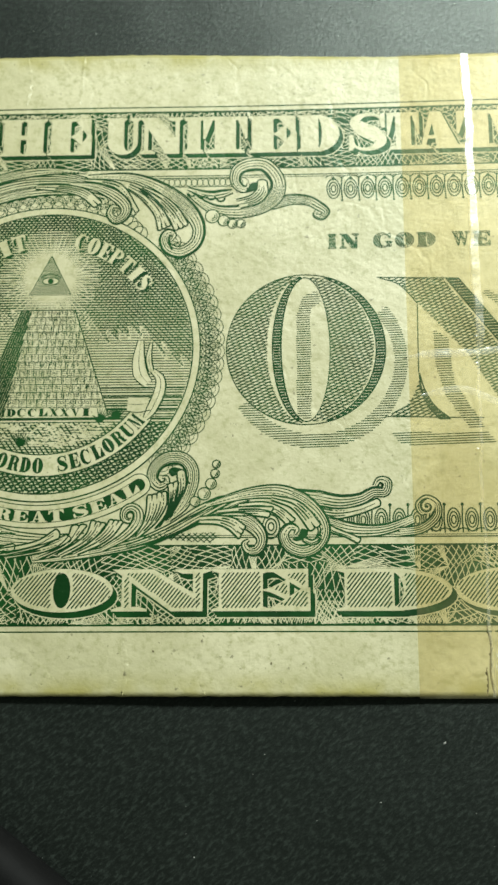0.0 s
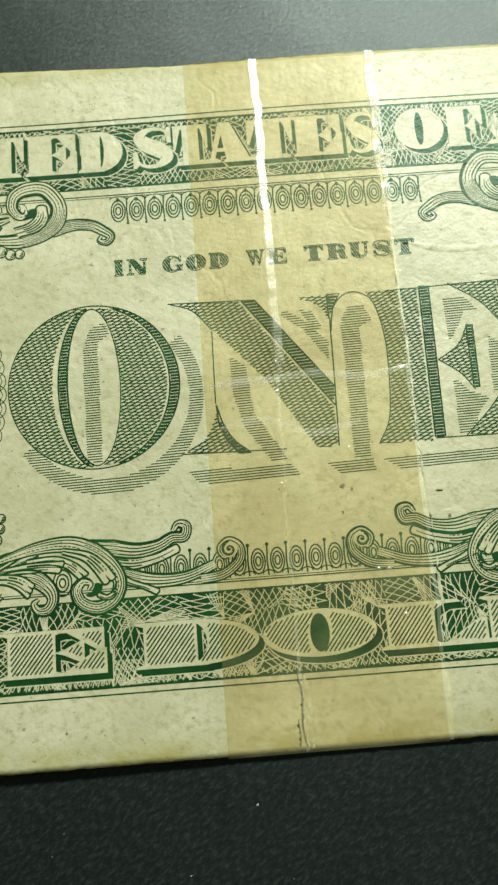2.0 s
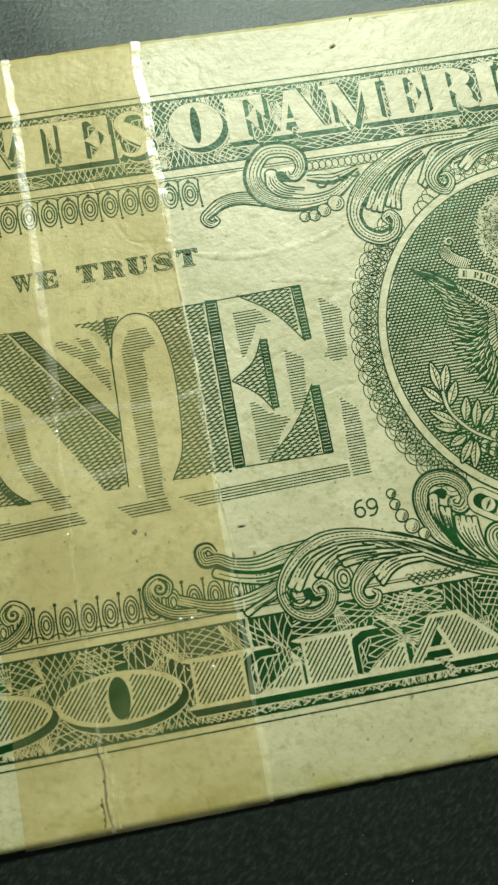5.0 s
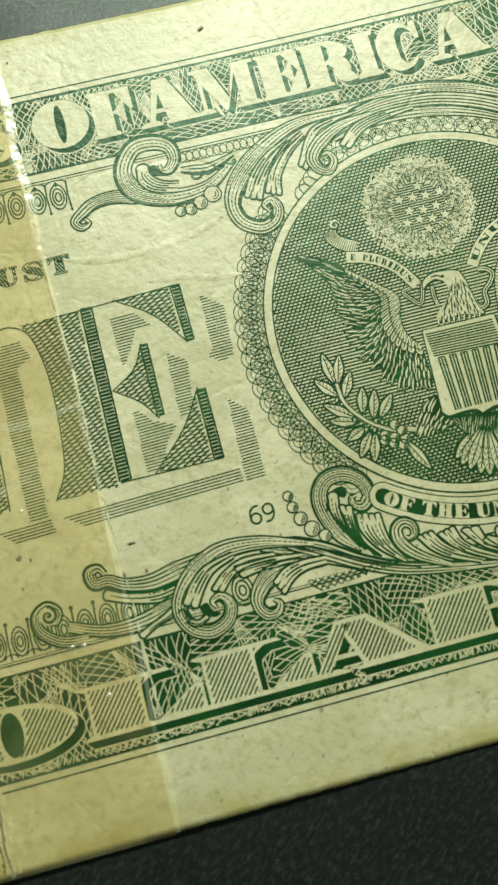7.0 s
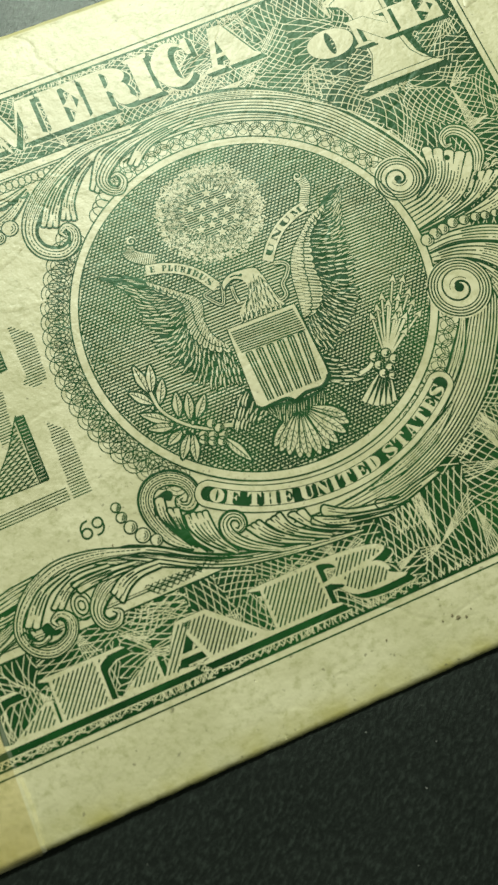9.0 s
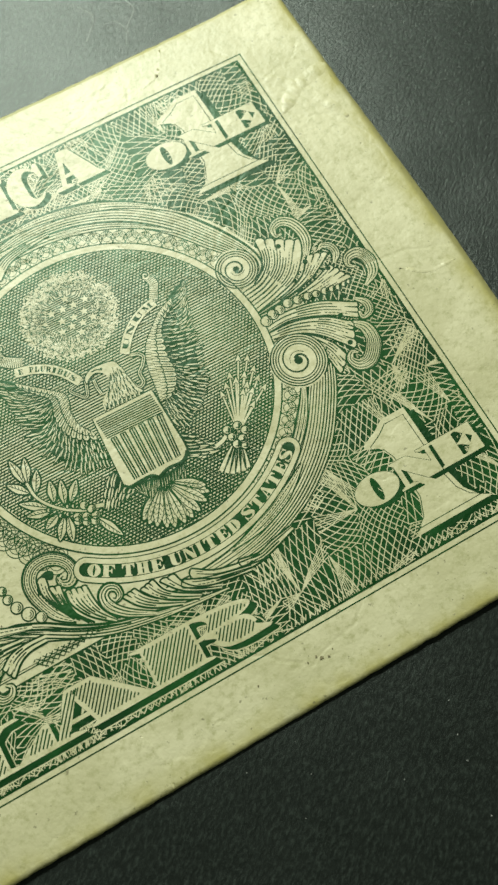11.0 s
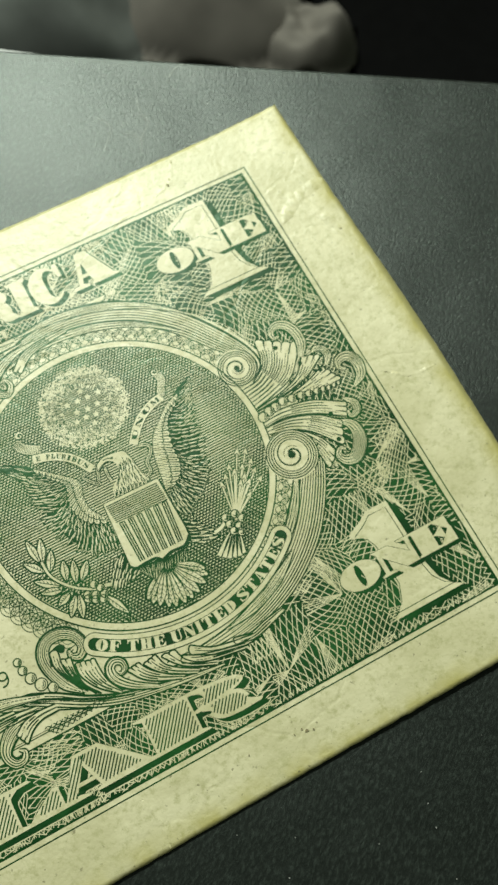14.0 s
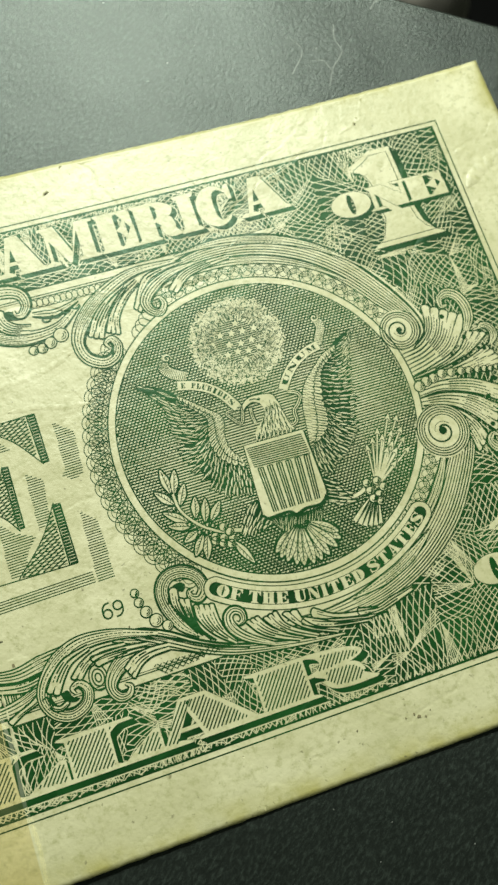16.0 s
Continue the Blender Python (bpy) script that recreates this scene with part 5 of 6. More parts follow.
    art.fill(spline([(43.81, 2.9), (44.12, 2.11), (44.28, 0.87), (44.5, -0.44), (44.77, -1.09), (43.73, -0.93), (42.88, -0.74), (41.89, -0.83), (40.99, -0.85), (41.23, -0.11), (42.09, 0.61), (42.6, 1.46), (42.43, 2.23), (41.81, 2.59), (41.07, 2.37), (40.64, 2.01), (40.73, 2.66), (41.49, 3.16), (42.51, 3.19), (43.81, 2.9)], 5)[:-1], 30, PAPER)
    art.ribbon(spline([(42.43, 2.23), (41.81, 2.59), (41.07, 2.37), (40.64, 2.01), (40.73, 2.66), (41.49, 3.16), (42.51, 3.19), (43.81, 2.9), (44.14, 2.04)], 6), 0.11, 32)
    art.ribbon(spline([(41.53, 2.9), (42.05, 2.88), (42.5, 2.61)], 5), 0.13, 32)
    art.disc(*[(42.46, 2.74)][0], 0.13, 33)
    art.ruled(spline([(42.9, 2), (43.43, 2.44), (43.86, 2.23), (44.11, 1.64)], 6), spline([(41.03, -0.64), (41.95, -0.69), (42.92, -0.65), (44.55, -0.99)], 6), 7, 0.07, 32, INK, 3, 0.05, 0.75)
    rng = random.Random(12)
    for row in range(6):
        a, b = np.array((42.75 - 0.28 * row, 1.75 - 0.44 * row)), np.array((44.0 + 0.09 * row, 1.95 - 0.5 * row))
        count = 4 + row
        for i in range(count):
            c = a + (b - a) * (i + rng.uniform(0.2, 0.8)) / count
            lean = np.array((-0.22 + 0.3 * i / count, -0.55)) * rng.uniform(0.8, 1.2)
            art.ribbon(spline([c, c + lean * 0.5 + (0.05, 0), c + lean], 4), np.array((0.04, 0.07, 0.1, 0.12, 0.13, 0.13, 0.11, 0.08, 0.04)) * rng.uniform(0.8, 1.25), 32)
    for i in range(9):
        a, b = np.array([(40.9, -0.81), (44.68, -1.16)])
        c = a + (b - a) * (i + 0.5) / 9
        feather(art, c + (0.05, 0.35), c + (-0.15, -0.42), 0.34, 33, 0.5)
    # tail
    hub = np.array([(42.33, -9.46)][0])
    tips = spline([(39.08, -11.53), (39.47, -12.41), (40.24, -13.15), (41.14, -13.69), (42.24, -13.85), (43.46, -13.65), (44.64, -13.16), (45.47, -12.22), (45.21, -11.18)], 6)
    for i in range(11):
        q = tips[int((i + 0.5) / 11 * (len(tips) - 1))]
        d = (q - hub) / np.linalg.norm(q - hub)
        n = np.array((-d[1], d[0]))
        shape = spline([hub + d * 0.6, hub * 0.4 + q * 0.6 + n * 0.42, q - d * 0.55 + n * 0.34, q + d * 0.1, q - d * 0.55 - n * 0.34, hub * 0.4 + q * 0.6 - n * 0.42, hub + d * 0.6], 5)[:-1]
        art.ribbon(np.vstack([shape, shape[:1]]), 0.34, 17)
        art.fill(shape, 18 + 2 * (i % 3), PAPER)
        art.ribbon(np.vstack([shape, shape[:1]]), 0.07, 19 + 2 * (i % 3))
        art.ribbon([hub + d * 0.6, q - d * 0.35], 0.1, 24)
        for k in range(5):
            c = hub + (q - hub) * (0.5 + 0.1 * k)
            for s in (1, -1):
                art.ribbon([c, c + d * 0.3 + n * s * 0.26], 0.05, 24)
    plumage(art, [(39.24, -8.62), (40.64, -8.7), (41.83, -8.9), (42.5, -9.11), (43.68, -9.03), (44.91, -8.97)], [(40.16, -9.49), (40.45, -9.95), (41.07, -10.47), (41.86, -10.96), (42.95, -10.84), (44.38, -10.13)], ((0.3, 1.25, 22, 0.3, 0.3, 0.0), (0.05, 0.75, 20, 0.28, 0.2, 0.0)), 5)
    # legs
    plumage(art, [(38.36, -6.79), (39.08, -6.59), (39.22, -7.58), (39.54, -8.65), (39.87, -9.03)], [(36.63, -8.96), (36.88, -9.51), (37.5, -9.7), (38.37, -9.59), (39.58, -9.21)], ((0.55, 1.06, 9, 0.42, 0.4, 0.0), (0.3, 0.8, 8, 0.42, 0.4, 0.0), (0.02, 0.5, 7, 0.42, 0.35, 0.0)), 6)
    plumage(art, [(45.67, -6.26), (45.55, -7.36), (45.43, -8.24), (45.42, -8.89)], [(47.14, -7.31), (47.99, -8.55), (48.38, -9.45), (46.51, -9.42)], ((0.55, 1.06, 9, 0.42, 0.4, 0.0), (0.3, 0.8, 8, 0.42, 0.36, 0.0), (0.02, 0.5, 7, 0.42, 0.25, 0.0)), 7)
    for p in ([(36.76, -8.92), (36.13, -8.72), (35.43, -8.71)], [(48, -9.05), (48.75, -8.92), (49.31, -8.64)]):
        art.ribbon(spline(p, 5), 0.5, 22)
        art.ribbon(spline(p, 5), 0.34, 23, PAPER)
    art.finish("winged_emblem", note, "plain feathered emblem behind a striped shield")

    # shield
    art = Art()
    shape = np.vstack([[(39.5, -1.25), (45.54, -1.35)], spline([(45.7, -7.27), (45.56, -8.08), (44.74, -8.78), (43.31, -8.74), (42.46, -8.99), (42.21, -9.08)], 6), spline([(42.21, -9.08), (41.71, -8.62), (40.71, -8.57), (39.56, -8.61), (39.12, -8.23)], 6)])
    art.fill(shape + (0.16, -0.16), 34)
    art.fill(shape, 35, PAPER)
    art.ribbon(np.vstack([shape, shape[:1]]), 0.1, 36)
    art.ribbon(shape[8:], 0.26, 36)
    shield = art.finish("shield", note, "striped shield")
    tl, tr, br, bl = np.array([(39.67, -1.56), (45.23, -1.66), (45.45, -3.92), (39.83, -3.65)])
    for k in range(10):
        art = Art()
        art.ribbon([tl + (bl - tl) * (k + 0.5) / 10, tr + (br - tr) * (k + 0.5) / 10], 0.125, 37)
        art.finish("chief_line", shield)
    top, low = np.array([(39.58, -3.75), (45.67, -3.91)]), np.array([(39.74, -8.21), (45.21, -8.25)])
    for i in range(6):
        art = Art()
        for k in (0.0, 0.04, 0.08):
            u = 0.09 + i * 0.152 + k
            a, b = top[0] + (top[1] - top[0]) * u, low[0] + (low[1] - low[0]) * u
            art.ribbon([a, b], 0.15, 37)
        for k in (0.0, 1.0):
            art.ribbon([top[0] + (top[1] - top[0]) * (0.09 + i * 0.152 + 0.08 * k), top[0] + (top[1] - top[0]) * (0.09 + i * 0.152 + 0.08 * (1 - k))], 0.1, 37)
        art.finish("stripe", shield)

    # ribbons with their words
    left, right = spline([(35.36, 6.25), (36.72, 5.89), (38.01, 5.26), (39.18, 4.22), (40.21, 2.56)], 8), spline([(45.03, 3.01), (46.02, 4.3), (47.23, 5.37), (48.64, 6.06), (49.92, 6.35)], 8)
    for p in (left, right):
        art = Art()
        art.ribbon(p, 1.08, 31, INK)
        art.ribbon(p, 0.92, 32, PAPER)
        art.finish("motto_ribbon", note, "light ribbon with small lettering")
    for p, w, n in (([(34.64, 8.72), (34.78, 8.06), (35.46, 7.44), (36.37, 6.88)], 1.15, 9), ([(49.95, 6.51), (50.33, 7.3), (50.76, 8.07), (50.7, 8.85)], 0.95, 7), ([(40.17, 2.47), (39.61, 2.39), (39.01, 2.22), (39.46, 1.49), (39.99, 0.94), (40.33, 1.35), (40.7, 2.49)], 0.36, 1), ([(45.44, 2.63), (46.09, 2.43), (46.43, 1.92), (45.98, 1.2), (45.38, 0.62), (45.28, -0.36), (44.62, -0.62), (44.33, 0.09)], 0.42, 1), ([(41.37, 2.11), (41.3, 1.28), (41.38, 0.55)], 0.36, 1)):
        art = Art()
        p = spline(p, 7)
        art.band(p, w, 0 if n > 1 else 1, 28, edge=0.13)
        if n > 1:
            side = normals(p) * w * 0.46
            art.ruled(p - side, p + side, n * 2, 0.08, 30, INK, n, 0.0, 0.2)
        art.finish("ribbon_end", note)
    for (x, y), h in (([(35.22, 9.21)][0], 1), ([(50.51, 9.25)][0], -1)):
        art = Art()
        art.volute(x, y, 0.42, 1.2, h, 30, 200, 0.09)
        art.finish("ribbon_coil", note)
    for p, text in ((left, "E PLURIBUS"), (right[::-1] if right[0][0] > right[-1][0] else right, "UNUM")):
        n = normals(p)

        def put_for(i, p=p, n=n, count=len(text)):
            def put(q):
                u = (0.05 + 0.9 * (i + 0.08 + 0.84 * q[:, 0]) / count) * (len(p) - 1)
                k = np.arange(len(p))
                return np.c_[np.interp(u, k, p[:, 0]), np.interp(u, k, p[:, 1])] + np.c_[np.interp(u, k, n[:, 0]), np.interp(u, k, n[:, 1])] * (q[:, 1:2] - 0.5) * 0.55
            return put
        lettering(note, text, put_for, 34, INK)

    # olive branch and arrows
    art = Art()
    branch = spline([(31.68, -3.78), (31.81, -5.2), (32.37, -6.32), (33.34, -7.43), (34.48, -8.25), (35.18, -8.59)], 8)
    art.ribbon(branch, 0.4, 18)
    art.ribbon(branch, 0.22, 26, PAPER)
    stalk = tagged(new("olive_branch"), "light branch with leaves and berries")
    stalk.parent = note
    ends = [(31.54, -3.87), (31.21, -1.15), (31.75, -3.98), (32.51, -1.55), (31.94, -5.15), (32.99, -3.11), (31.6, -4.88), (30.06, -3.11), (33, -6.73), (33.56, -4.58), (33.73, -7.35), (34.44, -5), (34.22, -7.37), (35.67, -5.65), (32.44, -6.84), (30.25, -5.2), (32.57, -7.22), (30.35, -6.58), (32.95, -7.72), (31.33, -8.43), (33.29, -8.1), (31.93, -9.98), (33.58, -8.24), (32.9, -10.6), (35.61, -9.43), (36.98, -12.2)]
    for c, tip in zip(np.array(ends[::2]), np.array(ends[1::2])):
        one = Art()
        d = tip - c
        n = np.array((-d[1], d[0])) / np.linalg.norm(d)
        shape = spline([c, c + d * 0.3 + n * 0.3, c + d * 0.6 + n * 0.38, tip, c + d * 0.6 - n * 0.38, c + d * 0.3 - n * 0.3, c], 5)[:-1]
        one.ribbon(np.vstack([shape, shape[:1]]), 0.26, 20)
        one.fill(shape, 22, PAPER)
        one.ribbon(np.vstack([shape, shape[:1]]), 0.08, 24)
        one.ribbon([c, c + d * 0.9], 0.09, 24)
        for k in range(5):
            q = c + d * (0.2 + 0.14 * k)
            one.ribbon([q, q + d * 0.1 - n * 0.24], 0.06, 24)
        one.finish("leaf", stalk)
    for x, y in [(31.4, -5.1), (32.32, -6.99), (33.91, -7.49), (34.37, -7.71), (33, -7.96), (33.62, -8.15)]:
        bead(stalk, x, y, 0.2, 27)
    for x, y in [(35.2, -8.11), (35.64, -8.7), (34.24, -8.77), (34.12, -9.14), (34.94, -9.11), (34.74, -9.54), (35.73, -9.38), (35.42, -9.82)]:
        art.ball(x, y, 0.4, 28)
    art.finish("twig", stalk)
    knot = np.array([(50.44, -8.91)][0])
    bundle = tagged(new("arrow_bundle"), "bundle of light arrows")
    bundle.parent = note
    for i, (x, y) in enumerate([(53.85, -2.8), (54.58, -3.16), (54.55, -4.36), (54.43, -5.33), (54.47, -6.38), (52.36, -3.92), (51.61, -4.65), (50.9, -5.21), (52.6, -4.61), (53.52, -4.49), (53.22, -5.48), (52.57, -5.91), (53.34, -6.17), (52.74, -7.34)]):
        art = Art()
        tip = np.array((x, y))
        d = (tip - knot) / np.linalg.norm(tip - knot)
        n = np.array((-d[1], d[0]))
        art.ribbon([knot, tip], 0.3, 18 + i % 3)
        art.ribbon([knot, tip], 0.15, 21 + i % 3, PAPER)
        head = np.array([tip + d * 0.62, tip + n * 0.3 - d * 0.12, tip + d * 0.06, tip - n * 0.3 - d * 0.12])
        art.ribbon(np.vstack([head, head[:1]]), 0.2, 24)
        art.fill(head, 25, PAPER)
        art.finish("arrow", bundle)
    for i, (x, y) in enumerate([(47.27, -11.32), (47.64, -11.72), (48.06, -12.03), (48.56, -12.16), (49.07, -12.3), (49.58, -12.22)]):
        art = Art()
        q = np.array((x, y))
        art.band(np.array([knot * 0.7 + q * 0.3, knot * 0.4 + q * 0.6, q]), [0.2, 0.45, 0.5], 2, 19 + i % 2, edge=0.12)
        art.finish("feather", bundle)
    art = Art()
    for x, y in [(49.65, -8.19), (50.65, -8.29), (51.08, -9), (49.71, -9), (50.46, -9.59), (49.77, -9.8), (50.4, -10.22)]:
        art.ball(x, y, 0.42, 27)
        art.ribbon(arc(x, y, 0.2, 0.2, 200, 380, 7), 0.1, 30)
    art.finish("knot", bundle)


eagle_seal()


def pyramid_seal():
    art, field, cx = seal_ground(-1)
    high = lambda p: p[:, 1] > 4.5 - 0.35 * np.abs(p[:, 0] - cx) + 0.8 * np.sin(p[:, 0] * 0.9) + 0.7 * np.sin(p[:, 0] * 5.3 + p[:, 1] * 3.1)
    art.hatch([field], 0, 0.27, 0.15, 13, keep=high)
    art.hatch([field], 0, 0.27, 0.105, 13, keep=lambda p: ~high(p))
    ripple = lambda p: p[:, 1] + 0.9 * np.sin(p[:, 0] * 0.8) + 0.5 * np.sin(p[:, 0] * 4.7 + p[:, 1] * 2.9) - 0.22 * np.abs(p[:, 0] - cx)
    for lo, hi, w in ((6.6, 30, 0.125), (4.4, 6.6, 0.1), (2.4, 4.4, 0.075), (0.6, 2.4, 0.05)):
        art.hatch([field], 52, 0.34, w, 15, keep=lambda p: (ripple(p) > lo) & (ripple(p) <= hi) & (np.hypot(p[:, 0] - cx, p[:, 1] - 8) > 5.0))
    art.hatch([field], -48, 0.42, 0.09, 16, keep=lambda p: high(p) & (np.hypot(p[:, 0] - cx, p[:, 1] - 6) > 7.5))
    art.hatch([field], 0, 0.44, 0.12, 17, keep=lambda p: (p[:, 1] < -3.6) & (p[:, 1] > -7.2))
    art.hatch([field], -55, 0.4, 0.15, 16, keep=lambda p: p[:, 1] < -7.2)
    art.hatch([field], 25, 0.4, 0.16, 17, keep=lambda p: (p[:, 1] < -7.2) & (np.hypot(p[:, 0] - cx, p[:, 1] - SEAL_Y) > 12.4))
    art.finish("pyramid_seal", note, "round engraved seal with a ruled ground")

    art = Art()
    tx, ty = cx + 0.15, 7.9
    for i in range(120):
        a = 2 * math.pi * i / 120
        d = np.array((math.cos(a), math.sin(a)))
        art.ribbon([np.array((tx, ty)) + d * 1.6, np.array((tx, ty)) + d * (4.3 + 1.0 * math.sin(i * 2.7))], np.array((0.17, 0.05)), 18, PAPER)
    art.disc(tx, ty, 2.1, 18, PAPER, 30)
    tri = np.array([(tx, 10.2), (tx - 2.1, 6.0), (tx + 2.1, 6.0)])
    art.fill(tri, 19, PAPER)
    art.hatch([tri], 0, 0.16, 0.08, 20)
    art.ribbon(np.vstack([tri, tri[:1]]), 0.12, 21)
    art.fill(arc(tx, 7.5, 0.85, 0.4, 0, 360, 24)[:-1], 21, PAPER)
    art.ribbon(arc(tx, 7.5, 0.85, 0.4, 0, 360, 24), 0.12, 22)
    art.disc(tx, 7.5, 0.3, 22)
    art.ribbon(arc(tx, 7.5, 1.1, 0.75, 25, 155, 12), 0.14, 22)
    art.finish("shining_triangle", note, "shining triangle with a plain oval")

    art = Art()
    half = lambda y: 2.75 + (4.4 - y) * 0.335
    face = np.array([(cx - half(4.4), 4.4), (cx - half(-6.8), -6.8), (cx + half(-6.8), -6.8), (cx + half(4.4), 4.4)])
    art.fill(face, 18, PAPER)
    rng = random.Random(6)
    rows = np.linspace(4.4, -5.7, 14)
    for k, (a, b) in enumerate(zip(rows[:-1], rows[1:])):
        art.ribbon([(cx - half(b), b), (cx + half(b), b)], 0.075, 20)
        x = cx - half(a) + rng.uniform(0.3, 0.8)
        while x < cx + half(a):
            art.ribbon([(x, a), (x + rng.uniform(-0.05, 0.05), b)], 0.075, 20)
            for k in range(5):
                u = x + rng.uniform(0.08, 0.75)
                if u < cx + half(a):
                    top = a - rng.uniform(0, 0.3)
                    art.ribbon([(u, top), (u + rng.uniform(-0.1, 0.1), top - rng.uniform(0.15, 0.4))], 0.06, 20)
            x += rng.uniform(0.55, 1.1)
    art.hatch([np.array([(cx - half(4.4), 4.4), (cx - half(-6.8), -6.8), (cx - half(-6.8) + 2.6, -6.8), (cx - half(4.4) + 1.1, 4.4)])], 70, 0.22, 0.17, 22)
    art.hatch([face], 0, 0.22, 0.05, 20, dash=0.5)
    art.ribbon(face[[3, 2]], 0.12, 22)
    art.ribbon(face[[0, 3]], 0.12, 22)
    art.ribbon([(cx - 7.6, -6.85), (cx + 7.6, -6.85)], 0.2, 22)
    art.fill(box2(cx - 6.0, -6.7, cx + 6.0, -5.75), 22, PAPER)
    lettering(note, "MDCCLXXVI", lambda i: (lambda q: np.c_[cx - 4.6 + 1.05 * (i + 0.86 * q[:, 0]), -6.62 + 0.8 * q[:, 1]]), 24, INK)
    art.finish("pyramid", note, "brick pyramid with a row of letters at its foot")

    art = Art()
    for i in range(420):
        x, y = cx + rng.uniform(-9.5, 9.5), rng.uniform(-10.2, -7.4)
        if math.hypot(x - cx, y - SEAL_Y) < 10:
            art.ribbon([(x, y), (x + rng.uniform(0.3, 0.9), y + rng.uniform(-0.1, 0.1))], 0.12, 18 + i % 3, PAPER)
    for bx, by in ((cx + 7.2, -6.9), (cx + 5.6, -7.2), (cx - 6.0, -7.0), (cx - 2, -9.6)):
        for k in range(9):
            a = math.radians(40 + 12.5 * k)
            art.ribbon([(bx + 0.35 * math.cos(a), by), (bx + 0.6 * math.cos(a), by + 0.7 * math.sin(a)), (bx + 1.3 * math.cos(a), by + 1.5 * math.sin(a))], np.array((0.1, 0.14, 0.03)), 22)
    art.finish("grass", note, "dark tufts on engraved ground")

    art = Art()
    mid = arc(cx, SEAL_Y, 11.75, 11.75, 212, 326, 60)
    art.ribbon(mid, 2.3, 23, INK)
    art.ribbon(mid, 2.05, 24, PAPER)
    art.finish("motto_ribbon", note, "light ribbon with dark lettering")
    lettering(note, "NOVUS ORDO SECLORUM", on_arc(cx, SEAL_Y, 11.0, 1.5, 214, 324, 19, True, 0.12), 26, INK)
    for pts, w in (([(-33.18, 1.09), (-33.35, -0.73), (-33.14, -2.31), (-32.39, -3.36)], [0.6, 1.2, 1.5, 1.0]), ([(-32.16, 0.84), (-32.35, -0.8), (-32.09, -2.09)], [0.25, 0.6, 0.5]), ([(-31.98, -1.97), (-31.19, -2.91), (-31.26, -4.3), (-31.99, -6.01), (-32.57, -6.92)], [0.5, 0.9, 1.1, 1.0, 0.5]), ([(-34.33, -5.42), (-33.33, -5.49), (-32.23, -5.38)], [1.5, 1.6, 1.4])):
        art = Art()
        art.band(spline(pts, 7), w, 1, 27, lw=0.07, edge=0.12)
        art.finish("ribbon_end", note)

    for text, a0, a1 in (("COEPTIS", 78, 33), ("ANNUIT", 147, 102)):
        lettering(note, text, on_arc(cx, SEAL_Y, 11.0, 1.75, a0, a1, len(text), False, 0.08), 24, PAPER, np.array((0.24, -0.2)))


pyramid_seal()


# ---- the middle of the note ----
def shade(art, region, lv=3):
    """The woven hatch of the large letters."""
    art.hatch([region], 27, 0.32, 0.125, lv)
    art.hatch([region], -4, 0.3, 0.07, lv + 1)


def rungs(art, region, lv=5):
    art.hatch([region], 2, 0.29, 0.215, lv)
    region = np.asarray(region, float)
    art.ribbon(np.vstack([region, region[:1]]), 0.14, lv + 1)


def pale(art, region, lv=2):
    art.hatch([region], 1.5, 0.24, 0.09, lv)


def ring_part(c, r0, r1, a0, a1, n=40):
    return np.vstack([arc(c[0], c[1], r0[0], r0[1], a0, a1, n), arc(c[2], c[3], r1[0], r1[1], a1, a0, n)])


def large_o():
    art = Art()
    x, y = -16.95, 0.1
    shade(art, ring_part((x, y, x, y), (7.78, 7.75), (3.75, 7.55), 100, 260))
    shade(art, ring_part((x - 0.3, y, x, y), (7.0, 7.6), (2.4, 7.5), -80, 80))
    rungs(art, ring_part((x, y, x, y), (3.25, 7.6), (2.45, 7.4), 98, 262))
    rungs(art, ring_part((x, y, x - 0.35, y), (7.78, 7.75), (7.25, 7.72), -72, 72))
    art.ribbon(arc(x, y, 7.78, 7.75, 0, 360, 90), 0.1, 8)
    art.ribbon(arc(x, y, 2.4, 7.45, 0, 360, 60), 0.1, 8)
    pale(art, ring_part((x + 0.95, y - 1.2, x + 0.95, y - 1.2), (9.0, 9.0), (7.6, 7.5), -148, 38))
    pale(art, np.array([(-17.9, -6.9), (-17.9, 3.5), (-17.2, 5.6), (-15.7, 6.2), (-15.3, 5.0), (-16.4, 4.2), (-16.4, -7.2)]))
    art.finish("large_letter", note, "large shaded letter O")


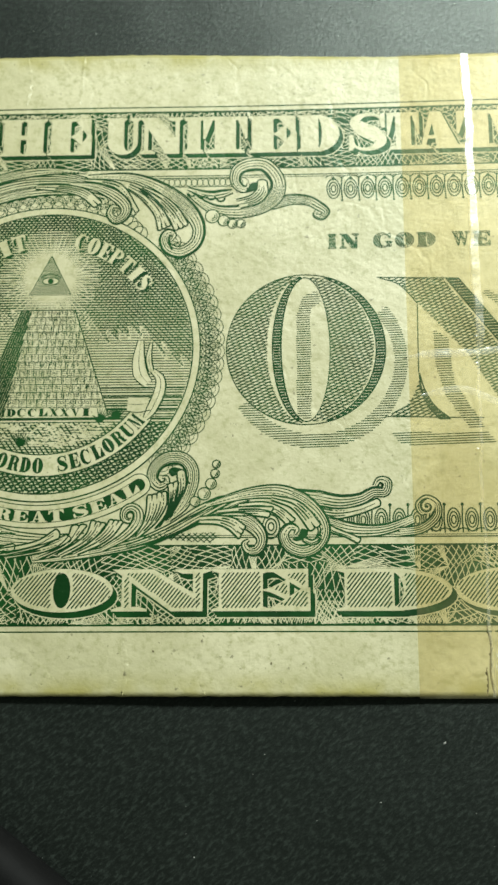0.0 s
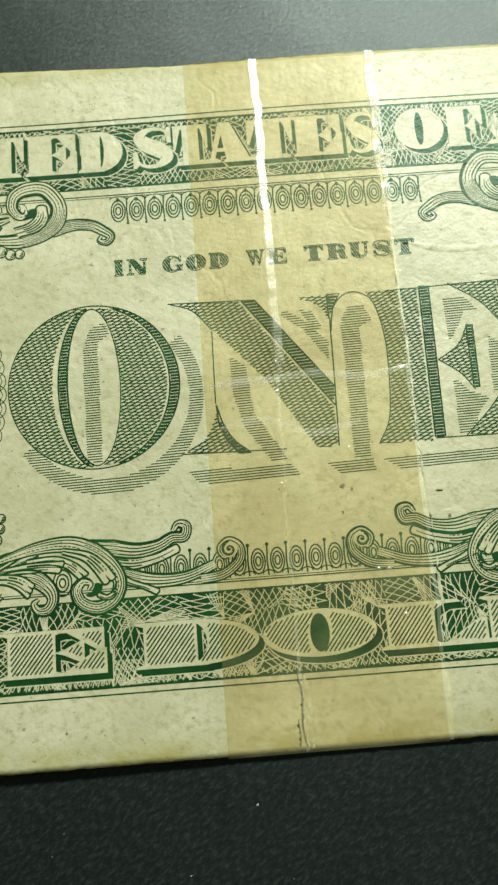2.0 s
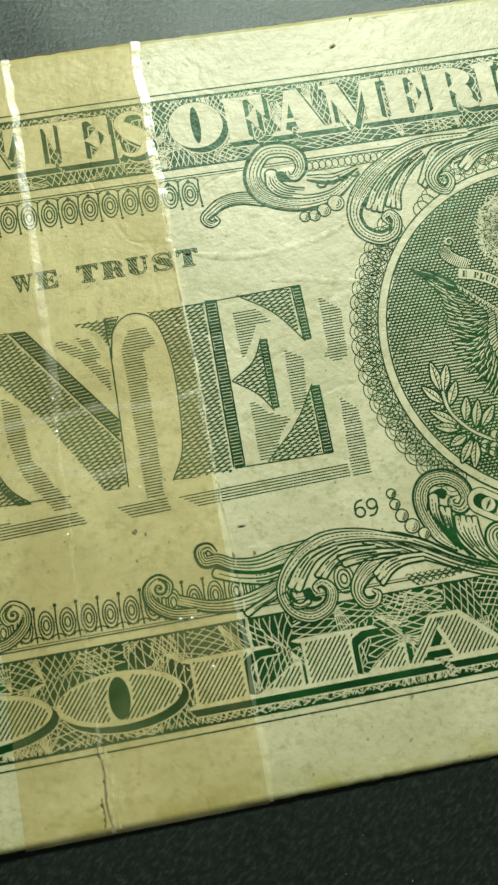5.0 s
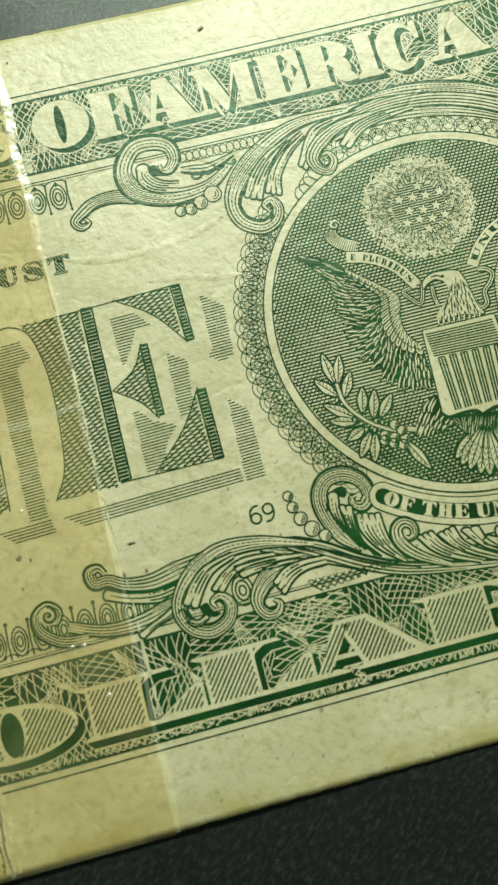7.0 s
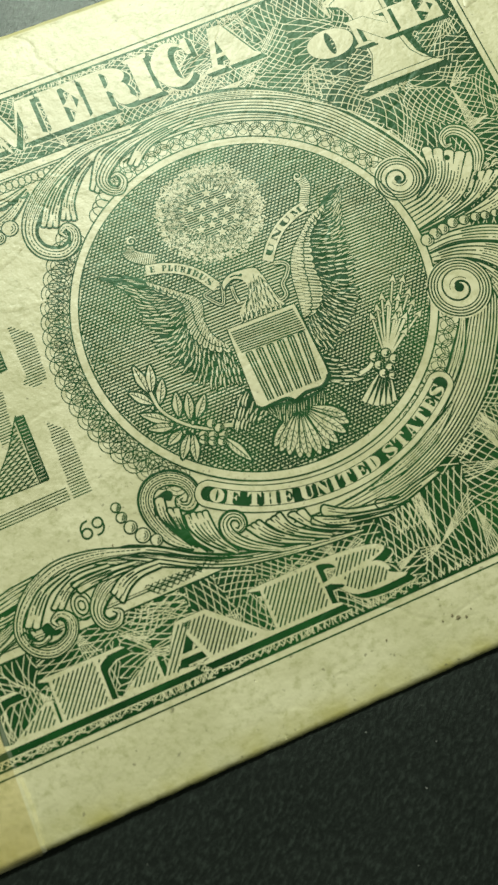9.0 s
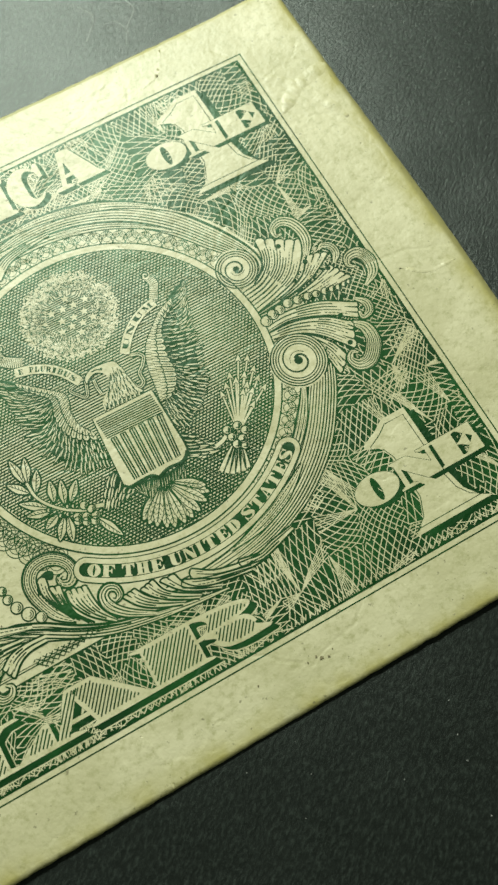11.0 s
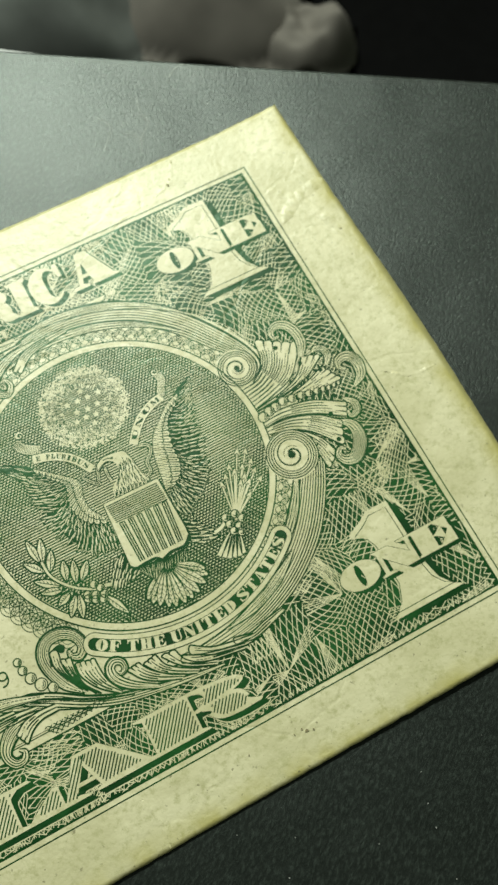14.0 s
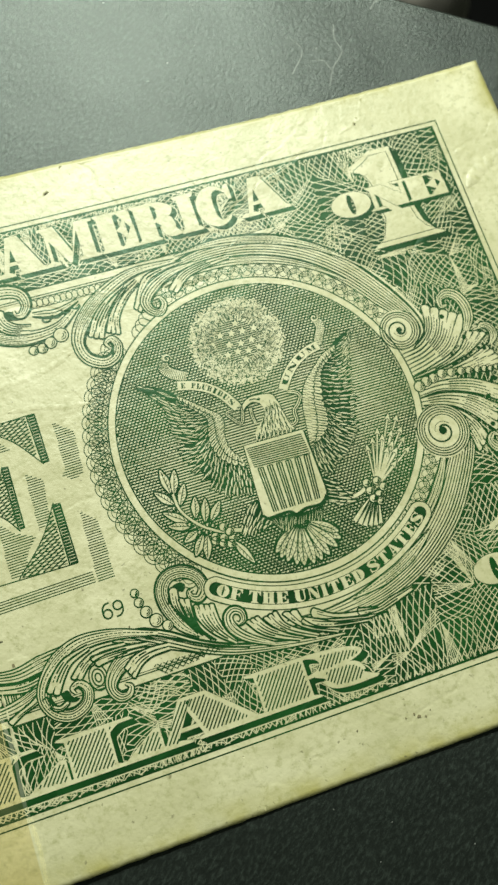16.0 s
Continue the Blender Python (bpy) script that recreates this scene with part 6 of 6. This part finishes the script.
def large_n():
    art = Art()
    shade(art, np.array([(-9.2, 7.45), (-3.3, 7.2), (4.6, -3.6), (4.68, -7.3), (2.7, -7.3), (-1.31, -0.65), (-5.8, 4.5), (-7.6, 6.6)]))
    rungs(art, np.array([(-3.0, 7.2), (-1.8, 7.2), (4.84, -1.75), (4.72, -3.5)]))
    foot_left = np.vstack([spline([(-9.1, -6.9), (-7.2, -5.6), (-6.3, -4.0), (-6.05, -2.4)], 6), spline([(-5.8, -4.0), (-4.9, -5.8), (-3.2, -7.25)], 6)])
    shade(art, foot_left)
    rungs(art, np.vstack([spline([(-6.0, -2.6), (-5.5, -4.4), (-4.6, -6.0), (-3.2, -7.25)], 6), spline([(-4.3, -7.2), (-5.2, -6.0), (-5.9, -4.2)], 6)]))
    art.ribbon([(-5.92, 4.5), (-6.0, 0.5), (-6.05, -2.5)], 0.11, 6)
    art.ribbon(spline([(-9.6, 7.4), (-7.6, 6.6), (-5.9, 4.6)], 6), 0.1, 6)
    art.ribbon([(-9.4, -6.95), (0.0, -7.2)], 0.09, 6)
    art.ribbon([(-9.8, 7.45), (-1.8, 7.2)], 0.09, 6)
    serif = np.vstack([[(1.3, 7.05), (5.4, 7.2)], spline([(4.95, 4.4), (4.3, 5.8), (3.0, 6.7), (1.3, 7.05)], 6)])
    shade(art, serif)
    rungs(art, np.array([(4.9, 7.15), (6.1, 7.2), (5.4, 6.0), (5.05, 4.2), (4.9, 5.2)]))
    art.ribbon([(4.98, 4.6), (4.9, 0.0), (4.8, -3.6), (4.68, -7.3)], 0.12, 6)
    loop = spline([(5.0, 3.6), (5.4, 5.8), (6.4, 7.0), (7.7, 7.2), (9.0, 6.3), (9.7, 3.8), (9.9, 0.5), (9.5, -4.8), (8.3, -7.4)], 7)
    art.ribbon(loop, 0.11, 6)
    shade(art, np.vstack([loop[28:], [(13.2, -7.5), (13.3, 7.25), (8.4, 7.15)]]))
    pale(art, np.array([(5.9, -8.6), (5.9, 4.6), (6.7, 5.8), (8.2, 6.0), (8.9, 4.4), (7.7, 3.8), (7.5, -8.6)]))
    pale(art, np.array([(-4.6, 2.0), (-3.0, 0.9), (-2.6, -3.6), (0.2, -8.3), (-1.4, -8.3), (-3.6, -5.0), (-4.4, -2.0)]))
    pale(art, np.array([(0.3, 5.6), (2.4, 3.9), (4.65, 0.6), (4.7, 2.6), (2.6, 4.9), (1.0, 6.0)]))
    pale(art, np.array([(2.2, 6.0), (3.4, 5.6), (4.3, 4.0), (3.4, 3.7)]))
    pale(art, np.array([(-9.0, -8.5), (0.4, -8.6), (1.2, -9.8), (-7.9, -9.8)]))
    pale(art, np.array([(3.2, -8.6), (7.6, -8.6), (7.9, -9.9), (4.6, -9.9)]))
    art.finish("large_letter", note, "large shaded letter N")


def large_e():
    art = Art()
    rungs(art, np.array([(13.5, 7.3), (14.4, 7.3), (14.25, -7.15), (13.35, -7.15)]))
    shade(art, np.vstack([[(16.4, 7.35), (20.8, 7.4), (20.85, 3.2)], spline([(21.1, 2.6), (19.0, 5.4), (16.4, 7.35)], 6)]))
    rungs(art, np.array([(20.9, 7.4), (21.65, 7.45), (21.7, 2.6), (21.1, 2.6)]))
    shade(art, np.vstack([spline([(14.6, 0.05), (16.4, 1.4), (17.4, 3.2)], 6), spline([(17.4, -2.85), (16.4, -1.4), (14.6, 0.05)], 6)]))
    rungs(art, np.array([(17.4, 3.2), (17.98, 3.2), (17.92, -2.8), (17.4, -2.8)]))
    shade(art, np.array([(16.4, -7.2), (19.1, -4.3), (20.7, -1.7), (20.75, -7.25)]))
    rungs(art, np.array([(20.85, -1.5), (21.55, -1.5), (21.6, -7.25), (20.85, -7.25)]))
    for p in ([(10.4, 7.1), (21.6, 7.45)], [(13.4, -7.25), (21.6, -7.3)], spline([(16.2, 7.4), (19.0, 5.4), (21.2, 2.5)], 6), spline([(16.2, -7.2), (19.1, -4.3), (21.0, -1.3)], 6), spline([(14.5, 0.05), (16.5, 1.4), (17.5, 3.3)], 6), spline([(14.5, 0.05), (16.4, -1.4), (17.5, -3.0)], 6)):
        art.ribbon(p, 0.1, 7)
    for q in ([(15.55, 6.0), (17.6, 6.0), (18.85, 4.5), (17.3, 4.45), (17.0, 3.6), (15.6, 1.3)], [(15.6, -1.6), (17.1, -3.1), (18.8, -3.9), (17.8, -4.9), (16.9, -7.1), (15.5, -6.9)], [(22.9, 6.3), (24.75, 4.8), (24.5, 0.6), (23.4, 0.2), (22.4, 0.9), (22.9, 1.6)],
              [(19.2, 2.1), (20.8, 1.1), (20.35, -3.0), (19.05, -3.4)], [(23.0, -2.6), (24.5, -4.1), (24.45, -9.65), (22.75, -9.65)], [(8.2, -8.65), (22.7, -8.4), (22.7, -9.65), (10.0, -9.85)]):
        pale(art, np.array(q))
    art.finish("large_letter", note, "large shaded letter E")


large_o()
large_n()
large_e()


def motto_line():
    for word, x0, x1 in (("IN", -14.75, -11.3), ("GOD", -10.1, -3.7), ("WE", -2.3, 1.75), ("TRUST", 3.1, 13.8)):
        step = (x1 - x0) / (len(word) - (0.45 if "I" in word else 0))
        x = x0
        for ch in word:
            art = Art()
            w = step * (0.55 if ch == "I" else 1.0)
            for p in place(glyph(ch), lambda q: np.c_[x + 0.06 * w + q[:, 0] * w * 0.86, 10.65 + 1.55 * q[:, 1]]):
                art.hatch(p, -62, 0.2, 0.145, 3)
                for q in p:
                    art.ribbon(np.vstack([q, q[:1]]), 0.07, 5)
            x += w
            art.finish("letter", note)
    art = Art()
    for x, s in ((22.8, 1), (23.85, -1)):
        y = -12.3
        art.ribbon(arc(x, y - 0.26 * s, 0.4, 0.4, 0, 360, 24), 0.16, 4)
        art.ribbon(spline([(x - 0.4 * s, y - 0.26 * s), (x - 0.36 * s, y + 0.26 * s), (x - 0.08 * s, y + 0.62 * s), (x + 0.35 * s, y + 0.7 * s)], 6), 0.16, 4)
    art.finish("plate_number", note, "small dark figures 69")


motto_line()


# ---- adhesive tape over the torn middle ----
def tape_strip():
    x0, x1 = -7.0, 11.5
    xs = np.unique(np.round(np.r_[np.arange(x0, x1, 0.35), np.arange(-1.9, 1.1, 0.1), np.arange(9.9, x1, 0.1), x1], 3))
    ys = np.arange(-33.3, 33.31, 0.45)
    gx, gy = np.meshgrid(xs, ys)
    h = np.zeros_like(gx)
    for x, y, k in ((-0.55, 1.8, 1.0), (-0.65, -1.25, 1.0), (-0.85, -10.1, 1.0), (5.6, -7.2, 0.8), (9.6, -16.9, 1.0), (8.9, -16.9, 0.8), (10.9, -6.4, 0.8), (9.9, -20.6, 1.0), (-2.0, 16.0, 0.6), (1.8, 29.0, 0.6), (-4.8, 12.0, 0.6), (8.9, 12.4, 0.7)):
        h = h + 0.07 * k * np.exp(-((gx - x) ** 2 + (gy - y) ** 2) / 0.11)
    gx = gx + 0.25 * (gy / 33) * 0.6
    gy = trim(gx, gy)
    z = sag(gx, gy) + 0.05 + h
    co = np.c_[gx.ravel(), gy.ravel(), z.ravel()] / 1000
    r, c = gx.shape
    i = np.arange(r * c).reshape(r, c)
    a, b, d, e = i[:-1, :-1].ravel(), i[:-1, 1:].ravel(), i[1:, 1:].ravel(), i[1:, :-1].ravel()
    tri = np.concatenate([np.c_[a, b, d], np.c_[a, d, e]])
    ob = sheet("adhesive_tape", co, tri, np.zeros(len(tri)), (tape_mat,))
    ob.data.polygons.foreach_set("use_smooth", np.ones(len(tri), bool))
    ob.visible_shadow = False
    tagged(ob, "glossy yellowed clear tape stuck down across the banknote", "tape")
    # two places where the film is bunched into a raised fold with one steep and one sloping side
    for middle, low, wide, tall in ((lambda y: -0.28 - 0.35 * np.clip(-y / 12, 0, 1) + 0.08 * np.sin(y * 0.55) + 0.05 * np.sin(y * 1.7), -3.0, 1.0, 0.1),
                                    (lambda y: 11.1 + 0.12 * np.sin(y * 0.8) + 0.5 * np.clip((20 - y) / 15, 0, 1), 10.0, 1.1, 0.1)):
        ys = np.arange(-33.2, 33.25, 0.2)
        across = np.linspace(0, 1, 13)
        rough = np.array([noise.noise((y * 0.7, low, 0.5)) + 0.5 * noise.noise((y * 1.9, low, 3.5)) for y in ys])[:, None]
        thin = np.clip((ys - low) / 5, 0.12, 1)[:, None] * np.clip(1 + (0.2 if low < 5 else 0.4) * rough, 0.1, 1.5)
        gx = middle(ys)[:, None] + (across - 0.3) * wide * np.clip(thin, 0.3, 1)
        gy = trim(gx, np.repeat(ys[:, None], 13, axis=1))
        ridge = np.interp(across, (0, 0.12, 0.22, 0.9, 1), (0, 0.75, 1, 0.1, 0))
        z = sag(gx, gy) + 0.055 + tall * thin * ridge
        i = np.arange(gx.size).reshape(gx.shape)
        a, b, d, e = i[:-1, :-1].ravel(), i[:-1, 1:].ravel(), i[1:, 1:].ravel(), i[1:, :-1].ravel()
        tri = np.concatenate([np.c_[a, b, d], np.c_[a, d, e]])
        fold = sheet("fold", np.c_[gx.ravel(), gy.ravel(), z.ravel()] / 1000, tri, np.zeros(len(tri)), (fold_mat if low < 5 else crinkle_mat,), ob, "raised shiny fold in the film")
        fold.data.polygons.foreach_set("use_smooth", np.ones(len(tri), bool))
        fold.visible_shadow = False
    # a long low wrinkle across the film, and small blisters that glint
    for pts in ([(-7.47, -1), (-4.05, -0.8), (-0.53, -0.61), (3.02, -0.32), (7.49, -0.94), (12.12, -0.2)], [(-5.87, -4.88), (-1.86, -4.34), (2.46, -5.93), (7.03, -5.07)], [(-6.34, -0.83), (-3.33, -0.54), (-0.08, -0.71)]):
        line = crease("wrinkle", pts, 0.7, 0.03, ob, fold_mat)
        line.location.z = 0.00005
        line.visible_shadow = False
    for (x, y), r in zip([(-0.38, 1.01), (-0.48, -1.77), (-0.77, -10.33), (5.52, -7.49), (6.98, -18.52), (7.89, -18.6), (10.03, 0.09), (11.27, -7.15), (0.22, 31.67), (11.41, 13.21), (11.66, 12.22), (11.95, 8.94), (8.9, -22.6)], (0.3, 0.32, 0.28, 0.22, 0.3, 0.28, 0.18, 0.18, 0.35, 0.35, 0.3, 0.25, 0.3)):
        a = np.linspace(0, 2 * math.pi, 13)[:-1]
        rings = [np.c_[x + r * k * np.cos(a), y + r * k * np.sin(a) * 0.8] for k in (1.0, 0.7, 0.35)]
        p = np.vstack(rings + [[(x, y)]])
        z = sag(p[:, 0], p[:, 1]) + 0.058 + np.r_[np.zeros(12), np.full(12, 0.5), np.full(12, 0.9), [1.0]] * r * 0.3
        i, j = np.arange(12), (np.arange(12) + 1) % 12
        tri = np.concatenate([t for o in (0, 12) for t in (np.c_[i + o, j + o, j + o + 12], np.c_[i + o, j + o + 12, i + o + 12])] + [np.c_[i + 24, j + 24, np.full(12, 36)]])
        blister = sheet("blister", np.c_[p, z] / 1000, tri, np.zeros(len(tri)), (fold_mat,), ob)
        blister.data.polygons.foreach_set("use_smooth", np.ones(len(tri), bool))
        blister.visible_shadow = False


tape_strip()


# ---- the card, the table under it and what lies beyond ----
EDGE = Matrix.Rotation(math.atan2(-0.522, 0.853), 4, "Z")  # the far edge of the card runs askew to the note


def slab(name, x0, y0, x1, y1, z0, z1, mat, bevel, label, category, m=EDGE, kind=""):
    bm = bmesh.new()
    bmesh.ops.create_cube(bm, size=1)
    for v in bm.verts:
        v.co = Vector(((x0 + x1) / 2 + v.co.x * (x1 - x0), (y0 + y1) / 2 + v.co.y * (y1 - y0), (z0 + z1) / 2 + v.co.z * (z1 - z0))) / 1000
    bmesh.ops.bevel(bm, geom=bm.edges[:], offset=bevel / 1000, segments=3, affect="EDGES", profile=0.5)
    bm.transform(m)
    return tagged(mesh_part(name, bm, mat, None, "", False), label, category, kind=kind)


card = slab("black_card", -230, -150, 160, 74.5, -2.0, 0.0, board_mat, 0.35, "large matt black card lying flat under the banknote", "card")
slab("grey_sheet", -120, 40, 43, 77.4, -2.6, -2.05, film_mat, 0.1, "thin grey plastic sheet peeping out under the card", "sheet", EDGE @ Matrix.Rotation(radians(-4.1), 4, "Z"))
slab("table_top", -900, -600, 1200, 1000, -198, -178, table_mat, 1.0, "dark table top under the card", "table", Matrix.Identity(4), "structure")
slab("card_block", -200, -140, 130, 60, -178, -2.7, table_mat, 0.6, "dark box that carries the black card", "box")


def crumpled(name, cx, cy, w, d, height, seed, mat, label, category):
    """A crumpled heap on the table, with folds."""
    n = 40
    bm = bmesh.new()
    grid = []
    for j in range(n):
        row = []
        for i in range(n):
            u, v = i / (n - 1) * 2 - 1, j / (n - 1) * 2 - 1
            base = max(0.0, 1 - (u * u + v * v)) ** 0.6
            fold = 0.32 + 0.55 * noise.noise((u * 1.3 + seed, v * 1.3, 0.3)) + 0.1 * noise.noise((u * 3.2 + seed, v * 3.2, 2.0))
            row.append(bm.verts.new(((u * w / 2) / 1000, (v * d / 2) / 1000, (base * height * (0.45 + fold)) / 1000)))
        grid.append(row)
    for j in range(n - 1):
        for i in range(n - 1):
            bm.faces.new((grid[j][i], grid[j][i + 1], grid[j + 1][i + 1], grid[j + 1][i]))
    rim = grid[0] + [r[-1] for r in grid[1:]] + grid[-1][-2::-1] + [r[0] for r in grid[-2:0:-1]]
    bm.faces.new(list(reversed(rim)))
    bm.transform(Matrix.Translation((cx / 1000, cy / 1000, -0.178)) @ EDGE)
    return tagged(mesh_part(name, bm, mat, None, "", True), label, category)


crumpled("crumpled_tissue", 152, 187, 66, 40, 36, 3.0, tissue_mat, "crumpled pale grey tissue on the dark table", "tissue")
crumpled("crumpled_tissue", 174, 163, 33, 22, 26, 8.0, tissue_mat, "small crumpled pale grey tissue on the dark table", "tissue")
crumpled("plastic_wrap", 104, 211, 75, 45, 36, 5.0, film_mat, "crumpled shiny grey plastic wrap on the dark table", "wrap")


def scratches():
    """Faint pale scuffs on the card beyond the note."""
    for pts in ([(61.4, 34.0), (62.6, 36.2), (64.2, 37.8), (64.0, 39.6), (64.5, 41.4)], [(62.4, 35.4), (61.9, 37.2), (60.6, 37.6)], [(69.2, 42.2), (70.1, 43.0), (71.6, 43.2)], [(58.0, 36.5), (60.0, 39.0), (59.2, 41.0)]):
        p = spline(pts, 8)
        n = normals(p) * 0.06
        co = np.vstack([np.c_[p + n, np.full(len(p), 0.012)], np.c_[p - n, np.full(len(p), 0.012)]]) / 1000
        k, i = len(p), np.arange(len(p) - 1)
        sheet("scratch", co, np.concatenate([np.c_[i, i + k, i + k + 1], np.c_[i, i + k + 1, i + 1]]), np.zeros(2 * len(i)), (scuff_mat,), card, "faint pale scuff")


scratches()


def cable():
    """A black cable that bends past the corner of the view."""
    bm = bmesh.new()
    p = spline([(-75, -28.5), (-58, -37.5), (-46.5, -46.0), (-38.0, -52.2), (-28, -58.5), (-10, -67)], 14)
    n = normals(p)
    rings = []
    for q, s in zip(p, n):
        rings.append([bm.verts.new(((q[0] + s[0] * 3.2 * math.cos(a)) / 1000, (q[1] + s[1] * 3.2 * math.cos(a)) / 1000, (2.9 + 2.9 * math.sin(a)) / 1000)) for a in np.linspace(0, 2 * math.pi, 24, endpoint=False)])
    for a, b in zip(rings[:-1], rings[1:]):
        for k in range(24):
            bm.faces.new((a[k], a[(k + 1) % 24], b[(k + 1) % 24], b[k]))
    bm.faces.new(rings[0][::-1])
    bm.faces.new(rings[-1])
    bmesh.ops.recalc_face_normals(bm, faces=bm.faces[:])
    tagged(mesh_part("cable", bm, rubber_mat, None, "", True), "black rubber cable lying across the card", "cable")


cable()


def dust():
    """Flecks and short fibres on the card."""
    rng = random.Random(9)
    bm = bmesh.new()
    for i in range(90):
        x, y = rng.uniform(-60, 95), rng.choice((rng.uniform(-62, -34), rng.uniform(34.5, 60)))
        if 0.522 * x + 0.853 * y > 72 or (y < -38 and x < -30):
            continue
        r = rng.uniform(0.02, 0.06) * (2.2 if rng.random() < 0.05 else 1)
        long = rng.uniform(1, 2) if rng.random() < 0.85 else rng.uniform(4, 7)
        a = rng.uniform(0, math.pi)
        ring = []
        for k in range(5):
            b = 2 * math.pi * k / 5
            u, v = r * long * math.cos(b), r * math.sin(b) * rng.uniform(0.6, 1.2)
            ring.append(bm.verts.new(((x + u * math.cos(a) - v * math.sin(a)) / 1000, (y + u * math.sin(a) + v * math.cos(a)) / 1000, 0.00001)))
        top = bm.verts.new((x / 1000, y / 1000, r * 0.8 / 1000))
        for k in range(5):
            bm.faces.new((ring[k], ring[(k + 1) % 5], top))
    tagged(mesh_part("dust", bm, dust_mat), "pale flecks of dust on the black card", "dust", kind="stuff")


dust()
